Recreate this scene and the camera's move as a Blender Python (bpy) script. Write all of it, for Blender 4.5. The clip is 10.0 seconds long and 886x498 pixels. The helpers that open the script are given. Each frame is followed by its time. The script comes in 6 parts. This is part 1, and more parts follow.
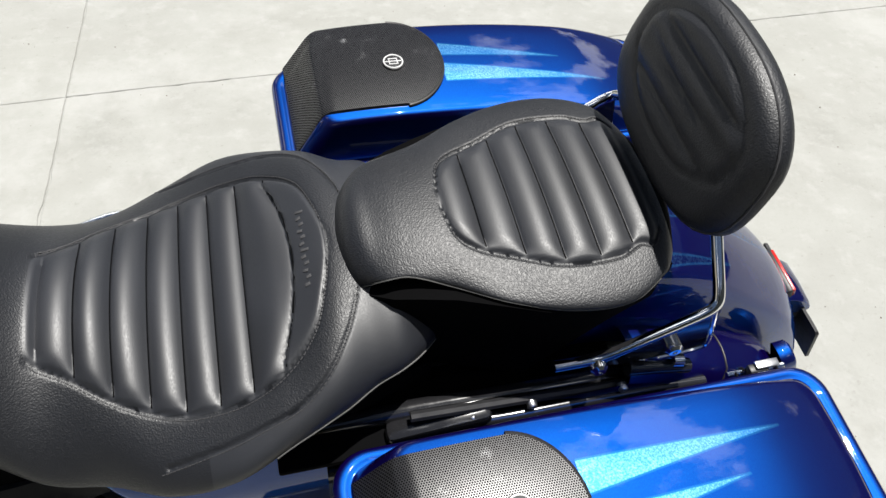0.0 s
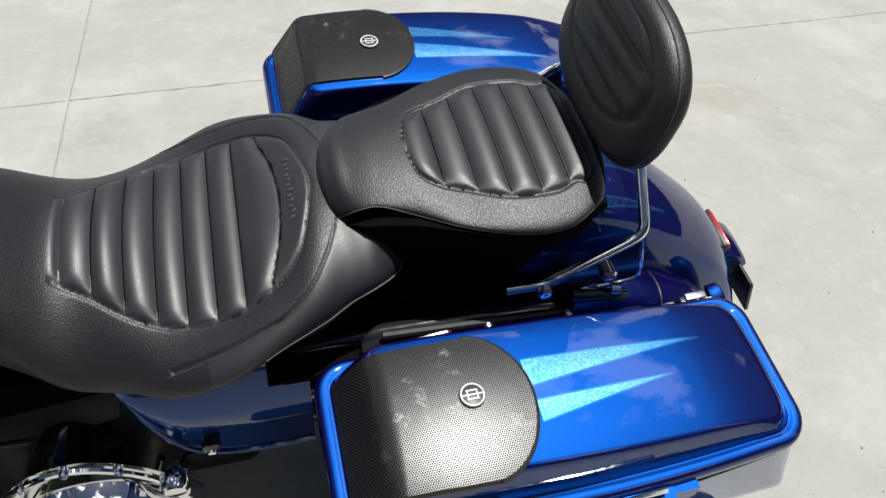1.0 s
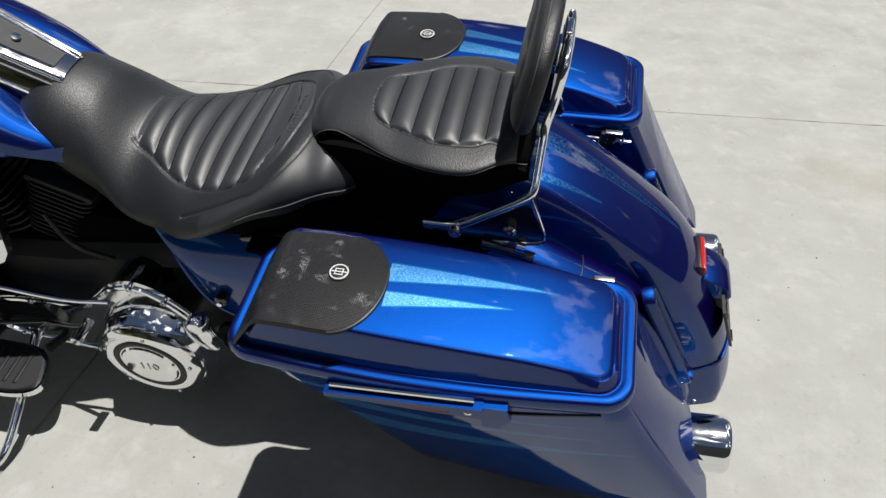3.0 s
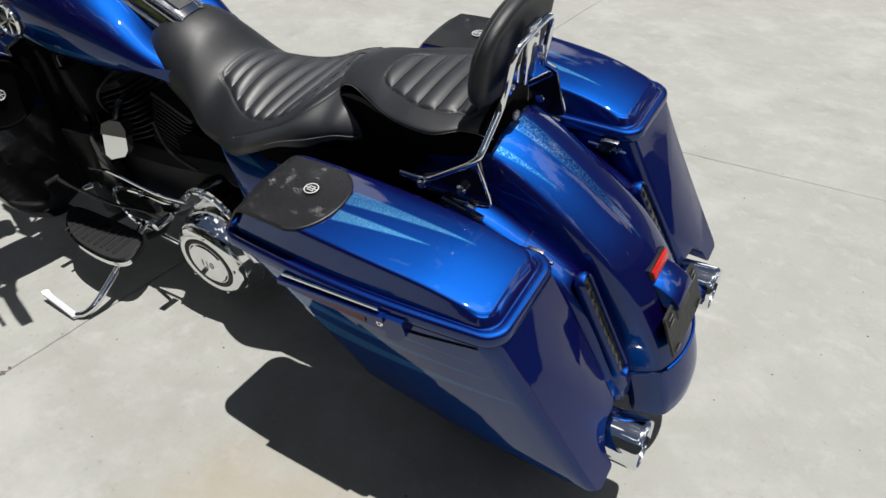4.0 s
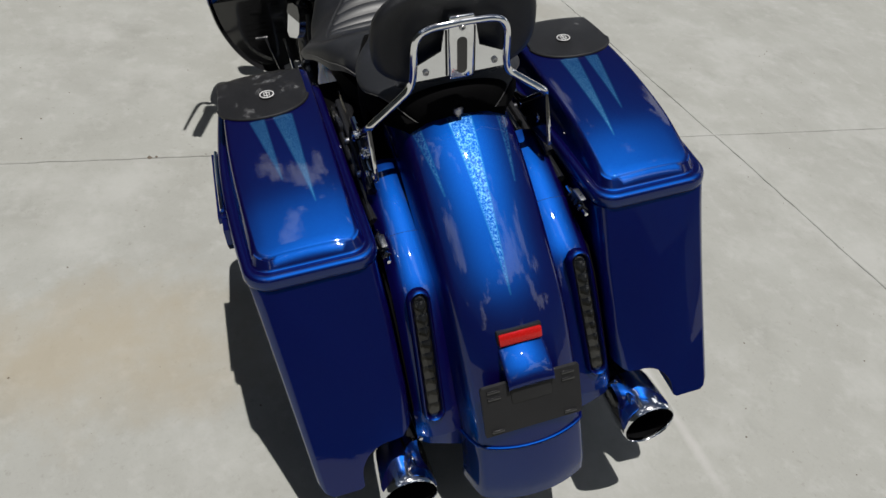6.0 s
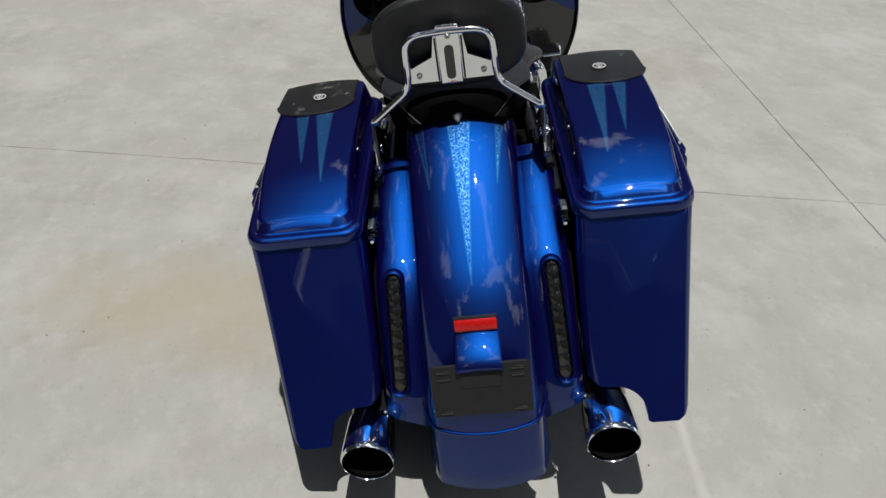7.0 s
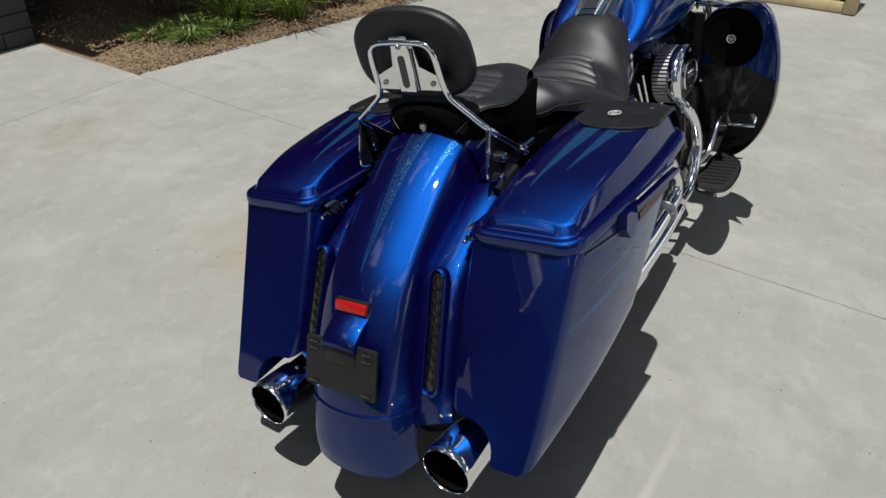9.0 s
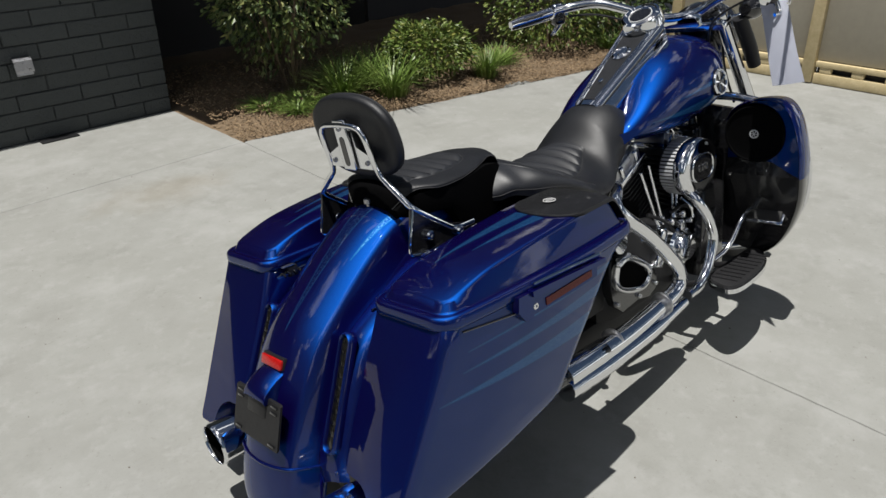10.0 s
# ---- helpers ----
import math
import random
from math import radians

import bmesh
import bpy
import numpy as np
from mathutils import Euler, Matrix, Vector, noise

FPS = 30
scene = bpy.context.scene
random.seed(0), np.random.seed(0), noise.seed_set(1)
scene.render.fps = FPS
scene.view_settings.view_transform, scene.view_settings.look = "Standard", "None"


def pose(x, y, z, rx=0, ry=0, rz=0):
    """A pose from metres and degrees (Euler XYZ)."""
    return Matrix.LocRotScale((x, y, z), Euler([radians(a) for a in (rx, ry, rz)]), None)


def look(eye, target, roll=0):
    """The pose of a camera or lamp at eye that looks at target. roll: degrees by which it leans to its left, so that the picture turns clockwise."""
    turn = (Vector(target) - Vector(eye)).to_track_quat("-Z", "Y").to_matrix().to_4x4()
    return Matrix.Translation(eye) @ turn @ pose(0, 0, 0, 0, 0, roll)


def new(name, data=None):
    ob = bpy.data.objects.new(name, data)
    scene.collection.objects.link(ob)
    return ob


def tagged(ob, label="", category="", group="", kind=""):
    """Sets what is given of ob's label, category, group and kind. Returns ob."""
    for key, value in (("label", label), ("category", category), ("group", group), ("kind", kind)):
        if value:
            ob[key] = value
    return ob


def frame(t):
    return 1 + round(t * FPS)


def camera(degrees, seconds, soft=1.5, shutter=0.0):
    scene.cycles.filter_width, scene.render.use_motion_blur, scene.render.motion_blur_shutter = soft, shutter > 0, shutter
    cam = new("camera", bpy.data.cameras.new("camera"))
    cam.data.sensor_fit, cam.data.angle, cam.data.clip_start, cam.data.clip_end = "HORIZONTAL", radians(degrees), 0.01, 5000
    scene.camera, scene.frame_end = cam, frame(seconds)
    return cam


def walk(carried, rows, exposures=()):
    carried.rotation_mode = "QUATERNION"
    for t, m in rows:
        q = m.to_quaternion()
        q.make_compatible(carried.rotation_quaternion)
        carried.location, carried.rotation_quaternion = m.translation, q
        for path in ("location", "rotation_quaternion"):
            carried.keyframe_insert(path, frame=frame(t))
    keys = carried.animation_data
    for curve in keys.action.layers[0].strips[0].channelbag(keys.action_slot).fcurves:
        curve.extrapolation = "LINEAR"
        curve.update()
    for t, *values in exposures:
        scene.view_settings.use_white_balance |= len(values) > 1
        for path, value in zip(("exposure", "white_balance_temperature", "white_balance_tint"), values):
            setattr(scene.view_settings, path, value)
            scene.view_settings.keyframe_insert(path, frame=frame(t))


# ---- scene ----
from mathutils.bvhtree import BVHTree

# ---- camera ----
cam = camera(61.60, 10.0, soft=1.5)
PATH = [
    (0, (0.8831, 0.8131, 1.4699), (0.6372, -0.0007, 0.6231), 3.93),
    (0.5, (0.9236, 0.8638, 1.4635), (0.6004, 0.0779, 0.6162), 6.68),
    (1, (0.8946, 1.0108, 1.4881), (0.6313, 0.1704, 0.6730), 3.90),
    (1.5, (0.7797, 1.2729, 1.5082), (0.6030, 0.3825, 0.7234), 2.12),
    (2, (0.6708, 1.3625, 1.4975), (0.5580, 0.4660, 0.7078), -0.09),
    (2.5, (0.5027, 1.3239, 1.4921), (0.5182, 0.4147, 0.7090), 1.15),
    (2.7, (0.4483, 1.3236, 1.4906), (0.5263, 0.4017, 0.7264), 0.89),
    (3.8, (-0.1044, 1.5539, 1.5090), (0.3476, 0.6848, 0.8159), -0.23),
    (4, (-0.1945, 1.4833, 1.4853), (0.2930, 0.6259, 0.8018), 2.00),
    (4.5, (-0.3493, 1.2404, 1.5300), (0.2659, 0.4950, 0.8188), 1.87),
    (5, (-0.5880, 1.1165, 1.5478), (0.1993, 0.5476, 0.8432), 3.97),
    (5.5, (-0.7524, 0.9596, 1.5406), (0.1047, 0.5116, 0.8302), 6.12),
    (6, (-0.8078, 0.6524, 1.5350), (0.0507, 0.2854, 0.7812), 9.57),
    (6.2, (-0.8539, 0.5613, 1.5434), (0.0334, 0.2531, 0.7966), 7.89),
    (7.3, (-1.0896, 0.0896, 1.5337), (-0.1264, 0.1181, 0.8187), 5.94),
    (7.5, (-1.0474, -0.0092, 1.5222), (-0.0975, 0.0561, 0.7918), 6.92),
    (8, (-0.9630, -0.2357, 1.5129), (-0.0419, -0.0425, 0.7685), 3.02),
    (8.5, (-1.0287, -0.5428, 1.5462), (-0.1391, -0.1210, 0.8601), 2.14),
    (9, (-0.9175, -0.7563, 1.5307), (-0.0722, -0.2092, 0.8778), 0.84),
    (9.5, (-0.7196, -0.9507, 1.5356), (0.0801, -0.3112, 0.9099), -0.19),
    (10, (-0.6491, -1.2137, 1.5764), (0.0877, -0.4421, 1.0269), -0.99),
]
EXPOSURES = [(0.0, 1.1), (0.5, 0.92), (1.0, 0.86), (2.5, 0.78), (4.0, 0.72), (5.0, 0.52), (6.0, 0.32), (7.5, 0.32), (9.0, 0.31), (10.0, 0.38)]
walk(cam, [(t, look(eye, target, roll)) for t, eye, target, roll in PATH], EXPOSURES)

# ---- light ----
SUN = Vector((-0.20, 0.01, 1.0)).normalized()
world = bpy.data.worlds.new("sky")
scene.world = world
world.use_nodes = True
wn, wl = world.node_tree.nodes, world.node_tree.links
wn.clear()
sky = wn.new("ShaderNodeTexSky")
sky.sky_type = "NISHITA"
sky.sun_disc = False
sky.sun_elevation = math.asin(SUN.z)
sky.sun_rotation = math.atan2(SUN.x, SUN.y)
wco = wn.new("ShaderNodeTexCoord")
wno = wn.new("ShaderNodeTexNoise")
wno.inputs["Scale"].default_value = 3.2
wno.inputs["Detail"].default_value = 9
wno.inputs["Roughness"].default_value = 0.55
wra = wn.new("ShaderNodeValToRGB")
wra.color_ramp.elements[0].position, wra.color_ramp.elements[1].position = 0.565, 0.625
wmx = wn.new("ShaderNodeMix")
wmx.data_type = "RGBA"
wmx.inputs["B"].default_value = (54.0, 54.4, 55.5, 1)
wbg = wn.new("ShaderNodeBackground")
wbg.inputs["Strength"].default_value = 0.021
wou = wn.new("ShaderNodeOutputWorld")
wl.new(wco.outputs["Generated"], wno.inputs["Vector"])
wl.new(wno.outputs["Fac"], wra.inputs["Fac"])
wl.new(wra.outputs["Color"], wmx.inputs["Factor"])
wl.new(sky.outputs["Color"], wmx.inputs["A"])
wl.new(wmx.outputs["Result"], wbg.inputs["Color"])
wl.new(wbg.outputs["Background"], wou.inputs["Surface"])
sun = new("sun", bpy.data.lights.new("sun", "SUN"))
sun.data.energy, sun.data.angle, sun.data.color = 4.85, radians(0.53), (1.0, 0.975, 0.93)
sun.matrix_world = look(SUN * 20, (0, 0, 0))


# ---- materials ----
class Nodes:
    """A small helper to chain shader nodes."""

    def __init__(self, name):
        self.m = bpy.data.materials.new(name)
        self.m.use_nodes = True
        self.t = self.m.node_tree
        self.b = self.t.nodes["Principled BSDF"]
        self.co = None

    def add(self, kind, **props):
        n = self.t.nodes.new("ShaderNode" + kind)
        if "operation" in props:
            n.operation = props["operation"]
        if "data_type" in props:
            n.data_type = props["data_type"]
        return n

    def put(self, sock, v):
        if hasattr(v, "is_output") or isinstance(v, bpy.types.NodeSocket):
            self.t.links.new(v, sock)
        else:
            sock.default_value = v

    def coord(self):
        if self.co is None:
            self.co = self.add("TexCoord").outputs["Object"]
        return self.co

    def math(self, op, a, b=0.0, c=0.0, clamp=False):
        n = self.add("Math", operation=op)
        n.use_clamp = clamp
        for i, v in enumerate((a, b, c)):
            self.put(n.inputs[i], v)
        return n.outputs[0]

    def noise(self, scale, detail=3.0, rough=0.5, vec=None, stretch=None):
        n = self.add("TexNoise")
        v = vec or self.coord()
        if stretch:
            mp = self.add("Mapping")
            mp.inputs["Scale"].default_value = stretch
            self.t.links.new(v, mp.inputs["Vector"])
            v = mp.outputs["Vector"]
        self.t.links.new(v, n.inputs["Vector"])
        n.inputs["Scale"].default_value, n.inputs["Detail"].default_value, n.inputs["Roughness"].default_value = scale, detail, rough
        return n.outputs["Fac"]

    def voronoi(self, scale, out="Distance", feature="F1"):
        n = self.add("TexVoronoi")
        n.feature = feature
        self.t.links.new(self.coord(), n.inputs["Vector"])
        n.inputs["Scale"].default_value = scale
        return n.outputs[out]

    def ramp(self, fac, stops):
        n = self.add("ValToRGB")
        el = n.color_ramp.elements
        while len(el) < len(stops):
            el.new(0.5)
        for e, (p, c) in zip(el, stops):
            e.position = p
            e.color = (*c, 1) if len(c) == 3 else c
        self.t.links.new(fac, n.inputs["Fac"])
        return n.outputs["Color"]

    def span(self, fac, lo, hi, a=0.0, b=1.0):
        n = self.add("MapRange")
        for i, v in enumerate((fac, lo, hi, a, b)):
            self.put(n.inputs[i], v)
        return n.outputs[0]

    def mix(self, fac, a, b, blend="MIX"):
        n = self.add("Mix", data_type="RGBA")
        n.blend_type = blend
        self.put(n.inputs[0], fac)
        self.put(n.inputs[6], (*a, 1) if isinstance(a, tuple) and len(a) == 3 else a)
        self.put(n.inputs[7], (*b, 1) if isinstance(b, tuple) and len(b) == 3 else b)
        return n.outputs[2]

    def bump(self, height, strength=0.3, dist=0.002):
        n = self.add("Bump")
        n.inputs["Strength"].default_value, n.inputs["Distance"].default_value = strength, dist
        self.t.links.new(height, n.inputs["Height"])
        return n.outputs["Normal"]

    def set(self, **kw):
        names = {"color": "Base Color", "rough": "Roughness", "metal": "Metallic", "normal": "Normal", "coat": "Coat Weight", "coat_rough": "Coat Roughness", "coat_ior": "Coat IOR",
                 "spec": "Specular IOR Level", "alpha": "Alpha", "trans": "Transmission Weight", "ior": "IOR", "sheen": "Sheen Weight", "sub": "Subsurface Weight", "coat_normal": "Coat Normal"}
        for k, v in kw.items():
            self.put(self.b.inputs[names[k]], (*v, 1) if isinstance(v, tuple) and len(v) == 3 else v)
        return self.m


def spear_mask(n, a, b, specs):
    """Masks of tapering painted spears in the plane (a, b): each is (a0, b0, a1, b1, half width at a0). Returns fill and outline."""
    fill, line = 0.0, 0.0
    for a0, b0, a1, b1, w in specs:
        u = n.math("DIVIDE", n.math("SUBTRACT", a, a0), a1 - a0)
        mid = n.math("MULTIPLY_ADD", u, b1 - b0, b0)
        off = n.math("ABSOLUTE", n.math("SUBTRACT", b, mid))
        half = n.math("MULTIPLY", n.math("SUBTRACT", 1.0, u), w)
        inside = n.math("SUBTRACT", half, off)
        on = n.math("MULTIPLY", n.math("GREATER_THAN", u, 0.0), n.math("LESS_THAN", u, 1.0))
        f = n.math("MULTIPLY", n.span(inside, 0.0, 0.0012), on)
        e = n.math("MULTIPLY", n.span(n.math("ABSOLUTE", inside), 0.0022, 0.001), on)
        fill = n.math("MAXIMUM", fill, f)
        line = n.math("MAXIMUM", line, e)
    return fill, line


def paint(name, plane="xy", specs=(), mirror=True, leaf=0.8, spots=0.3, grain=420.0, under=1.0, gloss=1.0):
    """Candy blue metal-flake lacquer, with silver-leaf spears where given."""
    n = Nodes(name)
    both = n.add("MixShader")
    both.inputs[0].default_value = 0.14
    flake = n.voronoi(1500.0, "Color")
    big = n.noise(6.0, 2.0)
    base = n.mix(n.span(flake, 0.2, 0.95), (0.0012, 0.135, 0.76), (0.002, 0.200, 0.90))
    base = n.mix(n.span(big, 0.3, 0.7, 0.0, 0.25), base, (0.0015, 0.172, 0.80))
    ground_coat = (0.0022, 0.0006, 0.0225)
    if specs:
        sep = n.add("SeparateXYZ")
        n.t.links.new(n.coord(), sep.inputs[0])
        a = sep.outputs[0]
        b = sep.outputs[1 if plane == "xy" else 2]
        if mirror and plane == "xy":
            b = n.math("ABSOLUTE", b)
        fill, line = spear_mask(n, a, b, specs)
        blot = n.span(n.noise(grain, 3.0, 0.7), 0.42, 0.62)
        fill = n.math("MULTIPLY", fill, n.span(blot, 0.0, 1.0, 1.0 - spots, 1.0))
        streak = n.noise(40.0, 3.0, 0.6, stretch=(0.25, 1, 1))
        leafc = n.mix(blot, (0.10, 0.42, 0.74), (0.24, 0.60, 0.86))
        leafc = n.mix(n.span(streak, 0.4, 0.65, 0, 0.5), leafc, (0.05, 0.28, 0.7))
        base = n.mix(n.math("MULTIPLY", fill, leaf), base, leafc)
        base = n.mix(n.math("MULTIPLY", line, 0.4), base, (0.03, 0.34, 0.72))
        ground_coat = n.mix(n.math("MAXIMUM", n.math("MULTIPLY", fill, leaf * under), n.math("MULTIPLY", line, 0.2)), ground_coat, n.mix(blot, (0.008, 0.075, 0.21), (0.035, 0.16, 0.33)))
        n.t.links.new(n.span(n.math("MULTIPLY", fill, leaf), 0.0, 1.0, 0.14, 0.34), both.inputs[0])
    dust = n.noise(300.0, 2.0, 0.7)
    peel = n.bump(n.noise(120.0, 2.0), 0.04, 0.001)
    cr = n.span(dust, 0.45, 0.8, 0.015, 0.04)
    # two lacquer layers: a violet ground coat under clear coat, and azure flake
    n.set(color=ground_coat, metal=0.0, rough=0.5, coat=gloss, coat_rough=cr, coat_ior=1.50, coat_normal=peel, spec=0.0)
    glint = n.add("BsdfAnisotropic")
    glint.distribution = "BECKMANN"
    n.put(glint.inputs["Color"], base)
    glint.inputs["Roughness"].default_value = 0.515
    n.t.links.new(n.b.outputs[0], both.inputs[1])
    n.t.links.new(glint.outputs[0], both.inputs[2])
    n.t.links.new(both.outputs[0], n.t.nodes["Material Output"].inputs["Surface"])
    return n.m


def simple(name, color, rough=0.5, metal=0.0, scale=60.0, vary=0.25, bump=0.08, dist=0.001, coat=0.0, spec=0.5):
    n = Nodes(name)
    f = n.noise(scale, 5.0, 0.6)
    g = n.noise(scale * 0.12, 3.0)
    lo, hi = tuple(c * (1 - vary) for c in color), tuple(min(1.0, c * (1 + vary)) for c in color)
    c = n.mix(f, lo, hi)
    c = n.mix(n.span(g, 0.35, 0.7, 0.0, 0.35), c, lo)
    return n.set(color=c, metal=metal, rough=n.span(f, 0.3, 0.7, max(0.0, rough - 0.06), min(1.0, rough + 0.06)), normal=n.bump(f, bump, dist), coat=coat, spec=spec)


def make_leather(name, grain, color, rough, relief, amount, gloss):
    n = Nodes(name)
    v = n.voronoi(grain, "Distance", "SMOOTH_F1")
    w = n.noise(grain * 0.7, 4.0, 0.6, stretch=(1, 0.6, 1))
    h = n.math("ADD", n.math("MULTIPLY", v, 0.8), n.math("MULTIPLY", w, 0.5))
    big = n.noise(7.0, 3.0)
    c = n.mix(n.span(big, 0.35, 0.7), tuple(x * 0.8 for x in color), tuple(x * 1.2 for x in color))
    return n.set(color=c, rough=n.span(w, 0.3, 0.7, rough - 0.06, rough + 0.08), normal=n.bump(h, amount, relief), spec=gloss)


def make_grille(name="grille_mesh", ia=0, ib=1, gloss=0.34):
    """Perforated black steel: rows of round holes with a darker inside."""
    n = Nodes(name)
    sep = n.add("SeparateXYZ")
    n.t.links.new(n.coord(), sep.inputs[0])
    p = 0.0030
    best = None
    for ox, oy in ((0.0, 0.0), (0.5, 0.5)):
        dx = n.math("SUBTRACT", n.math("FRACT", n.math("MULTIPLY_ADD", sep.outputs[ia], 1 / p, ox)), 0.5)
        dy = n.math("MULTIPLY", n.math("SUBTRACT", n.math("FRACT", n.math("MULTIPLY_ADD", sep.outputs[ib], 1 / (p * 1.732), oy)), 0.5), 1.732)
        d = n.math("SQRT", n.math("ADD", n.math("MULTIPLY", dx, dx), n.math("MULTIPLY", dy, dy)))
        best = d if best is None else n.math("MINIMUM", best, d)
    hole = n.span(best, 0.36, 0.30)
    wear = n.noise(28.0, 5.0, 0.7)
    steel = n.mix(n.span(wear, 0.58, 0.72), (0.012, 0.012, 0.0135), (0.045, 0.045, 0.049))
    scuff = n.math("MULTIPLY", n.span(n.noise(17.0, 3.0, 0.6), 0.635, 0.73), n.span(n.noise(240.0, 3.0, 0.7), 0.40, 0.62))
    steel = n.mix(n.math("MULTIPLY", scuff, 0.65), steel, (0.34, 0.34, 0.35))
    c = n.mix(hole, steel, (0.002, 0.002, 0.002))
    return n.set(color=c, rough=n.span(hole, 0, 1, gloss, 1.0), spec=n.span(hole, 0, 1, 0.6, 0.0), normal=n.bump(n.math("SUBTRACT", 1.0, hole), 0.5, 0.001))


def make_concrete():
    n = Nodes("concrete")
    geo = n.add("NewGeometry").outputs["Position"]
    fine = n.noise(90.0, 6.0, 0.7, vec=geo)
    mid = n.noise(5.0, 6.0, 0.62, vec=geo)
    big = n.noise(0.7, 4.0, 0.55, vec=geo)
    speck = n.noise(260.0, 2.0, 0.8, vec=geo)
    c = n.mix(n.span(mid, 0.3, 0.7), (0.201, 0.201, 0.187), (0.241, 0.244, 0.230))
    c = n.mix(n.span(big, 0.38, 0.62, 0, 0.6), c, (0.219, 0.220, 0.203))
    c = n.mix(n.span(fine, 0.52, 0.75, 0, 0.35), c, (0.173, 0.173, 0.160))
    damp = n.noise(2.7, 6.0, 0.68, vec=geo)
    c = n.mix(n.span(damp, 0.54, 0.70, 0, 0.58), c, (0.167, 0.168, 0.154))
    c = n.mix(n.span(speck, 0.68, 0.76, 0, 0.5), c, (0.101, 0.093, 0.082))
    pit = n.noise(34.0, 4.0, 0.75, vec=geo)
    c = n.mix(n.span(pit, 0.60, 0.70, 0, 0.42), c, (0.138, 0.131, 0.114))
    patch = n.noise(11.0, 5.0, 0.7, vec=geo)
    c = n.mix(n.span(patch, 0.53, 0.70, 0, 0.5), c, (0.280, 0.282, 0.270))
    cloudy = n.noise(1.6, 7.0, 0.7, vec=geo)
    c = n.mix(n.span(cloudy, 0.50, 0.64, 0, 0.66), c, (0.270, 0.271, 0.259))
    sep = n.add("SeparateXYZ")
    n.t.links.new(geo, sep.inputs[0])
    # a rust-coloured run-off stain and two pale scuffs
    for x, y, rx, ry, col, amt in ((0.69, 0.93, 0.34, 0.55, (0.232, 0.199, 0.143), 0.6), (0.30, -0.52, 0.42, 0.022, (0.316, 0.310, 0.303), 0.7), (0.9, 2.6, 0.5, 0.25, (0.183, 0.155, 0.108), 0.3),
                                  (-0.75, -1.2, 0.3, 0.2, (0.173, 0.150, 0.119), 0.3), (2.9, -1.0, 0.35, 0.5, (0.183, 0.166, 0.141), 0.3)):
        dx = n.math("DIVIDE", n.math("SUBTRACT", sep.outputs[0], x), rx)
        dy = n.math("DIVIDE", n.math("SUBTRACT", sep.outputs[1], y), ry)
        r = n.math("SQRT", n.math("ADD", n.math("MULTIPLY", dx, dx), n.math("MULTIPLY", dy, dy)))
        r = n.math("ADD", r, n.math("MULTIPLY", n.math("SUBTRACT", mid, 0.5), 1.6))
        c = n.mix(n.span(r, 0.2, 1.0, amt, 0.0), c, col)
    h = n.math("ADD", n.math("MULTIPLY", fine, 0.7), n.math("MULTIPLY", mid, 0.6))
    return n.set(color=c, rough=0.9, spec=0.25, normal=n.bump(h, 0.25, 0.003))


def make_leaf(name, a, b, c3):
    n = Nodes(name)
    g = n.add("NewGeometry").outputs["Random Per Island"]
    c = n.ramp(g, [(0.0, a), (0.55, b), (1.0, c3)])
    return n.set(color=c, rough=0.45, spec=0.4, sub=0.0)


def make_brick():
    n = Nodes("painted_block")
    r = n.add("ObjectInfo").outputs["Random"]
    i = n.add("NewGeometry").outputs["Random Per Island"]
    geo = n.add("NewGeometry").outputs["Position"]
    f = n.noise(45.0, 6.0, 0.7, vec=geo)
    k = n.math("FRACT", n.math("ADD", r, i))
    c = n.mix(k, (0.050, 0.056, 0.056), (0.064, 0.071, 0.070))
    c = n.mix(n.span(f, 0.5, 0.75, 0, 0.4), c, (0.036, 0.040, 0.040))
    return n.set(color=c, rough=0.75, normal=n.bump(n.math("ADD", f, n.math("MULTIPLY", n.noise(11.0, 5.0, 0.7, vec=geo), 1.6)), 0.8, 0.012))


def make_wood():
    n = Nodes("pine_board")
    f = n.noise(14.0, 6.0, 0.65, stretch=(0.15, 1, 1))
    g = n.noise(90.0, 3.0, 0.6)
    c = n.mix(n.span(f, 0.3, 0.7), (0.46, 0.37, 0.20), (0.60, 0.50, 0.30))
    return n.set(color=n.mix(n.span(g, 0.5, 0.8, 0, 0.3), c, (0.34, 0.22, 0.1)), rough=0.7, normal=n.bump(f, 0.3, 0.003))


def make_mulch():
    n = Nodes("bark_mulch")
    i = n.add("NewGeometry").outputs["Random Per Island"]
    f = n.noise(60.0, 5.0, 0.7)
    c = n.ramp(i, [(0.0, (0.11, 0.072, 0.04)), (0.5, (0.23, 0.16, 0.09)), (1.0, (0.36, 0.26, 0.15))])
    return n.set(color=n.mix(n.span(f, 0.4, 0.7, 0, 0.6), c, (0.09, 0.05, 0.03)), rough=0.9, normal=n.bump(f, 0.6, 0.006))


def make_led():
    n = Nodes("smoked_lens")
    sep = n.add("SeparateXYZ")
    n.t.links.new(n.coord(), sep.inputs[0])
    w = n.math("ABSOLUTE", n.math("SINE", n.math("MULTIPLY", sep.outputs[2], 130.0)))
    c = n.mix(n.span(w, 0.2, 0.7), (0.002, 0.002, 0.002), (0.006, 0.0057, 0.0045))
    return n.set(color=c, rough=0.16, coat=0.5, coat_rough=0.03, normal=n.bump(w, 0.5, 0.004))


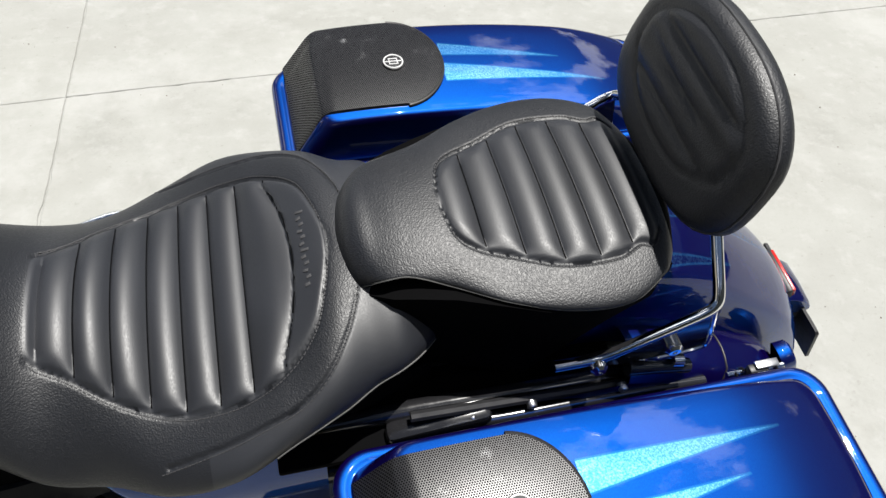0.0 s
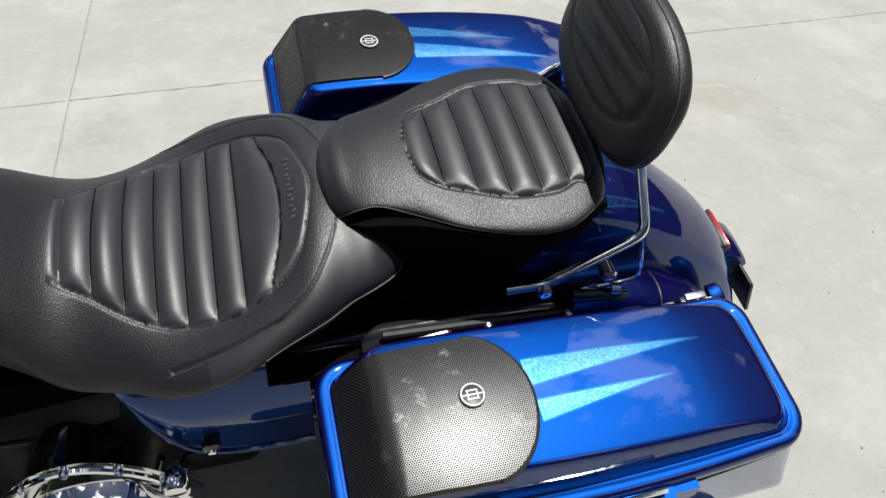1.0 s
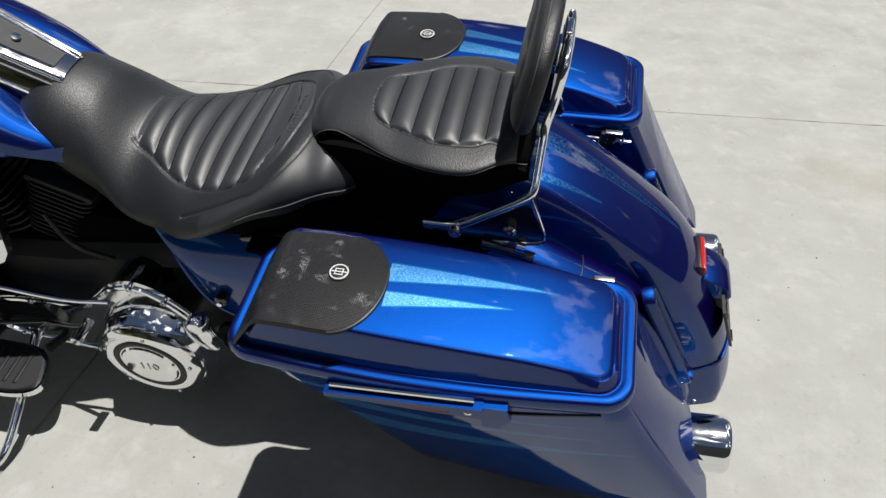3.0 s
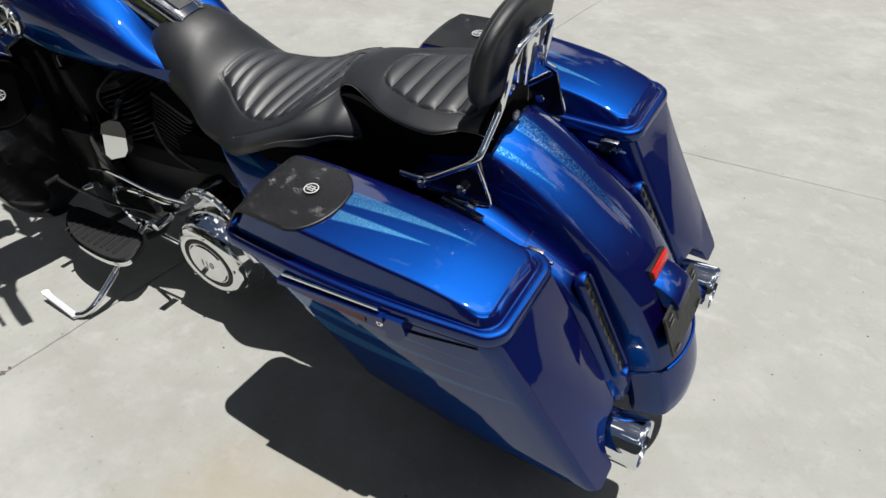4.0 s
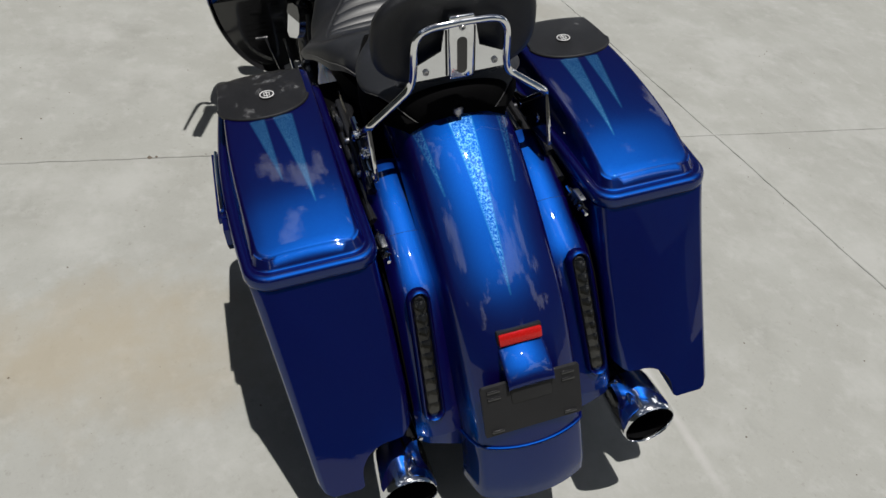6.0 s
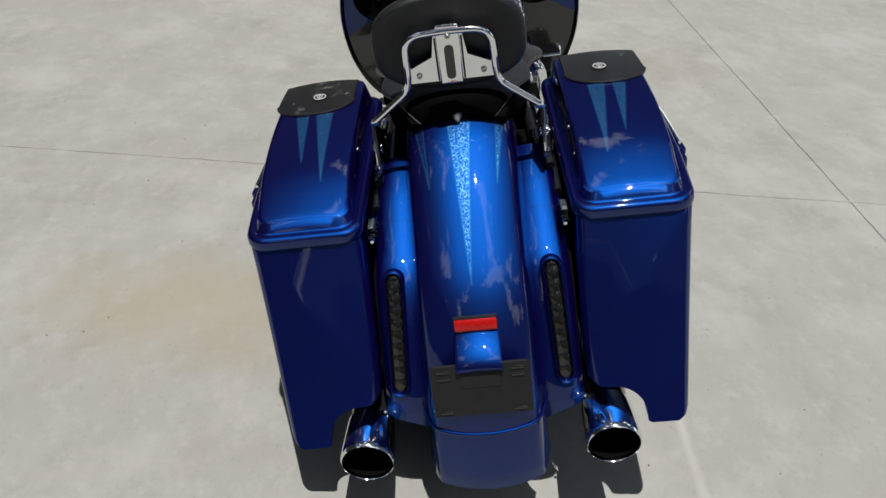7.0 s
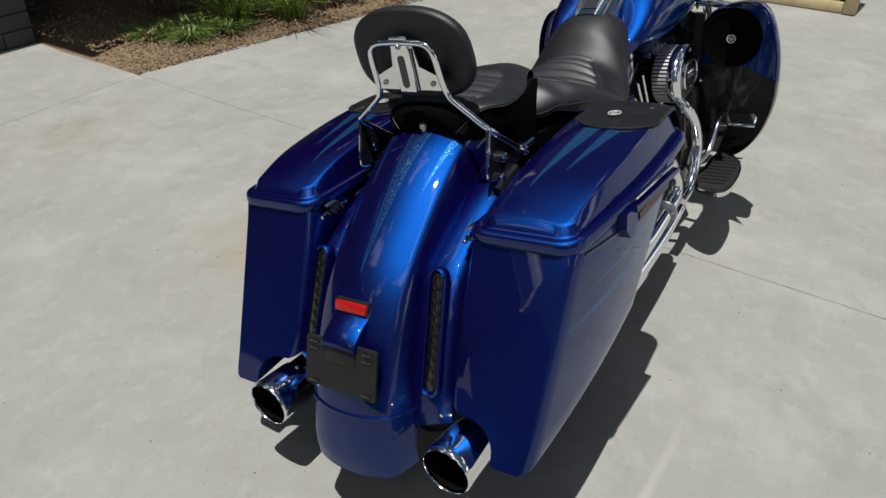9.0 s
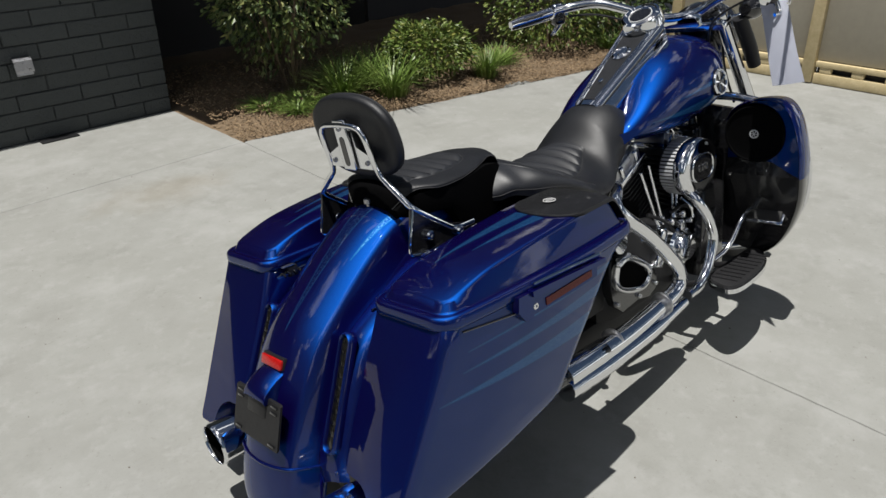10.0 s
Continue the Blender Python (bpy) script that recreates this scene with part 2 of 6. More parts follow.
LID_SPEARS = [(0.602, 0.329, 0.325, 0.309, 0.020), (0.598, 0.383, 0.395, 0.360, 0.015)]
M_PAINT = paint("candy_blue_paint")
M_LID = paint("candy_blue_lid", "xy", LID_SPEARS, leaf=0.9, under=0.4)
M_FENDER = paint("candy_blue_fender", "xy", [(0.46, 0.0, 0.098, 0.0, 0.030), (0.42, 0.090, 0.268, 0.071, 0.009)], leaf=0.75, spots=0.95, grain=230.0, under=0.08)
M_BAG = paint("candy_blue_bag", "xz", [(0.80, 0.50, 0.16, 0.525, 0.030), (0.85, 0.575, 0.23, 0.574, 0.020), (0.85, 0.625, 0.25, 0.616, 0.010)], leaf=0.5, under=0.6)
M_TANK = paint("candy_blue_tank", "xz", [(1.98, 0.82, 1.42, 0.815, 0.03), (1.98, 0.90, 1.55, 0.86, 0.015)], leaf=0.45)
M_SIDE = paint("candy_blue_side_cover", "xz", [(1.17, 0.66, 1.0, 0.615, 0.022)], leaf=0.6)
M_CHROME = simple("chrome", (0.82, 0.83, 0.85), 0.07, 1.0, 40.0, 0.04, 0.01)
M_STEEL = simple("brushed_alloy", (0.45, 0.45, 0.46), 0.32, 1.0, 80.0, 0.2, 0.1)
M_BLACK = simple("gloss_black_enamel", (0.010, 0.010, 0.011), 0.16, 0.0, 50.0, 0.2, 0.02, coat=0.6)
M_SATIN = simple("satin_black", (0.010, 0.010, 0.011), 0.45, 0.0, 90.0, 0.3, 0.12, spec=0.3)
M_WRINKLE = simple("wrinkle_black", (0.012, 0.012, 0.013), 0.5, 0.0, 260.0, 0.3, 0.4, spec=0.3)
M_RUBBER = simple("tyre_rubber", (0.018, 0.018, 0.018), 0.8, 0.0, 120.0, 0.3, 0.25)
# near-black for the exhaust bore and dark parts; shade is put into its colour
M_SOOT_SHADE = simple("soot_and_shade_black", (0.0022, 0.0022, 0.0024), 0.9, 0.0, 90.0, 0.3, 0.2, spec=0.03)
M_FOOT = simple("ribbed_rubber", (0.013, 0.013, 0.014), 0.6, 0.0, 120.0, 0.3, 0.25, spec=0.25)
M_GRAIN = make_leather("grained_leather", 560.0, (0.0058, 0.0065, 0.0085), 0.48, 0.0010, 0.48, 0.45)
M_SMOOTH = make_leather("smooth_leather", 900.0, (0.0085, 0.0095, 0.0125), 0.50, 0.0003, 0.22, 0.62)
M_THREAD = simple("grey_thread", (0.075, 0.075, 0.073), 0.7)
M_DARKTHREAD = simple("black_thread", (0.026, 0.026, 0.028), 0.7)
M_GRILLE = make_grille()
M_RED = simple("red_lens", (0.34, 0.006, 0.005), 0.25, 0.0, 300.0, 0.2, 0.3, coat=0.25, spec=0.3)
M_MAROON = simple("dark_red_reflector", (0.13, 0.006, 0.005), 0.3, 0.0, 300.0, 0.2, 0.3, coat=0.1, spec=0.25)
M_LED = make_led()
# pale, mostly diffuse alloy; reflected light on the pleats is put into its colour
M_BRIGHT_ALLOY = simple("bright_alloy", (0.50, 0.51, 0.53), 0.42, 0.35, 60.0, 0.12, 0.1)
M_PAPER = simple("white_paper", (0.56, 0.58, 0.66), 0.8, 0.0, 30.0, 0.04, 0.1)
M_WHITE = simple("white_badge_enamel", (0.50, 0.50, 0.50), 0.35)
M_CONCRETE = make_concrete()
M_BRICK = make_brick()
M_MORTAR = simple("dark_mortar", (0.046, 0.048, 0.049), 0.9, 0.0, 70.0, 0.3, 0.3)
M_WOOD = make_wood()
M_BOARD = simple("tan_sheet_panel", (0.36, 0.33, 0.265), 0.7, 0.0, 18.0, 0.15, 0.15)
M_MULCH = make_mulch()
M_SOIL = simple("soil", (0.15, 0.105, 0.062), 0.95, 0.0, 30.0, 0.4, 0.6, 0.01)
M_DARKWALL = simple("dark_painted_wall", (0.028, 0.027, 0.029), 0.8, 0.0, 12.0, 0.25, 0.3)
M_BARK = simple("twig_bark", (0.12, 0.085, 0.055), 0.9, 0.0, 80.0, 0.35, 0.5)
M_LEAF_A = make_leaf("nandina_leaf", (0.035, 0.062, 0.016), (0.080, 0.115, 0.030), (0.19, 0.19, 0.065))
M_LEAF_B = make_leaf("lime_leaf", (0.056, 0.096, 0.016), (0.104, 0.152, 0.028), (0.192, 0.200, 0.048))
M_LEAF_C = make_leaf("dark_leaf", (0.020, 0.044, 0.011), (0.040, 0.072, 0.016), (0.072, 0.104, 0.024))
M_BLADE = make_leaf("grass_blade", (0.07, 0.125, 0.02), (0.12, 0.19, 0.035), (0.21, 0.27, 0.07))


# ---- mesh helpers ----
def finish(bm, name, material, smooth=True, sharp=40.0):
    bmesh.ops.recalc_face_normals(bm, faces=bm.faces[:])
    me = bpy.data.meshes.new(name)
    if smooth:
        for f in bm.faces:
            f.smooth = True
        for e in bm.edges:
            if len(e.link_faces) == 2 and e.calc_face_angle(0.0) > radians(sharp):
                e.smooth = False
    bm.to_mesh(me)
    bm.free()
    for m in material if isinstance(material, (list, tuple)) else (material,):
        me.materials.append(m)
    return me


def part(name, bm, material, parent=None, label="", smooth=True, sharp=40.0):
    ob = new(name, finish(bm, name, material, smooth, sharp))
    if parent is not None:
        ob.parent = parent
    return tagged(ob, label=label)


def smooth_table(t, x):
    """A smooth curve through the table's points (monotone in its first column)."""
    xs = [p[0] for p in t]
    if x <= xs[0]:
        return t[0][1]
    if x >= xs[-1]:
        return t[-1][1]
    i = max(k for k in range(len(xs) - 1) if xs[k] <= x)
    x0, x1, y0, y1 = xs[i], xs[i + 1], t[i][1], t[i + 1][1]
    m0 = (t[i + 1][1] - t[i - 1][1]) / (xs[i + 1] - xs[i - 1]) if i > 0 else (y1 - y0) / (x1 - x0)
    m1 = (t[i + 2][1] - t[i][1]) / (xs[i + 2] - xs[i]) if i + 2 < len(xs) else (y1 - y0) / (x1 - x0)
    h = x1 - x0
    s = (x - x0) / h
    return (2 * s**3 - 3 * s**2 + 1) * y0 + (s**3 - 2 * s**2 + s) * h * m0 + (-2 * s**3 + 3 * s**2) * y1 + (s**3 - s**2) * h * m1


def loft(rings, closed=True, cap0=True, cap1=True, bm=None):
    bm = bm or bmesh.new()
    vs = [[bm.verts.new(p) for p in r] for r in rings]
    n = len(rings[0])
    for a, b in zip(vs, vs[1:]):
        for i in range(n if closed else n - 1):
            j = (i + 1) % n
            bm.faces.new((a[i], a[j], b[j], b[i]))
    if cap0:
        bm.faces.new(vs[0][::-1])
    if cap1:
        bm.faces.new(vs[-1])
    return bm


def curve(pts, steps=6):
    """A smooth line through the points."""
    p = [Vector(q) for q in pts]
    if steps <= 1 or len(p) < 3:
        return p
    p = [2 * p[0] - p[1], *p, 2 * p[-1] - p[-2]]
    out = []
    for i in range(1, len(p) - 2):
        for k in range(steps):
            t = k / steps
            a, b, c, d = p[i - 1], p[i], p[i + 1], p[i + 2]
            out.append(0.5 * ((2 * b) + (c - a) * t + (2 * a - 5 * b + 4 * c - d) * t * t + (3 * b - a - 3 * c + d) * t**3))
    out.append(p[-2])
    return out


def tube(pts, r, n=10, steps=6, closed=False, bm=None, flat=1.0):
    """A round bar along the points; r may be a list, one for each point given."""
    line = curve(pts, steps)
    if isinstance(r, (list, tuple)):
        k = np.interp(np.linspace(0, len(r) - 1, len(line)), range(len(r)), r)
    else:
        k = [r] * len(line)
    rings = []
    up = None
    for i, q in enumerate(line):
        if closed:
            d = (line[(i + 1) % len(line)] - line[i - 1]).normalized()
        else:
            d = (line[min(i + 1, len(line) - 1)] - line[max(i - 1, 0)]).normalized()
        if up is None:
            up = Vector((0, 0, 1)) if abs(d.z) < 0.9 else Vector((0, 1, 0))
        side = d.cross(up).normalized()
        up = side.cross(d).normalized()
        rings.append([q + (side * math.cos(a) + up * math.sin(a) * flat) * k[i] for a in (2 * math.pi * j / n for j in range(n))])
    if closed:
        rings.append(rings[0])
    return loft(rings, True, not closed, not closed, bm)


def box(c, s, bevel=0.0, rot=(0, 0, 0), bm=None, seg=2):
    own = bmesh.new()
    bmesh.ops.create_cube(own, size=1.0)
    for v in own.verts:
        v.co = Vector((v.co.x * s[0], v.co.y * s[1], v.co.z * s[2]))
    if bevel:
        bmesh.ops.bevel(own, geom=own.edges[:], offset=bevel, segments=seg, affect="EDGES", profile=0.5)
    own.transform(pose(*c, *rot))
    return merge(bm, own)


def merge(bm, own):
    if bm is None:
        return own
    me = bpy.data.meshes.new("t")
    own.to_mesh(me)
    own.free()
    bm.from_mesh(me)
    bpy.data.meshes.remove(me)
    return bm


AXIS = {"x": pose(0, 0, 0, 0, 90, 0), "y": pose(0, 0, 0, -90, 0, 0), "z": Matrix.Identity(4)}


def lathe(profile, c, axis="z", n=32, bm=None, turn=None):
    """Spin (radius, height) pairs about an axis through c. turn: a matrix that tilts it."""
    rings = [[Vector((max(r, 1e-4) * math.cos(a), max(r, 1e-4) * math.sin(a), h)) for a in (2 * math.pi * j / n for j in range(n))] for r, h in profile]
    own = loft(rings, True, True, True)
    own.transform(Matrix.Translation(c) @ (turn if turn is not None else AXIS[axis]))
    return merge(bm, own)


def prism(outline, at, h0, h1, bevel=0.0, bm=None, seg=2):
    """A flat outline given depth: at(a, b, h) gives the place."""
    own = bmesh.new()
    lo = [own.verts.new(at(a, b, h0)) for a, b in outline]
    hi = [own.verts.new(at(a, b, h1)) for a, b in outline]
    n = len(outline)
    own.faces.new(lo[::-1])
    own.faces.new(hi)
    for i in range(n):
        own.faces.new((lo[i], lo[(i + 1) % n], hi[(i + 1) % n], hi[i]))
    if bevel:
        es = [e for e in own.edges if e.calc_face_angle(0.0) > 0.5]
        bmesh.ops.bevel(own, geom=es, offset=bevel, segments=seg, affect="EDGES", profile=0.5)
    return merge(bm, own)


def round_rect(x0, x1, y0, y1, r, corner=8, nx=28, ny=12):
    """An outline with rounded corners, the same count of points for every size."""
    r = min(r, (x1 - x0) * 0.49, (y1 - y0) * 0.49)
    pts = []
    for i in range(nx):
        pts.append((x0 + r + (x1 - x0 - 2 * r) * i / nx, y0))
    for i in range(corner):
        a = -math.pi / 2 + math.pi / 2 * i / corner
        pts.append((x1 - r + r * math.cos(a), y0 + r + r * math.sin(a)))
    for i in range(ny):
        pts.append((x1, y0 + r + (y1 - y0 - 2 * r) * i / ny))
    for i in range(corner):
        a = math.pi / 2 * i / corner
        pts.append((x1 - r + r * math.cos(a), y1 - r + r * math.sin(a)))
    for i in range(nx):
        pts.append((x1 - r - (x1 - x0 - 2 * r) * i / nx, y1))
    for i in range(corner):
        a = math.pi / 2 + math.pi / 2 * i / corner
        pts.append((x0 + r + r * math.cos(a), y1 - r + r * math.sin(a)))
    for i in range(ny):
        pts.append((x0, y1 - r - (y1 - y0 - 2 * r) * i / ny))
    for i in range(corner):
        a = math.pi + math.pi / 2 * i / corner
        pts.append((x0 + r + r * math.cos(a), y0 + r + r * math.sin(a)))
    return pts


def bolt(c, r, axis="y", turn=None, bm=None, h=None):
    h = h or r * 0.8
    return lathe([(r, -h), (r, h * 0.6), (r * 0.8, h), (r * 0.5, h), (r * 0.45, h * 0.4)], c, axis, 12, bm, turn)


def to_y(side):
    """Turns a lathe's height to point outwards on that side."""
    return pose(0, 0, 0, -90 * side, 0, 0)


# ---- ground ----
LEAN = -10.56
ground_bm = bmesh.new()
ring = [ground_bm.verts.new((x, y, -0.005)) for x, y in ((-300, -300), (300, -300), (300, 300), (-300, 300))]
ground_bm.faces.new(ring)
ground = tagged(new("ground", finish(ground_bm, "ground", M_CONCRETE, False)), "pale weathered concrete yard with thin dirty joints", "ground", kind="structure")
JX, JY = (-12.0, -7.5, -2.98, 1.56, 6.1, 10.6), (-10.7, -6.12, -1.55, 3.02, 7.6)


def slab_edge(x, y, along):
    return 0.006 * noise.noise(Vector((x * 1.7, y * 1.7, along * 5.0))) + 0.003 * noise.noise(Vector((x * 14, y * 14, along)))


def concrete_slab(x0, x1, y0, y1):
    bm = bmesh.new()
    nseg = 200
    def g(x, y, k):
        return 0.0017 + 0.010 * max(0.0, noise.noise(Vector((x * 12, y * 12, k * 3.7))) - 0.22) + 0.0012 * noise.noise(Vector((x * 50, y * 50, k)))
    line = []
    for i in range(nseg):
        x = x0 + (x1 - x0) * i / nseg
        line.append((x, y0 + g(x, y0, 1) + slab_edge(x, y0, 1)))
    for i in range(nseg):
        y = y0 + (y1 - y0) * i / nseg
        line.append((x1 - g(x1, y, 2) + slab_edge(x1, y, 2), y))
    for i in range(nseg):
        x = x1 - (x1 - x0) * i / nseg
        line.append((x, y1 - g(x, y1, 3) + slab_edge(x, y1, 1)))
    for i in range(nseg):
        y = y1 - (y1 - y0) * i / nseg
        line.append((x0 + g(x0, y, 4) + slab_edge(x0, y, 2), y))
    line = [(x + 0.018 * y, y + 0.045 * (x - 1.56)) for x, y in line]
    cx, cy = sum(p[0] for p in line) / len(line), sum(p[1] for p in line) / len(line)
    def inner(d, z):
        return [Vector((x + (cx - x) * d / (abs(cx - x) + abs(cy - y) + 1e-6), y + (cy - y) * d / (abs(cx - x) + abs(cy - y) + 1e-6), z)) for x, y in line]
    loft([inner(0, -0.0046), inner(0, -0.0025), inner(0.004, 0.0)], True, False, True, bm)
    return bm


for gx0, gx1 in zip(JX, JX[1:]):
    for gy0, gy1 in zip(JY, JY[1:]):
        if gx0 > 1.5 and gy0 > 3.0:
            continue
        part("concrete_slab", concrete_slab(gx0, gx1, gy0, gy1), M_CONCRETE, ground, smooth=False)

# ---- motorcycle ----
bike = tagged(new("motorcycle"), "candy blue touring motorcycle leaning on its kickstand on concrete", "motorcycle")
bike.matrix_world = pose(0, 0, 0.004, LEAN, 0, 0)

# lid surface of a saddlebag, over the plan
LIP = 0.695
CROWN = [(0.20, 0.712), (0.235, 0.730), (0.33, 0.759), (0.40, 0.771), (0.55, 0.785), (0.70, 0.791), (0.80, 0.788), (0.87, 0.78)]
LX0, LX1, LY0, LY1 = 0.192, 0.870, 0.218, 0.466
PLATEAU_FRONT = 0.797


def crown(x, y):
    return smooth_table(CROWN, x) - 0.006 * ((y - 0.342) / 0.09) ** 2


def lid_top(x, y):
    if x < PLATEAU_FRONT:
        return crown(x, y)
    k = (x - PLATEAU_FRONT) / (0.846 - PLATEAU_FRONT)
    return crown(PLATEAU_FRONT, y) * (1 - k) + (LIP + 0.012) * k


def lid_round(x, y):
    """The lid's top with a rounded brow above the nose."""
    k = (x - PLATEAU_FRONT) / (0.846 - PLATEAU_FRONT)
    a, b, r = crown(x, y), crown(PLATEAU_FRONT, y) * (1 - k) + (LIP + 0.012) * k, 0.016
    h = min(1.0, max(0.0, 0.5 + 0.5 * (b - a) / r))
    return b + (a - b) * h - r * h * (1 - h)


def saddlebag(s):
    """A stretched saddlebag on the left (s = 1) or the right (s = -1)."""
    bag = new("saddlebag")
    bag.parent = bike
    # body: a ring in (y, z) swept from the raked tail to the raked nose
    top, low = 0.684, 0.281
    prof = [(0.226, top), (0.30, top), (0.38, top), (0.452, top)]
    prof += [(0.455, top - 0.004)] + [(0.455 - 0.030 * k / 10, top - 0.004 - (top - low - 0.022) * k / 10) for k in range(1, 11)]
    prof += [(0.421, low + 0.006), (0.412, low), (0.38, low), (0.352, low), (0.343, low + 0.004)]
    prof += [(0.264 + 0.078 * math.cos(a), low + 0.018 + 0.056 * math.sin(a)) for a in np.linspace(0.0, math.pi * 0.52, 10)]
    prof += [(0.235, low + 0.076), (0.224, low + 0.088), (0.220, low + 0.16), (0.221, low + 0.30)]
    rings = []
    for u in [0.0, 0.004, 0.015, 0.035, *np.linspace(0.08, 0.92, 22), 0.965, 0.985, 0.996, 1.0]:
        edge = min(u, 1 - u)
        pinch = 0.014 * max(0.0, 1 - edge / 0.035) ** 2
        low_u = low + 0.065 * u**1.3
        r = []
        for y, z in prof:
            k = (top - z) / (top - low)
            zz = top - (top - low_u) * k
            xr = 0.203 - 0.208 * k**1.08
            xf = smooth_table([(0.0, 0.852), (0.09, 0.798), (0.43, 0.705), (0.83, 0.602), (1.0, 0.562)], k)
            yy = 0.338 + (y - 0.338) * (1 - pinch / 0.11) * (1.055 if y > 0.36 else 1.0) + (0.020 * math.sin(math.pi * u) * (1 - 0.55 * k) if y > 0.36 else 0.0)
            r.append(Vector((xr + (xf - xr) * u, s * yy, zz)))
        rings.append(r)
    body = part("body", loft(rings), M_BAG, bag, sharp=35)
    # seam that runs back from the latch
    def wall_y(x, z):
        k = (top - z) / (top - low)
        u = (x - 0.2) / 0.65
        return 0.463 - 0.030 * k + 0.020 * math.sin(math.pi * min(max(u, 0), 1)) * (1 - 0.55 * k)
    part("seam", tube([(x, s * (wall_y(x, 0.66) + 0.0005), 0.649 + 0.12 * (0.382 - x)) for x in np.linspace(0.24, 0.39, 8)], 0.0022, 6, 2), M_BLACK, body)
    # lid
    def ring(rear, front, side, rad, z):
        pts = round_rect(LX0 + rear, LX1 - front, LY0 + side, LY1 - side, rad)
        out = []
        for x, y in pts:
            bow = 0.020 * math.sin(math.pi * min(max((x - LX0) / (LX1 - LX0), 0), 1)) * max(0.0, (y - 0.339) / 0.121)
            out.append(Vector((x, s * (y + bow), z(x, y))))
        return out
    rs = [
        ring(0.008, 0.008, 0.008, 0.040, lambda x, y: LIP - 0.020),
        ring(0.002, 0.002, 0.002, 0.045, lambda x, y: LIP - 0.018),
        ring(0.0, 0.0, 0.0, 0.046, lambda x, y: LIP - 0.010),
        ring(0.001, 0.001, 0.001, 0.046, lambda x, y: LIP + 0.0035),
        ring(0.0030, 0.0030, 0.0030, 0.045, lambda x, y: LIP + 0.0080),
        ring(0.0060, 0.0060, 0.0058, 0.043, lambda x, y: LIP + 0.0104),
        ring(0.0100, 0.0095, 0.0090, 0.041, lambda x, y: LIP + 0.0115),
        ring(0.0140, 0.0130, 0.0120, 0.039, lambda x, y: LIP + 0.0118),
        ring(0.0185, 0.0170, 0.0155, 0.036, lambda x, y: LIP + 0.0112),
        ring(0.0225, 0.0205, 0.0185, 0.034, lambda x, y: LIP + 0.0092),
        ring(0.0245, 0.0225, 0.0200, 0.033, lambda x, y: LIP + 0.0095),
        ring(0.0270, 0.0280, 0.0220, 0.032, lambda x, y: LIP + 0.012 + 0.15 * max(0.0, crown(x, y) - LIP - 0.013)),
        ring(0.036, 0.060, 0.0285, 0.026, lambda x, y: LIP + 0.013 + 0.85 * max(0.0, crown(x, y) - LIP - 0.013)),
        ring(0.038, 0.066, 0.0300, 0.025, lambda x, y: max(LIP + 0.013, crown(x, y) - 0.0035)),
        ring(0.0405, 0.070, 0.0325, 0.024, lambda x, y: max(LIP + 0.014, crown(x, y) - 0.0007)),
        ring(0.045, 0.076, 0.037, 0.024, lambda x, y: crown(x, y)),
        ring(0.060, 0.090, 0.060, 0.020, lambda x, y: crown(x, y)),
        ring(0.085, 0.115, 0.085, 0.012, lambda x, y: crown(x, y)),
        ring(0.105, 0.135, 0.105, 0.006, lambda x, y: crown(x, y)),
        ring(0.118, 0.148, 0.118, 0.002, lambda x, y: crown(x, y)),
        ring(0.124, 0.154, 0.124, 0.0, lambda x, y: crown(x, y)),
    ]
    lid_bm = loft(rs, True, True, False)
    bmesh.ops.remove_doubles(lid_bm, verts=lid_bm.verts, dist=0.00002)
    skin = BVHTree.FromBMesh(lid_bm)
    lid = part("lid", lid_bm, M_LID, bag, sharp=60)
    # speaker grille that wraps over the lid's nose
    yc, hw = 0.357, 0.092
    def patch(lift, grow):
        rows = []
        for v in np.linspace(-1, 1, 33):
            y = yc + (hw + grow) * math.sin(v * math.pi / 2)
            q = math.sin(v * math.pi / 2)
            x0 = 0.602 - grow + 0.085 * (1 - math.sqrt(max(0.0, 1 - q * q * 0.985))) * 0.95
            row = []
            for k in [*np.linspace(0, 0.9, 14), *np.linspace(0.93, 2.0, 22)]:
                x = x0 + (PLATEAU_FRONT - x0) * k if k <= 1 else PLATEAU_FRONT + (0.846 + grow - PLATEAU_FRONT) * (k - 1)
                yy = y if k <= 1 else yc + (y - yc) * (1 + 0.04 * (k - 1))
                bow = 0.020 * math.sin(math.pi * (x - LX0) / (LX1 - LX0)) * max(0.0, (yy - 0.339) / 0.121)
                p = Vector((x, s * (yy + bow * 0.6), lid_round(x, yy) + lift))
                hit = skin.ray_cast(Vector((p.x, p.y, 1.0)), Vector((0, 0, -1)))[0]
                if k > 0.8 and hit is not None:
                    p.z = max(p.z, hit.z + min(lift, 0.0012))
                row.append(p)
            rows.append(row)
        return rows
    rows = patch(0.0045, 0.0)
    bm = loft(rows, False, False, False)
    part("speaker_grille", bm, M_GRILLE, lid, "perforated black steel speaker grille", sharp=50)
    under = patch(-0.004, 0.0022)
    rim_line = [r[0] for r in patch(0.002, 0.0015)]
    part("rim", tube([*rim_line], 0.0032, 8, 1), M_SATIN, lid)
    part("edge", loft([[a, b] for a, b in zip([r[0] for r in rows], [r[0] for r in under])], False, False, False), M_SATIN, lid)
    for rr, uu in ((rows[0], under[0]), (rows[-1], under[-1])):
        part("edge", loft([[a, b] for a, b in zip(rr, uu)], False, False, False), M_SATIN, lid)
    # round badge: a ring round two plain bars
    bc = Vector((0.680, s * 0.350, lid_top(0.680, 0.350) + 0.006))
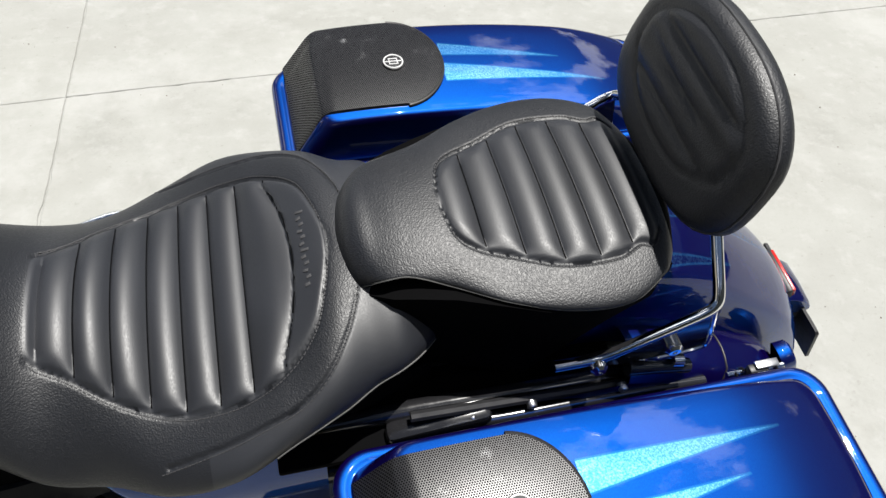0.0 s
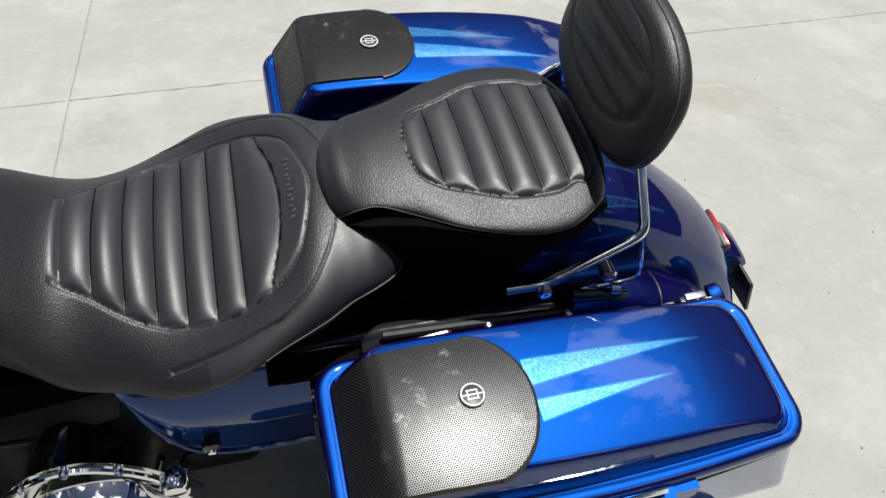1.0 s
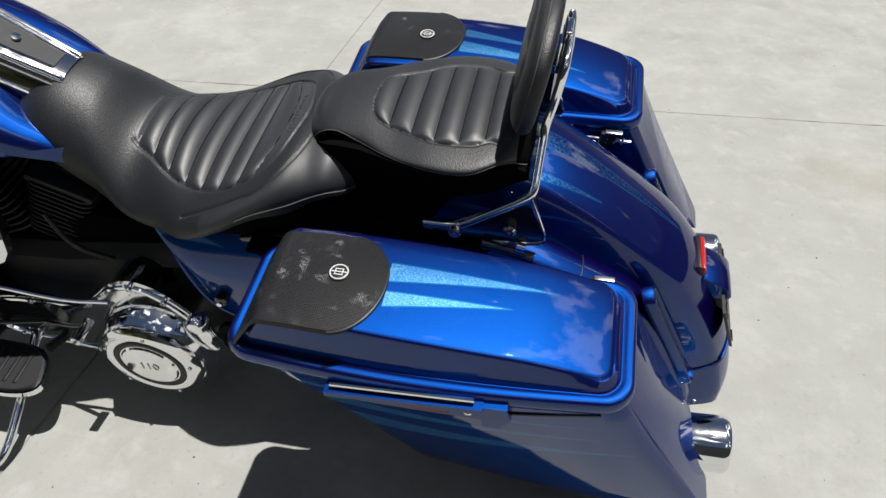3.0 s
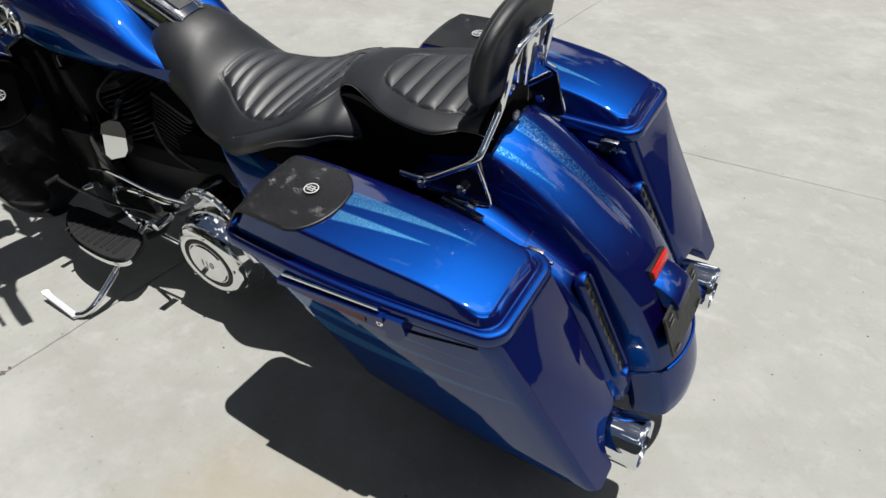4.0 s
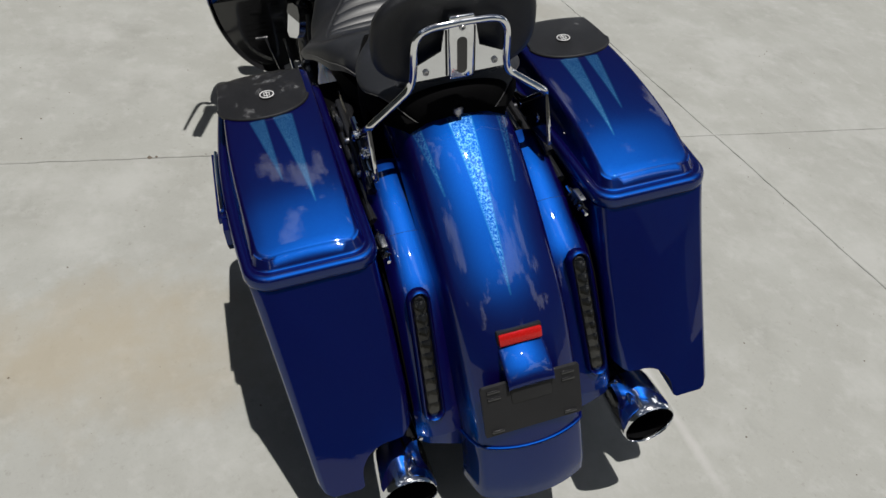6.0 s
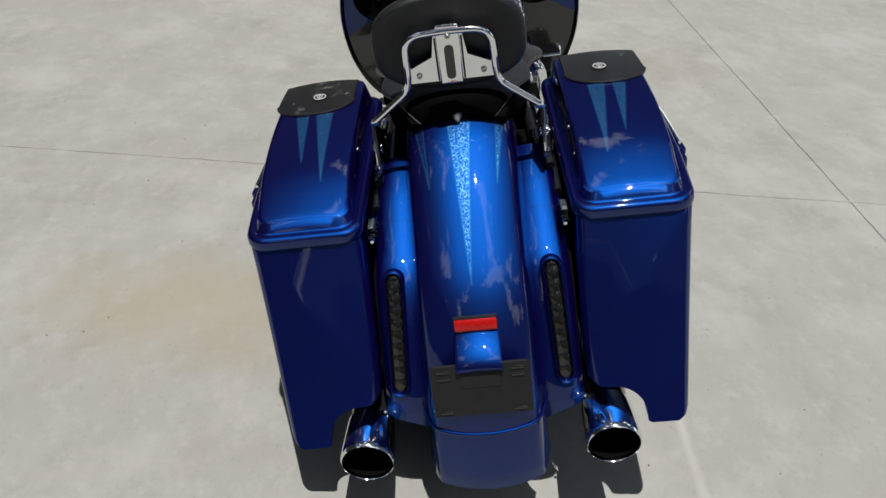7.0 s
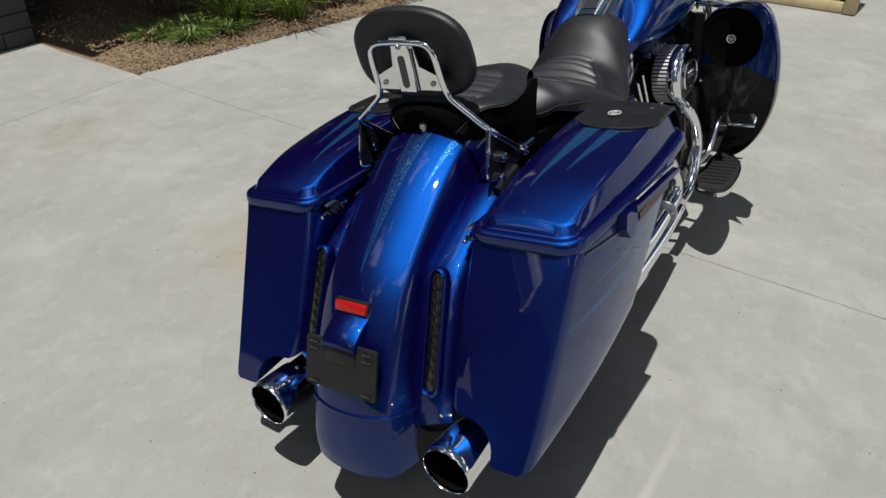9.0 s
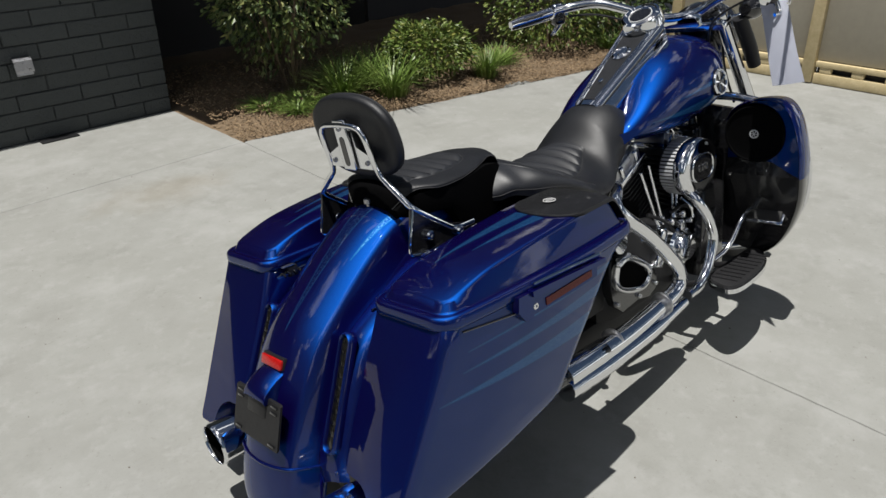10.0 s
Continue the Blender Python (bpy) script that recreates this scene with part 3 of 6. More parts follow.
    part("badge", lathe([(0.0170, -0.002), (0.0170, 0.0015), (0.0155, 0.002), (0.0, 0.002)], bc, "z", 28), M_SATIN, lid, "round black badge with a pale ring")
    part("badge_ring", tube([bc + Vector((0.0148 * math.cos(a), 0.0148 * math.sin(a), 0.0022)) for a in np.linspace(0, 2 * math.pi, 28, endpoint=False)], 0.0012, 6, 1, True), M_WHITE, lid)
    for dx, dy, lx, ly in ((0.0, -0.0058, 0.015, 0.0015), (0.0, 0.0058, 0.015, 0.0015), (-0.0062, 0.0, 0.0014, 0.009), (0.0062, 0.0, 0.0014, 0.009), (0.0, 0.0, 0.026, 0.0016)):
        part("badge_bar", box((bc.x + dx, bc.y + dy, bc.z + 0.0025), (lx, ly, 0.001)), M_WHITE, lid)
    # latch below the lip
    yl = 0.488
    latch = part("latch", prism([(0.422, 0.690), (0.682, 0.674), (0.682, 0.662), (0.422, 0.677)], lambda a, b, h: (a, s * (yl + h), b), -0.012, 0.013, 0.003), M_PAINT, bag)
    part("latch_strip", tube([(0.436, s * (yl + 0.002), 0.699), (0.56, s * (yl + 0.003), 0.6925), (0.672, s * (yl + 0.002), 0.684)], 0.0042, 8, 3), M_CHROME, latch, "polished chrome strip")
    part("latch_plate", prism([(0.424, 0.680), (0.678, 0.666), (0.672, 0.628), (0.60, 0.624), (0.43, 0.624), (0.402, 0.627)], lambda a, b, h: (a, s * (yl - 0.012 + h), b), -0.010, 0.004, 0.003), M_PAINT, latch)
    part("hook", prism([(0.384, 0.688), (0.424, 0.687), (0.424, 0.628), (0.398, 0.628), (0.378, 0.655)], lambda a, b, h: (a, s * (yl + h), b), -0.020, 0.006, 0.003), M_PAINT, latch)
    part("reflector", prism([(0.482, 0.647), (0.650, 0.652), (0.650, 0.635), (0.482, 0.630)], lambda a, b, h: (a, s * (yl - 0.012 + h), b), 0.0, 0.0065, 0.002), M_MAROON, latch, "dark red reflector")
    part("lock", lathe([(0.008, -0.004), (0.008, 0.006), (0.0065, 0.0075), (0.003, 0.0075), (0.0028, 0.005)], (0.449, s * (yl - 0.014), 0.641), n=20, turn=to_y(s)), M_CHROME, latch, "chrome key lock")
    # inner hinge and carrier
    part("hinge", box((0.250, s * 0.204, 0.686), (0.036, 0.012, 0.004), 0.0015), M_STEEL, bag, "chrome lid hinge")
    part("hinge", box((0.262, s * 0.206, 0.668), (0.03, 0.014, 0.030), 0.003), M_SATIN, bag)
    part("hinge_spring", tube([(0.225 + 0.004 * k, s * (0.203 + 0.008 * math.cos(k * 1.57)), 0.664 + 0.008 * math.sin(k * 1.57)) for k in range(18)], 0.0022, 6, 2), M_BLACK, bag)
    part("hinge_pin", tube([(0.212, s * 0.203, 0.664), (0.305, s * 0.203, 0.668)], 0.004, 8, 1), M_CHROME, bag)
    return bag


for side in (1, -1):
    saddlebag(side)

# rear fender: the crown runs back and down over the wheel
SPINE = [(0.62, 0.875), (0.52, 0.862), (0.44, 0.845), (0.36, 0.815), (0.27, 0.758), (0.18, 0.688), (0.10, 0.617), (0.045, 0.545), (0.003, 0.47), (-0.034, 0.39), (-0.061, 0.31), (-0.077, 0.24), (-0.078, 0.195)]
spine = curve([(x, 0, z) for x, z in SPINE], 5)


def fender_strip(y_list, drop_of, width_of, i0=0, i1=None):
    rings = []
    pts = spine[i0:i1]
    for i, p in enumerate(pts):
        d = (pts[min(i + 1, len(pts) - 1)] - pts[max(i - 1, 0)]).normalized()
        nrm = Vector((d.z, 0, -d.x))
        if nrm.x > 0 and nrm.z < 0:
            nrm = -nrm
        if nrm.z < 0 and nrm.x > -0.2:
            nrm = -nrm
        f = i / (len(pts) - 1)
        rings.append([p - nrm * drop_of(abs(q), f) + Vector((0, q * width_of(f), 0)) for q in y_list])
    return rings


def crown_width(f):
    return 0.128 * (1 + 0.05 * max(0.0, f - 0.80) / 0.20)


def crown_drop(q, f):
    base = 0.040 * q**2.2 + 0.055 * max(0.0, q - 0.80) / 0.2 * max(0.0, q - 0.80) / 0.2
    return base


qs = [math.sin(v) / math.sin(1.45) for v in np.linspace(-1.45, 1.45, 41)]
rear_fender = new("rear_fender")
rear_fender.parent = bike
outer = fender_strip(qs, crown_drop, crown_width)
fb = loft(outer, False, False, False)
part("crown", fb, M_FENDER, rear_fender, sharp=70)
walls = fender_strip([-1.0, 1.0], lambda q, f: 0.095, crown_width)
deep = fender_strip([-1.0, 1.0], lambda q, f: 0.20 - 0.09 * f, lambda f: 0.118)
for k in (0, 1):
    part("skirt", loft([[a[k * 40], b[k], c[k]] for a, b, c in zip(outer, walls, deep)], False, False, False), M_PAINT, rear_fender, sharp=70)
# a crease across the tail where the lower tip begins
crease = min(range(len(spine)), key=lambda i: abs(spine[i].z - 0.335))
part("crease", tube([Vector(outer[crease][i]) + Vector((-0.001, 0, 0.010 * abs(qs[i]) ** 2)) for i in range(0, 41, 2)], 0.0035, 8, 1), M_PAINT, rear_fender)
part("stud", lathe([(0.010, 0), (0.010, 0.006), (0.006, 0.008), (0.006, 0.014), (0.011, 0.016), (0.011, 0.026), (0.008, 0.029), (0.0, 0.030)], (0.400, 0, 0.822), "z", 20), M_STEEL, rear_fender, "knurled seat stud")

# filler panels with lamp strips on both sides of the fender
FILL = [(0.46, 0.712), (0.42, 0.702), (0.36, 0.680), (0.295, 0.648), (0.235, 0.615), (0.190, 0.585), (0.150, 0.535), (0.114, 0.47), (0.082, 0.405), (0.060, 0.36), (0.048, 0.325)]


def filler(s):
    fill = new("fender_filler")
    fill.parent = bike
    line = curve([(x, 0, z) for x, z in FILL], 5)
    def strip(i0, i1, lift):
        rows = []
        for i in range(i0, i1):
            p = line[i]
            d = (line[min(i + 1, len(line) - 1)] - line[max(i - 1, 0)]).normalized()
            nrm = Vector((d.z, 0, -d.x))
            if nrm.z < 0 and abs(nrm.z) > abs(nrm.x) or nrm.x > 0:
                nrm = -nrm
            row = []
            f = i / (len(line) - 1)
            for q in np.linspace(0, 1, 13):
                y = 0.112 + (0.088 + 0.016 * f) * q
                dome = 0.030 * (1 - (2 * q - 0.95) ** 2) - 0.03 * max(0, q - 0.85) / 0.15
                row.append(p + nrm * (dome * 0.45 + lift) + Vector((0, s * y, 0)))
            rows.append(row)
        return rows
    cut = 15
    part("upper_panel", loft(strip(0, cut + 1, 0.0), False, False, False), M_PAINT, fill, sharp=70)
    low_rows = strip(cut, len(line), 0.003)
    # the foot of the panel is cut round the muffler
    last = low_rows[-1]
    part("lamp_panel", loft(low_rows, False, False, False), M_PAINT, fill, sharp=70)
    foot = []
    for q, p in zip(np.linspace(0, 1, 13), last):
        foot.append([p, Vector((p.x - 0.002, p.y, p.z - 0.018 - 0.050 * (1 - q) ** 2))])
    part("foot", loft(foot, False, False, False), M_PAINT, fill, sharp=70)
    # side wall towards the bag
    part("side", loft([[r[-1], r[-1] + Vector((0.10, 0, -0.005))] for r in strip(0, len(line), 0.0)], False, False, False), M_PAINT, fill, sharp=70)
    part("seam", tube([strip(cut, cut + 1, 0.001)[0][i] for i in range(0, 13, 2)], 0.0016, 6, 1), M_SATIN, fill)
    # lamp strip: a raised oval rim with a smoked lens
    a, b = Vector((0.160, s * 0.1645, 0.612)), Vector((0.048, s * 0.177, 0.380))
    up = (a - b).normalized()
    side_v = Vector((0, 1, 0))
    out = up.cross(side_v).normalized()
    if out.x > 0:
        out = -out
    def oval(w, ext, h):
        pts = []
        for k in range(16):
            t = math.pi * k / 15
            pts.append(a + up * (ext + w * math.sin(t) - w) + side_v * w * math.cos(t) + out * h)
        for k in range(16):
            t = math.pi + math.pi * k / 15
            pts.append(b + up * (-ext + w * math.sin(t) + w) + side_v * w * math.cos(t) + out * h)
        return pts
    part("lamp_rim", loft([oval(0.023, 0.012, -0.012), oval(0.022, 0.011, 0.006), oval(0.018, 0.006, 0.010), oval(0.0155, 0.002, 0.006), oval(0.0145, 0.001, -0.004)], True, False, False), M_PAINT, fill, sharp=70)
    part("lamp_lens", loft([oval(0.0150, 0.0015, -0.002), oval(0.0135, 0.0, 0.003), oval(0.009, -0.006, 0.0055)], True, False, True), M_LED, fill, "smoked lamp strip lens", sharp=70)
    part("screw", bolt((0.268, s * 0.213, 0.66), 0.004, "z"), M_CHROME, fill)
    part("screw", bolt((0.03, s * 0.214, 0.345), 0.004, "x"), M_CHROME, fill)
    return fill


for side in (1, -1):
    filler(side)

# tail lamp with the number plate bracket
tail = new("tail_lamp")
tail.parent = bike
HOOD = [(0.075, 0.546), (0.050, 0.541), (0.024, 0.532), (0.004, 0.521), (-0.010, 0.511), (-0.018, 0.501), (-0.021, 0.493), (-0.018, 0.487)]
part("housing", loft([[Vector((x + dx, y, z)) for dx, y, z in ((0.0, -0.046, zt - 0.004), (0.0, -0.040, zt), (0.0, 0.0, zt + 0.0025), (0.0, 0.040, zt), (0.0, 0.046, zt - 0.004), (0.008, 0.046, 0.481), (0.008, -0.046, 0.481))] for x, zt in HOOD]), M_PAINT, tail, sharp=50)
for o in tail.children:
    bv = o.modifiers.new("soft", "BEVEL")
    bv.width, bv.segments, bv.limit_method, bv.angle_limit = 0.003, 2, "ANGLE", radians(40)
part("lens", box((0.047, 0, 0.555), (0.010, 0.086, 0.0235), 0.003, (0, 20, 0)), M_RED, tail, "red tail lamp lens")
part("gasket", box((0.055, 0, 0.555), (0.012, 0.090, 0.029), 0.003, (0, 20, 0)), M_SATIN, tail)
bracket = part("plate_bracket", prism([(-0.098, 0.0), (0.098, 0.0), (0.100, 0.004), (0.100, 0.106), (0.096, 0.110), (-0.096, 0.110), (-0.100, 0.106), (-0.100, 0.004)],
    lambda a, b, h: (-0.040 + 0.33 * b + h, a, 0.392 + 0.95 * b), -0.003, 0.003, 0.0012), M_SATIN, tail, "black number plate bracket without a plate")
for sy in (1, -1):
    for b, w in ((0.010, 0.026), (0.085, 0.026), (0.100, 0.026)):
        part("slot", box((-0.0445 + 0.33 * b, sy * 0.075, 0.392 + 0.95 * b), (0.004, w, 0.006), 0.001, (0, 19, 0)), M_BLACK, bracket)
part("bracket_shade", box((-0.004, 0, 0.468), (0.03, 0.084, 0.05), 0.006, (0, 19, 0)), M_SATIN, tail)
part("bracket_arm", box((0.022, 0, 0.45), (0.07, 0.06, 0.09), 0.01, (0, 19, 0)), M_SATIN, tail)

# mufflers
for s in (1, -1):
    ex = new("muffler")
    ex.parent = bike
    def xl(profile, n=36, bm=None):
        rings = [[Vector((x, s * (0.262 + (0.012 if x > 0.3 else 0.0)) + r * math.cos(t), 0.272 + (x + 0.045) * -0.03 + r * math.sin(t))) for t in (2 * math.pi * j / n for j in range(n))] for x, r in profile]
        return loft(rings, True, False, True, bm)
    part("tip", xl([(-0.036, 0.0530), (-0.046, 0.0535), (-0.049, 0.0550), (-0.045, 0.0585), (-0.035, 0.0595), (0.045, 0.0570), (0.058, 0.0555), (0.060, 0.050), (0.075, 0.050)]), M_CHROME, ex, "flared chrome exhaust tip")
    part("bore", xl([(-0.040, 0.0532), (0.02, 0.050), (0.10, 0.045), (0.11, 0.002)]), M_SOOT_SHADE, ex)
    part("can", xl([(0.062, 0.046), (0.066, 0.051), (0.20, 0.051), (0.50, 0.051), (0.56, 0.046), (0.60, 0.030)] + ([(0.95, 0.026)] if s < 0 else [])), M_BLACK, ex, "black muffler body")

# ---- seats ----
def seat_shell(xs, table, dish, n=44, power=3.0):
    """Rings across a saddle. table rows: x, crown height, half width, underside."""
    zt, wt, bt = [(r[0], r[1]) for r in table], [(r[0], r[2]) for r in table], [(r[0], r[3]) for r in table]
    rings = []
    for x in xs:
        w, zc, zb = smooth_table(wt, x), smooth_table(zt, x), smooth_table(bt, x)
        pw = power
        sag = smooth_table(dish, x)
        r = []
        for i in range(n + 1):
            t = math.pi * i / n
            c, sn = math.cos(t), math.sin(t)
            y = w * math.copysign(abs(c) ** (2 / pw), c)
            k = abs(sn) ** (2 / pw)
            top = zc + sag * (y / w) ** 2
            z = zb + (top - zb) * k
            y *= 1 - 0.10 * (1 - k) ** 1.5
            r.append(Vector((x, y, z)))
        rings.append(r)
    return rings


def quilt(rings, width, xa, xb, x0, pitch, depth=0.0100, bow=0.0):
    """Raises ribs across a panel and presses a seam round it; the last rib may bow backwards. Returns which points lie on the panel."""
    inside = []
    for r in rings:
        row = []
        for p in r:
            pw = smooth_table(width, p.x) if xa < p.x < xb else 0.0
            m = pw - abs(p.y)
            top = p.z
            on = m > 0 and pw > 0
            if on:
                fade = math.sin(math.pi / 2 * min(1.0, m / 0.024)) * min(1.0, (p.x - xa) / 0.008, (xb - p.x) / 0.008)
                xe = x0 - bow * max(0.0, 1 - (p.y / 0.13) ** 2)
                if p.x > xe:
                    turn = (p.x - x0) / pitch if p.x > x0 + pitch else (p.x - xe) / (x0 + pitch - xe)
                    p.z += depth * (abs(math.sin(math.pi * turn)) ** 0.70 - 0.45) * max(0.0, fade)
                else:
                    p.z += 0.003 * max(0.0, fade)
            edge = min(abs(m), 0.02) if pw > 0 else 0.02
            p.z -= 0.0045 * max(0.0, 1 - edge / 0.005)
            row.append(on)
        inside.append(row)
    return inside


def leather_mesh(rings, inside):
    bm = loft(rings, False, False, False)
    bm.faces.ensure_lookup_table()
    n = len(rings[0])
    for k, f in enumerate(bm.faces):
        i, j = divmod(k, n - 1)
        f.material_index = 1 if inside[i][j] and inside[min(i + 1, len(rings) - 1)][j + 1] else 0
    return bm


DRV = [(0.7, 0.805, 0.1115, 0.7619), (0.735, 0.832, 0.147, 0.7574), (0.765, 0.8472, 0.1701, 0.7639), (0.8, 0.8456, 0.1831, 0.7546), (0.84, 0.8377, 0.2063, 0.742), (0.9, 0.7999, 0.2335, 0.7401), (0.97, 0.7709, 0.256, 0.714), (1.05, 0.7682, 0.2442, 0.6725), (1.12, 0.7884, 0.2115, 0.656), (1.19, 0.7981, 0.1977, 0.6727), (1.26, 0.8647, 0.1629, 0.7007), (1.33, 0.8941, 0.1475, 0.7445), (1.385, 0.8864, 0.128, 0.7742), (1.425, 0.8557, 0.1046, 0.7993)]
DRV_DISH = [(0.7, -0.0126), (0.735, -0.0224), (0.8, -0.0268), (0.86, 0.0009), (0.95, 0.0022), (1.05, -0.0386), (1.15, -0.0769), (1.25, -0.0622), (1.43, -0.019)]
xs = [*np.linspace(0.700, 1.425, 330)]
rings = seat_shell(xs, DRV, DRV_DISH, 150)
DW = [(0.832, 0.002), (0.842, 0.052), (0.86, 0.1053), (0.9, 0.1451), (0.95, 0.1623), (1.01, 0.1602), (1.05, 0.1494), (1.10, 0.127), (1.15, 0.094), (1.178, 0.080), (1.19, 0.072)]
# rolled edge behind the panel: where its outer seam runs
RIM = [(0.8035, 0.0), (0.8055, 0.058), (0.8145, 0.095), (0.8265, 0.123), (0.853, 0.162), (0.890, 0.188), (0.938, 0.199), (0.982, 0.2045), (1.07, 0.206)]
for r in rings:
    for p in r:
        edge = smooth_table(RIM, p.x) - abs(p.y) if p.x > 0.80 else 0.02
        p.z -= 0.004 * max(0.0, 1 - abs(edge) / 0.004) if p.x < 1.05 else 0.0
inside = quilt(rings, DW, 0.83, 1.19, 0.9008, 0.0397, 0.0105, 0.024)
seat = new("seat")
seat.parent = bike
for r, row in zip(rings, inside):
    for k, p in enumerate(r):
        if p.x < 0.80 or (p.x < 1.0 and abs(p.y) > smooth_table(RIM, p.x)):
            row[k] = True
part("driver_saddle", leather_mesh(rings, inside), [M_GRAIN, M_SMOOTH], seat, sharp=80)
PAS = [(0.4, 0.8701, 0.0379, 0.7994), (0.404, 0.8798, 0.073, 0.8112), (0.412, 0.8867, 0.098, 0.8296), (0.428, 0.8932, 0.1262, 0.8556), (0.45, 0.8955, 0.151, 0.8706), (0.5, 0.8953, 0.1797, 0.8647), (0.57, 0.8945, 0.1787, 0.8649), (0.64, 0.888, 0.1549, 0.8677), (0.7, 0.892, 0.1203, 0.8666), (0.75, 0.889, 0.0984, 0.8725), (0.78, 0.8833, 0.0931, 0.8634), (0.8, 0.8793, 0.0814, 0.8384), (0.813, 0.8666, 0.0648, 0.8142), (0.82, 0.8486, 0.0414, 0.7956), (0.824, 0.8292, 0.0137, 0.7824)]
PAS_DISH = [(0.405, -0.006), (0.5, -0.0101), (0.65, -0.0102), (0.81, -0.012)]
rings2 = seat_shell([*np.linspace(0.400, 0.4235, 16), *np.linspace(0.424, 0.800, 190), *np.linspace(0.8025, 0.824, 16)], PAS, PAS_DISH, 150, 2.6)
PW = [(0.44, 0.0861), (0.452, 0.1024), (0.47, 0.1003), (0.5, 0.1125), (0.57, 0.112), (0.63, 0.088), (0.672, 0.0689), (0.69, 0.0467), (0.697, 0.0111)]
inside2 = quilt(rings2, PW, 0.439, 0.698, 0.4365, 0.0437, 0.0088)
rear_bm = bmesh.new()
rear_bm.faces.new([rear_bm.verts.new(p) for p in rings2[0]])
part("rear_panel", rear_bm, M_SOOT_SHADE, seat, "black panel at the back of the saddle", smooth=False)
saddle_bm = leather_mesh(rings2, inside2)
for f in saddle_bm.faces:
    if f.calc_center_median().x < 0.424:
        f.material_index = 2
part("passenger_saddle", saddle_bm, [M_GRAIN, M_SMOOTH, M_SOOT_SHADE], seat, sharp=80)


def on_row(row, y):
    """The height of a ring's upper side at y."""
    mid = [p for p in row[len(row) // 12: -(len(row) // 12)]]
    return float(np.interp(-y, [-p.y for p in mid], [p.z for p in mid]))


def stitches(pts, name, material, r=0.0009, pitch=0.0052):
    bm = bmesh.new()
    for a, b in zip(pts, pts[1:]):
        k = max(1, round((b - a).length / pitch))
        for q in range(k):
            tube([a.lerp(b, (q + 0.12) / k), a.lerp(b, (q + 0.80) / k)], r, 5, 1, bm=bm)
    part(name, bm, material, seat)


def seam_on(rs, width, xa, xb, name, material, lift=0.0004):
    for sy in (1, -1):
        line = [row for row in rs if xa <= row[0].x <= xb][::2]
        pts = [Vector((row[0].x, sy * (smooth_table(width, row[0].x) + 0.0045), 0.0)) for row in line]
        for p, row in zip(pts, line):
            p.z = on_row(row, p.y) + lift
        stitches(pts, name, material)


def rib_seams(rs, width, x0, pitch, count, bow):
    """Dark thread in the valleys between the ribs."""
    for k in range(count):
        w = smooth_table(width, x0 + k * pitch) - 0.006
        pts = []
        for y in np.linspace(-w, w, 25):
            x = x0 + k * pitch - (bow * max(0.0, 1 - (y / 0.13) ** 2) if k == 0 else 0.0)
            pts.append(Vector((x, y, on_row(min(rs, key=lambda r: abs(r[0].x - x)), y) + 0.0004)))
        part("rib_seam", tube(pts, 0.0010, 5, 1), M_SOOT_SHADE, seat)


rib_seams(rings, DW, 0.9008, 0.0397, 7, 0.024)
rib_seams(rings2, PW, 0.4365 + 0.0437, 0.0437, 5, 0.0)
seam_on(rings, DW, 0.836, 1.187, "stitching", M_DARKTHREAD)
seam_on(rings, RIM, 0.8036, 1.06, "rim_stitching", M_DARKTHREAD)
seam_on(rings2, PW, 0.442, 0.694, "stitching", M_DARKTHREAD)
# welt along the lower edge of both saddles, pale on the left, darker on the right
for rs, idx, xr in ((rings2, 3, (0.404, 0.822)), (rings, 7, (0.705, 0.93))):
    n = len(rs[0]) - 1
    for k in (idx, n - idx):
        pts = [r[k] + Vector((0, 0.0012 if r[k].y > 0 else -0.0012, 0.0)) for r in rs if xr[0] <= r[0].x <= xr[1]]
        part("welt", tube(pts[::3], 0.0010, 6, 1), M_THREAD if pts[0].y > 0 else M_DARKTHREAD, seat)
# embroidered line on the back of the driver's saddle, unreadable: plain bars
for k in range(12):
    y = -0.056 + 0.0098 * k
    x = 0.862 + (0.0015 if k % 2 else -0.001)
    zc = min(rings, key=lambda r: abs(r[0].x - x))
    z = min(zc, key=lambda p: abs(p.y - y) + (0 if p.z > 0.74 else 1)).z
    part("embroidery", box((x, y, z + 0.0003), (0.011 if k in (0, 6) else 0.007, 0.0045, 0.0012), 0.0004, (0, 28, 8 if k % 3 else -12)), M_DARKTHREAD, seat)


def pan(rows):
    return loft([[Vector((x, y, z)) for y, z in ((-w * 0.94, zb), (-w, (zb + zt) / 2), (-w * 0.985, zt), (w * 0.985, zt), (w, (zb + zt) / 2), (w * 0.94, zb))] for x, w, zb, zt in rows])


# skirts coloured near-black to hold the shade below the saddles
part("passenger_pan", pan(((0.402, 0.1, 0.792, 0.822), (0.428, 0.118, 0.805, 0.85), (0.455, 0.144, 0.805, 0.862), (0.53, 0.17, 0.805, 0.864), (0.6, 0.163, 0.69, 0.864), (0.7, 0.128, 0.69, 0.864), (0.74, 0.116, 0.69, 0.858), (0.77, 0.106, 0.69, 0.85), (0.795, 0.088, 0.69, 0.838), (0.81, 0.055, 0.69, 0.825))), M_SOOT_SHADE, seat, "skirt below the passenger saddle, shade put into its near-black colour")
part("driver_pan", pan(((0.72, 0.13, 0.66, 0.72), (0.82, 0.165, 0.655, 0.74), (1.0, 0.175, 0.635, 0.70), (1.15, 0.14, 0.64, 0.70), (1.30, 0.09, 0.70, 0.78))), M_SOOT_SHADE, seat)
# ---- backrest ----
back = new("passenger_backrest")
back.parent = bike
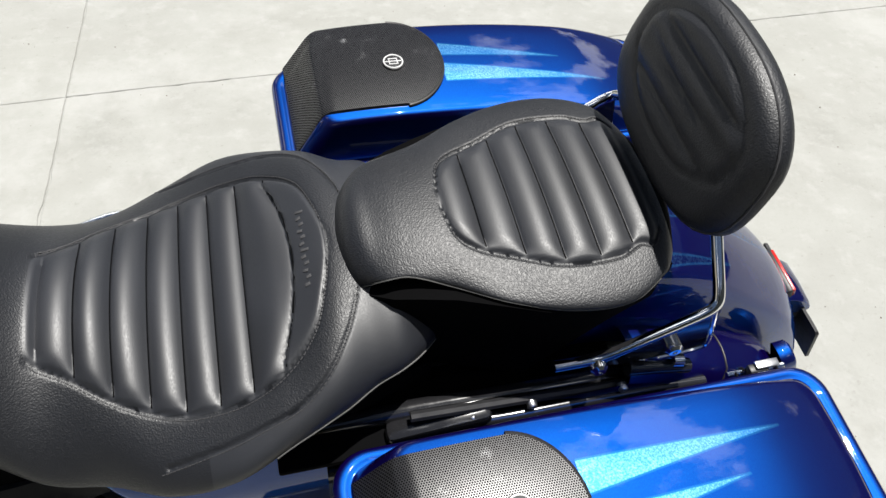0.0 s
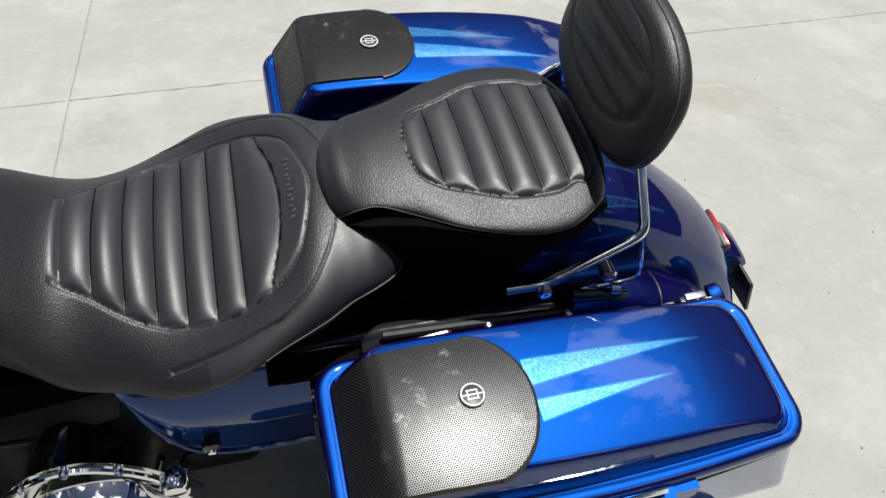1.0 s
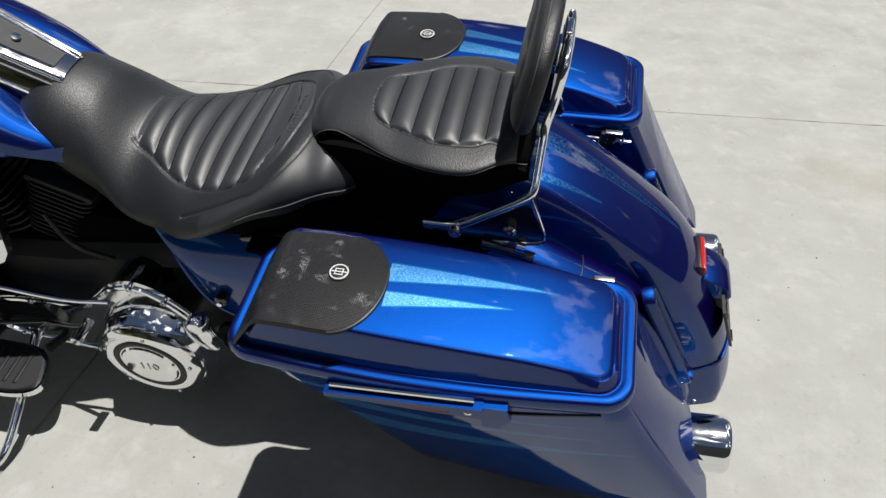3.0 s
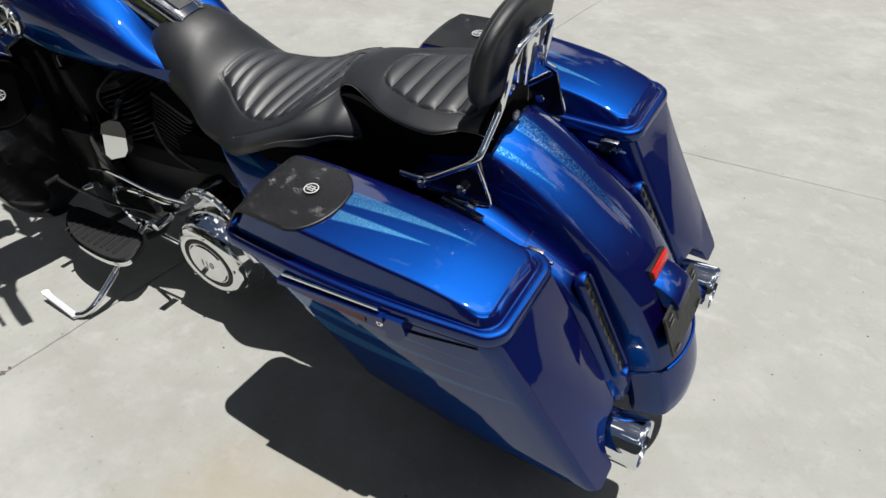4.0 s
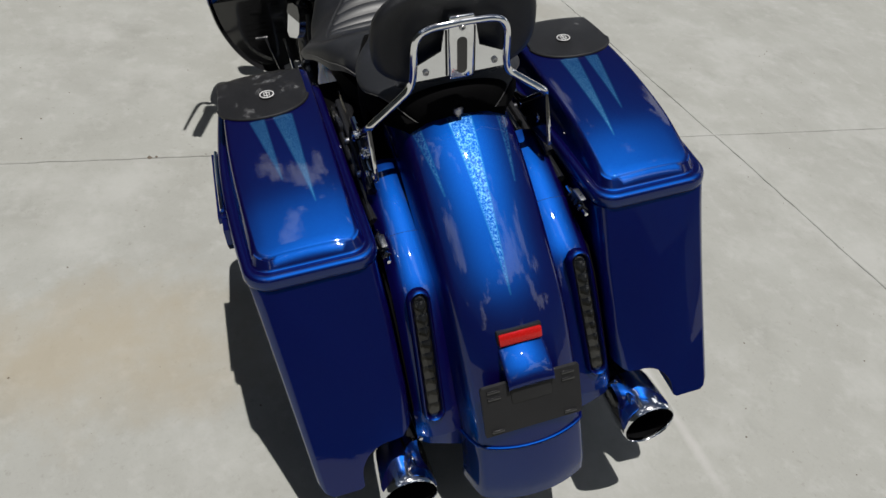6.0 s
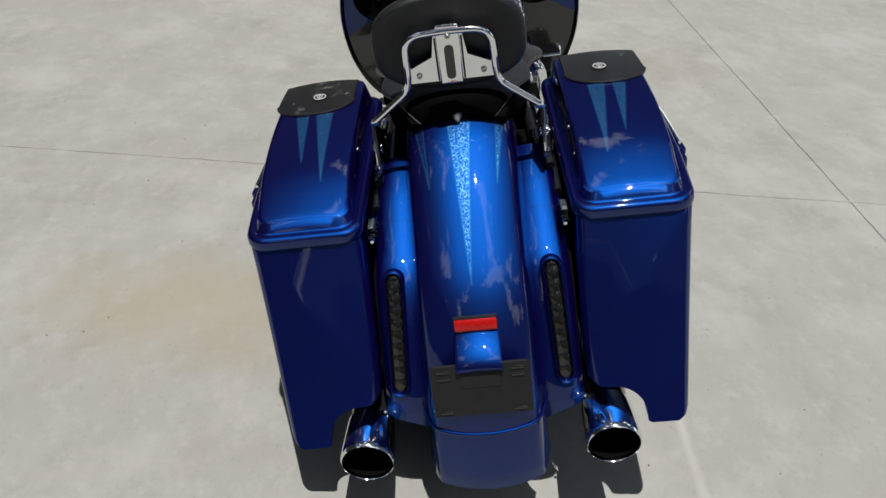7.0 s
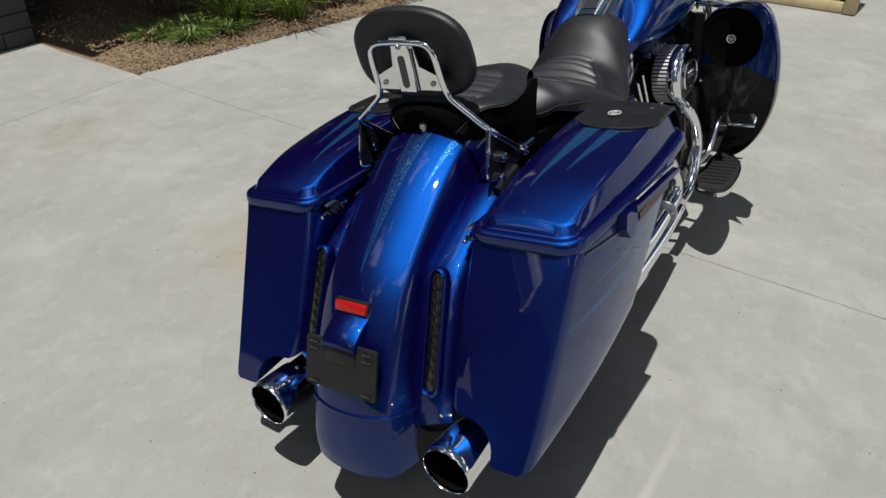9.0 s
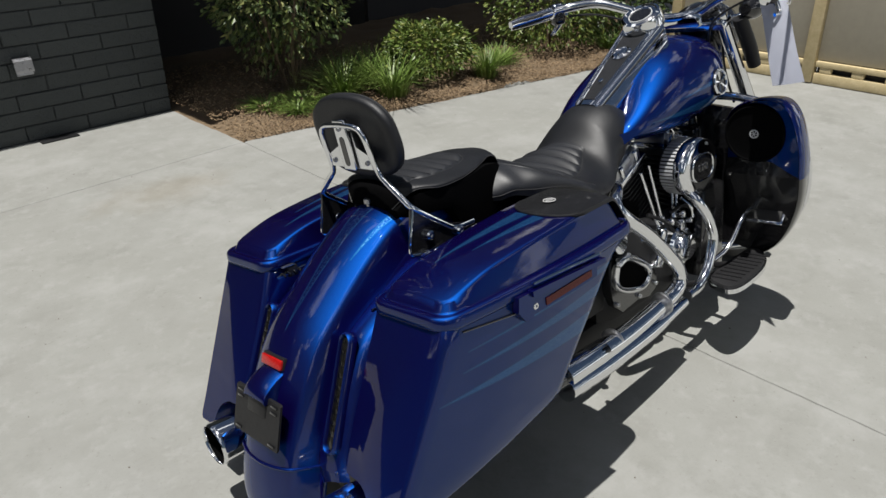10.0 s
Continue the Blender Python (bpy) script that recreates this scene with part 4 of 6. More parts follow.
PC, PV, PN = Vector((0.368, 0, 1.025)), Vector((-0.198, 0, 0.980)), Vector((0.980, 0, 0.198))
MC = Vector((0.388, 0, 1.008))


def pad_ring(k, nrm, grow=0.0):
    pts = []
    for j in range(72):
        t = 2 * math.pi * j / 72
        c, sn = math.cos(t), math.sin(t)
        hw = 0.156 - 0.022 * sn
        hv = 0.086 if sn > 0 else 0.129
        y = math.copysign(abs(c) ** 0.80, c) * (hw * k + grow)
        v = math.copysign(abs(sn) ** 0.75, sn) * (hv * k + grow)
        pts.append((y, v, nrm))
    return pts


def pad_place(q, ribs=True):
    y, v, h = q
    if ribs and h > 0.05:
        e = (y / 0.118) ** 2 + ((v + 0.004) / 0.070) ** 2
        if e < 1:
            h += 0.006 * (abs(math.sin(math.pi * (v + 0.074) / 0.035)) ** 0.6 - 0.3) * min(1.0, (1 - e) * 5)
        h -= 0.004 * max(0.0, 1 - abs(e - 1) / 0.10)
    return PC + Vector((0, y, 0)) + PV * v + PN * h


prof = [(0.10, 0.017), (0.35, 0.017), (0.60, 0.0165), (0.78, 0.016), (0.90, 0.0155), (0.965, 0.018), (1.0, 0.027), (0.988, 0.036), (0.945, 0.046), (0.88, 0.052), (0.81, 0.055), *[(k, 0.0555 + 0.004 * (1 - k)) for k in np.linspace(0.75, 0.03, 22)]]
part("pad", loft([[pad_place(q) for q in pad_ring(k, h)] for k, h in prof]), M_GRAIN, back, "black leather backrest pad with a ribbed centre", sharp=80)
part("piping", tube([pad_place(q, False) for q in pad_ring(0.984, 0.038)][::2], 0.0014, 6, 1, True), M_DARKTHREAD, back)


def rail(pts, r=0.0075, steps=6):
    return tube(pts, r, 12, steps)


for s in (1, -1):
    part("rail", rail([(0.578, s * 0.182, 0.757), (0.550, s * 0.182, 0.757), (0.525, s * 0.182, 0.758), (0.505, s * 0.182, 0.764), (0.470, s * 0.1825, 0.789), (0.430, s * 0.183, 0.818), (0.402, s * 0.183, 0.839), (0.390, s * 0.179, 0.850), (0.386, s * 0.170, 0.860), (0.384, s * 0.140, 0.884), (0.382, s * 0.110, 0.908), (0.381, s * 0.099, 0.919), (0.378, s * 0.092, 0.935), (0.372, s * 0.089, 0.960), (0.366, s * 0.088, 0.990), (0.361, s * 0.085, 1.018), (0.358, s * 0.074, 1.036), (0.357, s * 0.055, 1.043), (0.356, s * 0.03, 1.045), (0.356, 0, 1.046)], 0.0075, 4), M_CHROME, back, "bent chrome support rail")
QV, QN = Vector((-0.10, 0, 0.995)), Vector((0.995, 0, 0.10))
part("mount_plate", prism([(-0.085, -0.070), (0.085, -0.070), (0.087, -0.040), (0.036, -0.016), (0.028, 0.036), (-0.028, 0.036), (-0.036, -0.016), (-0.087, -0.040)], lambda a, b, h: tuple(MC + QN * (-0.018 + h) + Vector((0, a, 0)) + QV * b), -0.003, 0.003, 0.0015), M_CHROME, back, "chrome mounting plate")
part("strap", box(tuple(MC + QN * -0.024 + QV * -0.010), (0.014, 0.047, 0.128), 0.004, (0, -5.7, 0), seg=3), M_CHROME, back, "raised chrome centre strap")
for dy in (-0.0265, 0.0265):
    part("strap_groove", box(tuple(MC + QN * -0.0212 + QV * -0.022 + Vector((0, dy, 0))), (0.003, 0.004, 0.094), 0.001, (0, -5.7, 0)), M_SATIN, back)
part("slot", prism(round_rect(-0.0095, 0.0095, -0.062, 0.012, 0.009, 5, 2, 2), lambda a, b, h: tuple(MC + QN * (-0.0312 + h) + Vector((0, a, 0)) + QV * b), -0.0008, 0.002), M_BLACK, back, "deep black slot")
for dy, dv in ((0.066, -0.054), (-0.066, -0.054), (0.0, 0.032)):
    part("bolt", bolt(tuple(MC + QN * (-0.021 if dy else -0.031) + QV * dv + Vector((0, dy, 0))), 0.0062, turn=pose(0, 0, 0, 0, -95.7, 0)), M_STEEL, back)
for s in (1, -1):
    # docking side plate with its bushings
    part("side_plate", prism([(0.383, 0.846), (0.398, 0.852), (0.43, 0.822), (0.50, 0.778), (0.578, 0.756), (0.545, 0.744), (0.46, 0.729), (0.362, 0.742)], lambda a, b, h: (a, s * (0.181 + h), b), -0.003, 0.003, 0.0015), M_BLACK, back)
    part("edge_trim", tube([(0.392, s * 0.183, 0.850), (0.376, s * 0.183, 0.800), (0.363, s * 0.183, 0.752), (0.372, s * 0.184, 0.738), (0.42, s * 0.184, 0.731), (0.465, s * 0.184, 0.729)], 0.0038, 8, 4), M_CHROME, back, "chrome plate edge")
    for x, z in ((0.423, 0.772), (0.520, 0.752)):
        part("bushing", lathe([(0.010, -0.012), (0.012, -0.010), (0.012, 0.008), (0.008, 0.012), (0.004, 0.012), (0.0035, 0.008)], (x, s * 0.187, z), n=18, turn=to_y(s)), M_CHROME, back)
    part("docking_bar", tube([(0.472, s * 0.190, 0.728), (0.43, s * 0.191, 0.720), (0.378, s * 0.193, 0.708)], 0.0105, 12, 2), M_BLACK, back)
    part("docking_cap", tube([(0.41, s * 0.191, 0.731), (0.395, s * 0.192, 0.728)], 0.010, 12, 1), M_CHROME, back)

# rear frame, strut covers and clutter between bags and fender
for s in (1, -1):
    fr = new("frame_rail")
    fr.parent = bike
    part("tube", tube([(0.30, s * 0.150, 0.60), (0.42, s * 0.170, 0.66), (0.62, s * 0.175, 0.68), (0.85, s * 0.165, 0.66), (1.05, s * 0.15, 0.60)], 0.014, 10, 5), M_BLACK, fr)
    part("bag_guard", tube([(0.34, s * 0.203, 0.662), (0.45, s * 0.203, 0.672), (0.62, s * 0.203, 0.672), (0.70, s * 0.20, 0.66), (0.70, s * 0.20, 0.55), (0.66, s * 0.20, 0.42)], 0.010, 10, 5), M_BLACK, fr)
    # dark fillers added to block light in the gaps beside the bags
    part("inner_panel", box((0.68, s * 0.155, 0.645), (0.46, 0.115, 0.012), 0.003), M_SOOT_SHADE, fr)
    part("gap_plate", prism([(0.078, 0.375), (0.074, 0.352), (0.22, 0.345), (0.50, 0.42), (0.60, 0.62), (0.45, 0.655), (0.30, 0.600), (0.210, 0.58), (0.168, 0.535), (0.130, 0.47), (0.100, 0.415)], lambda a, b, h: (a, s * (0.211 + h), b), -0.003, 0.003), M_SOOT_SHADE, fr)
    part("cover", box((0.72, s * 0.195, 0.66), (0.14, 0.03, 0.06), 0.01, (0, 8, 0)), M_BLACK, fr)
    for x, z in ((0.47, 0.690), (0.60, 0.692), (0.68, 0.688)):
        part("bolt", bolt((x, s * 0.200, z), 0.007, turn=to_y(s)), M_STEEL, fr)
    part("hose", tube([(0.33, s * 0.16, 0.67), (0.40, s * 0.185, 0.675), (0.50, s * 0.192, 0.685), (0.62, s * 0.192, 0.695), (0.76, s * 0.190, 0.70)], 0.007, 8, 5), M_SATIN, fr)

# ---- tank ----
TANK = [(1.232, 0.800, 0.785, 0.060), (1.25, 0.826, 0.775, 0.098), (1.30, 0.884, 0.765, 0.138), (1.38, 0.930, 0.752, 0.170), (1.48, 0.975, 0.737, 0.192), (1.60, 1.012, 0.732, 0.205), (1.72, 1.032, 0.738, 0.208), (1.82, 1.036, 0.752, 0.200), (1.90, 1.024, 0.775, 0.175), (1.96, 0.995, 0.81, 0.135), (1.985, 0.955, 0.86, 0.08)]
rings = []
for x in np.linspace(1.232, 1.985, 60):
    zt, zb, w = (smooth_table([(r[0], r[k]) for r in TANK], x) for k in (1, 2, 3))
    r = []
    mid = zb + (zt - zb) * 0.42
    for j in range(48):
        t = 2 * math.pi * j / 48
        c, sn = math.cos(t), math.sin(t)
        y = w * math.copysign(abs(c) ** 0.82, c)
        z = mid + (zt - mid) * abs(sn) ** 0.9 if sn >= 0 else mid - (mid - zb) * abs(sn) ** 0.75
        if sn >= 0:
            z -= smooth_table([(1.23, 0.135), (1.36, 0.115), (1.45, 0.062), (1.56, 0.016), (1.66, 0.0)], x) * math.exp(-((y / 0.145) ** 2))
        r.append(Vector((x, y, z)))
    rings.append(r)
tank = new("fuel_tank")
tank.parent = bike
part("shell", loft(rings), M_TANK, tank, sharp=70)


def console_z(x):
    return 0.918 + 0.56 * (x - 1.36)


rows = []
for x in np.linspace(1.315, 1.68, 26):
    w = 0.034 + 0.028 * (x - 1.35) / 0.33
    z = console_z(x)
    rows.append([Vector((x, y, z - dz)) for y, dz in ((-w - 0.030, 0.075), (-w - 0.018, 0.020), (-w - 0.010, 0.005), (-w, 0.0), (0, -0.002), (w, 0.0), (w + 0.010, 0.005), (w + 0.018, 0.020), (w + 0.030, 0.075))])
part("console", loft(rows, False, False, False), M_CHROME, tank, "chrome tank console", sharp=50)
for sy in (1, -1):
    part("console_rib", tube([(x, sy * (0.040 + 0.028 * (x - 1.35) / 0.33), console_z(x) - 0.002) for x in np.linspace(1.318, 1.66, 8)], 0.0062, 10, 2), M_CHROME, tank, "rounded chrome rib")
    part("console_groove", tube([(x, sy * (0.0525 + 0.028 * (x - 1.35) / 0.33), console_z(x) - 0.019) for x in np.linspace(1.318, 1.67, 8)], 0.0036, 8, 2), M_SATIN, tank)
    part("console_foot", tube([(x, sy * (0.064 + 0.028 * (x - 1.35) / 0.33), console_z(x) - 0.058) for x in np.linspace(1.33, 1.67, 8)], 0.0045, 8, 2), M_CHROME, tank)
    part("insert_trim", tube([(x, sy * (0.027 + 0.022 * (x - 1.375) / 0.245), console_z(x) + 0.0035) for x in np.linspace(1.337, 1.618, 8)], 0.0018, 6, 2), M_CHROME, tank)
rows = []
for x in np.linspace(1.335, 1.62, 18):
    w = 0.027 + 0.022 * (x - 1.375) / 0.245
    rows.append([Vector((x, y, console_z(x) + 0.0035)) for y in (-w, 0, w)])
part("console_insert", loft(rows, False, False, False), M_GRAIN, tank, "black leather console insert")
tilt = pose(0, 0, 0, 0, -29, 0)
part("fuel_door", lathe([(0.034, 0.0), (0.034, 0.004), (0.027, 0.007), (0.022, 0.004), (0.014, 0.004), (0.011, 0.007), (0.0, 0.007)], (1.535, 0, console_z(1.535) + 0.004), turn=tilt), M_CHROME, tank, "round chrome fuel door")
part("key_switch", lathe([(0.009, 0.0), (0.009, 0.006), (0.004, 0.007)], (1.41, 0, console_z(1.41) + 0.004), n=16, turn=tilt), M_CHROME, tank)
spd = Vector((1.665, 0, console_z(1.665) + 0.030))
part("speedometer_bezel", lathe([(0.070, -0.04), (0.070, 0.0), (0.066, 0.012), (0.058, 0.016), (0.054, 0.010)], spd, turn=tilt), M_CHROME, tank, "chrome speedometer bezel")
part("speedometer_glass", lathe([(0.055, 0.0), (0.055, 0.0095), (0.0, 0.011)], spd, turn=tilt), M_BLACK, tank)
part("dial", tube([spd + tilt.to_3x3() @ Vector((0.040 * math.cos(a), 0.040 * math.sin(a), 0.0125)) for a in np.linspace(0.4, 2 * math.pi - 0.4, 24)], 0.0015, 6, 1), M_WHITE, tank)
for s in (1, -1):
    bt = pose(0, 0, 0, -90 * s + 6 * s, 0, 0)
    part("tank_badge", lathe([(0.046, -0.02), (0.046, 0.004), (0.040, 0.007), (0.034, 0.004), (0.0, 0.004)], (1.800, s * 0.205, 0.872), n=28, turn=bt), M_BLACK, tank, "round black and chrome tank badge")
    part("badge_ring", tube([Vector((1.800, s * 0.205, 0.872)) + bt.to_3x3() @ Vector((0.041 * math.cos(a), 0.041 * math.sin(a), 0.007)) for a in np.linspace(0, 2 * math.pi, 28, endpoint=False)], 0.005, 6, 1, True), M_CHROME, tank)
    for k in range(5):
        a = 0.5 + k * 1.2566
        q = Vector((1.800, s * 0.205, 0.872))
        part("badge_ray", tube([q + bt.to_3x3() @ Vector((0.008 * math.cos(a), 0.008 * math.sin(a), 0.006)), q + bt.to_3x3() @ Vector((0.036 * math.cos(a), 0.036 * math.sin(a), 0.006))], [0.002, 0.006], 6, 1), M_CHROME, tank)

# side covers below the saddle
for s in (1, -1):
    # added sheet that closes the lit slit in the shadow beside the saddle
    part("bag_mount", box((0.76, s * 0.170, 0.655), (0.34, 0.092, 0.012), 0.003), M_SOOT_SHADE, bike, "near-black sheet added to block light between saddle and bag")
    rows = []
    for x in np.linspace(0.87, 1.152, 24):
        zt = 0.715 - 0.02 * max(0.0, (x - 1.08) / 0.07)
        zb = smooth_table([(0.87, 0.375), (0.97, 0.375), (1.04, 0.395), (1.09, 0.445), (1.13, 0.54), (1.152, 0.685)], x)
        rows.append([Vector((x, s * (0.186 + 0.018 * min(1.0, k / 0.45) - 0.105 * max(0.0, (k - 0.50) / 0.50) ** 1.7 - 0.03 * max(0.0, (x - 1.06) / 0.09) ** 2), zb + (zt - zb) * k)) for k in np.linspace(0, 1, 14)])
    sc = part("side_cover", loft(rows, False, False, False), M_SIDE, bike, sharp=70)
    part("rim", tube([r[0] for r in rows], 0.006, 8, 1), M_PAINT, sc)
    part("release_knob", lathe([(0.014, -0.012), (0.015, 0.0), (0.015, 0.008), (0.010, 0.012), (0.0, 0.013)], (1.035, s * 0.206, 0.470), n=20, turn=to_y(s)), M_BLACK, sc, "round release knob")
    part("knob_cap", lathe([(0.007, 0.0), (0.006, 0.004), (0.0, 0.005)], (1.035, s * 0.219, 0.470), n=16, turn=to_y(s)), M_CHROME, sc)

# ---- engine ----
engine = new("engine")
engine.parent = bike
part("crankcase", loft([[Vector((x, y, z)) for y, z in ((-w, 0.20), (-w, zt), (-w * 0.8, zt + 0.03), (w * 0.8, zt + 0.03), (w, zt), (w, 0.20))] for x, w, zt in ((1.15, 0.10, 0.46), (1.20, 0.13, 0.48), (1.45, 0.14, 0.45), (1.70, 0.13, 0.42), (1.78, 0.10, 0.36))]), M_WRINKLE, engine)
for name, base, ang in (("rear_cylinder", (1.495, 0.0, 0.455), -24), ("front_cylinder", (1.60, 0.0, 0.455), 24)):
    turn = pose(0, 0, 0, 0, ang, 0)
    cyl = part(name, lathe([(0.055, 0.0), (0.055, 0.22)], base, n=24, turn=turn), M_WRINKLE, engine)
    for k in range(11):
        h = 0.02 + k * 0.0165
        fin = bmesh.new()
        pts = round_rect(-0.078, 0.078, -0.100, 0.100, 0.03, 5, 2, 2)
        prism(pts, lambda a, b, q: tuple(Vector(base) + turn.to_3x3() @ Vector((a, b, h + q))), 0.0, 0.0045, 0.0, fin)
        part("fin", fin, M_WRINKLE, cyl, smooth=False)
    def up(own):
        own.transform(Matrix.Translation(base) @ turn)
        return own
    part("rocker_flange", up(box((0, -0.03, 0.214), (0.185, 0.145, 0.022), 0.004)), M_CHROME, cyl, "chrome rocker flange")
    part("rocker_box", up(box((0, -0.03, 0.245), (0.165, 0.125, 0.045), 0.010)), M_STEEL, cyl, "chrome rocker box")
    part("rocker_cover", up(box((0, -0.03, 0.283), (0.145, 0.100, 0.040), 0.016, seg=3)), M_CHROME, cyl)
    for sx in (1, -1):
        for sy in (-1,):
            part("rocker_bolt", up(bolt((sx * 0.066, sy * 0.088, 0.272), 0.010, "z")), M_CHROME, cyl)
            part("rocker_post", up(box((sx * 0.045, sy * 0.094, 0.246), (0.022, 0.018, 0.040), 0.006)), M_CHROME, cyl)
    part("head", up(box((0, 0, 0.196), (0.15, 0.19, 0.018), 0.004)), M_WRINKLE, cyl)
for a, b in (((1.488, -0.135, 0.44), (1.428, -0.118, 0.640)), ((1.515, -0.137, 0.44), (1.476, -0.118, 0.655)), ((1.585, -0.137, 0.44), (1.610, -0.118, 0.655)), ((1.610, -0.135, 0.44), (1.655, -0.118, 0.640))):
    part("pushrod_tube", tube([a, b], [0.0065, 0.006], 12, 1), M_CHROME, engine, "chrome pushrod tube")
    part("tube_base", tube([a, Vector(a).lerp(Vector(b), 0.12)], [0.014, 0.011], 12, 1), M_CHROME, engine)
for pts, r, m in (([(1.42, -0.14, 0.50), (1.47, -0.16, 0.47), (1.52, -0.165, 0.43), (1.55, -0.16, 0.40)], 0.006, M_SATIN), ([(1.55, -0.15, 0.47), (1.60, -0.165, 0.48), (1.66, -0.16, 0.45), (1.69, -0.14, 0.38)], 0.007, M_SATIN),
                  ([(1.38, -0.13, 0.42), (1.44, -0.155, 0.41), (1.49, -0.16, 0.43)], 0.008, M_CHROME), ([(1.62, -0.15, 0.50), (1.65, -0.17, 0.46), (1.66, -0.17, 0.42)], 0.006, M_CHROME)):
    part("oil_line", tube(pts, r, 8, 4), m, engine)
for x, y, z, r in ((1.525, -0.165, 0.445, 0.013), (1.60, -0.165, 0.452, 0.015), (1.645, -0.165, 0.415, 0.012), (1.47, -0.158, 0.425, 0.014)):
    part("fitting", lathe([(r, -0.012), (r, 0.006), (r * 0.75, 0.012), (0.0, 0.014)], (x, y, z), n=12, turn=to_y(-1)), M_CHROME, engine)
part("cam_cover", lathe([(0.075, -0.03), (0.075, 0.012), (0.068, 0.020), (0.054, 0.022), (0.050, 0.040), (0.044, 0.046), (0.0, 0.047)], (1.585, -0.15, 0.335), n=36, turn=to_y(-1)), M_CHROME, engine, "chrome cam cover")
for k in range(6):
    a = k * math.pi / 3
    part("cover_bolt", bolt((1.585 + 0.062 * math.cos(a), -0.172, 0.335 + 0.062 * math.sin(a)), 0.0055, turn=to_y(-1)), M_CHROME, engine)
for x, z, r in ((1.47, 0.41, 0.02), (1.60, 0.41, 0.02), (1.66, 0.33, 0.026), (1.44, 0.33, 0.022)):
    part("lifter_block", box((x, -0.148, z), (r * 2, 0.05, r * 2.2), 0.008, (0, 20, 0)), M_CHROME, engine)
part("oil_filter", lathe([(0.036, -0.05), (0.040, -0.045), (0.040, 0.045), (0.030, 0.055), (0.0, 0.056)], (1.80, -0.02, 0.27), "x", 24), M_CHROME, engine)
part("starter", lathe([(0.034, -0.07), (0.036, -0.06), (0.036, 0.06), (0.028, 0.07), (0.0, 0.072)], (1.22, -0.10, 0.47), "y", 24), M_CHROME, engine)
GEAR = [(1.17, 0.395), (1.195, 0.425), (1.26, 0.428), (1.33, 0.385), (1.41, 0.325), (1.445, 0.275), (1.44, 0.225), (1.40, 0.208), (1.33, 0.225), (1.24, 0.215), (1.19, 0.255), (1.165, 0.33)]
part("gearbox_cover", prism(GEAR, lambda a, b, h: (a, -0.125 - h + 0.10 * (0.33 - b), b), -0.04, 0.03, 0.014, seg=4), M_BLACK, engine, "black gearbox cover")
part("cover_rim", tube([(a, -0.158 + 0.10 * (0.33 - b), b) for a, b in ((1.195, 0.40), (1.26, 0.408), (1.365, 0.340), (1.388, 0.300), (1.345, 0.266), (1.235, 0.300), (1.19, 0.345), (1.195, 0.40))], 0.012, 10, 4), M_CHROME, engine, "thick chrome rim")
for a, b in ((1.19, 0.41), (1.255, 0.42), (1.40, 0.325), (1.43, 0.25), (1.33, 0.24), (1.20, 0.26)):
    part("cover_bolt", bolt((a, -0.160 + 0.10 * (0.33 - b), b), 0.008, turn=to_y(-1)), M_CHROME, engine)
part("gearbox", box((1.06, 0, 0.36), (0.26, 0.24, 0.24), 0.02), M_WRINKLE, engine)
part("cover_recess", prism([(1.205, 0.392), (1.255, 0.398), (1.355, 0.335), (1.375, 0.300), (1.342, 0.275), (1.24, 0.308), (1.20, 0.345)], lambda a, b, h: (a, -0.157 - h + 0.10 * (0.33 - b), b), -0.004, 0.0015, 0.0), M_SOOT_SHADE, engine, "black recessed plate")
part("inner_block", box((1.20, 0, 0.40), (0.50, 0.20, 0.34), 0.02), M_SOOT_SHADE, engine)
# air cleaner
air = new("air_cleaner")
air.parent = bike
AC = Vector((1.628, -0.150, 0.617))
air.matrix_local = Matrix.Translation(AC) @ Matrix.Diagonal((1.18, 1.0, 0.97, 1.0)) @ Matrix.Translation(-AC)
part("pleated_filter", lathe([(0.092, -0.02), (0.096, -0.018), (0.096, 0.040), (0.090, 0.044)], AC, n=64, turn=to_y(-1)), M_SATIN, air)
for k in range(48):
    a = 2 * math.pi * k / 48
    part("pleat", box((AC.x + 0.0965 * math.cos(a), AC.y - 0.012, AC.z + 0.0965 * math.sin(a)), (0.007, 0.050, 0.0068), 0.0, (0, -math.degrees(a), 0)), M_BRIGHT_ALLOY, air, smooth=False)
part("cover", lathe([(0.100, 0.036), (0.103, 0.042), (0.103, 0.060), (0.098, 0.072), (0.090, 0.077), (0.060, 0.078), (0.0, 0.079)], AC, n=64, turn=to_y(-1)), M_CHROME, air, "chrome air cleaner cover")
own = prism(round_rect(-0.054, 0.054, -0.042, 0.042, 0.034, 6, 3, 3), lambda a, b, h: (AC.x + a, AC.y - 0.079 - h, AC.z + b), -0.002, 0.004, 0.0015)
part("cover_insert", own, M_BLACK, air)
own = prism(round_rect(-0.059, 0.059, -0.047, 0.047, 0.038, 6, 3, 3), lambda a, b, h: (AC.x + a, AC.y - 0.079 - h, AC.z + b), -0.002, 0.0015, 0.0015)
part("insert_plate", own, M_BLACK, air)
part("insert_rim", tube([(AC.x + a, AC.y - 0.083, AC.z + b) for a, b in round_rect(-0.057, 0.057, -0.045, 0.045, 0.036, 6, 3, 3)], 0.0028, 8, 1, True), M_CHROME, air, "chrome badge frame")
fnt = bpy.data.curves.new("figures", "FONT")
fnt.body, fnt.size, fnt.extrude, fnt.align_x, fnt.align_y = "110", 0.038, 0.0012, "CENTER", "CENTER"
fig = new("figures_air", fnt)
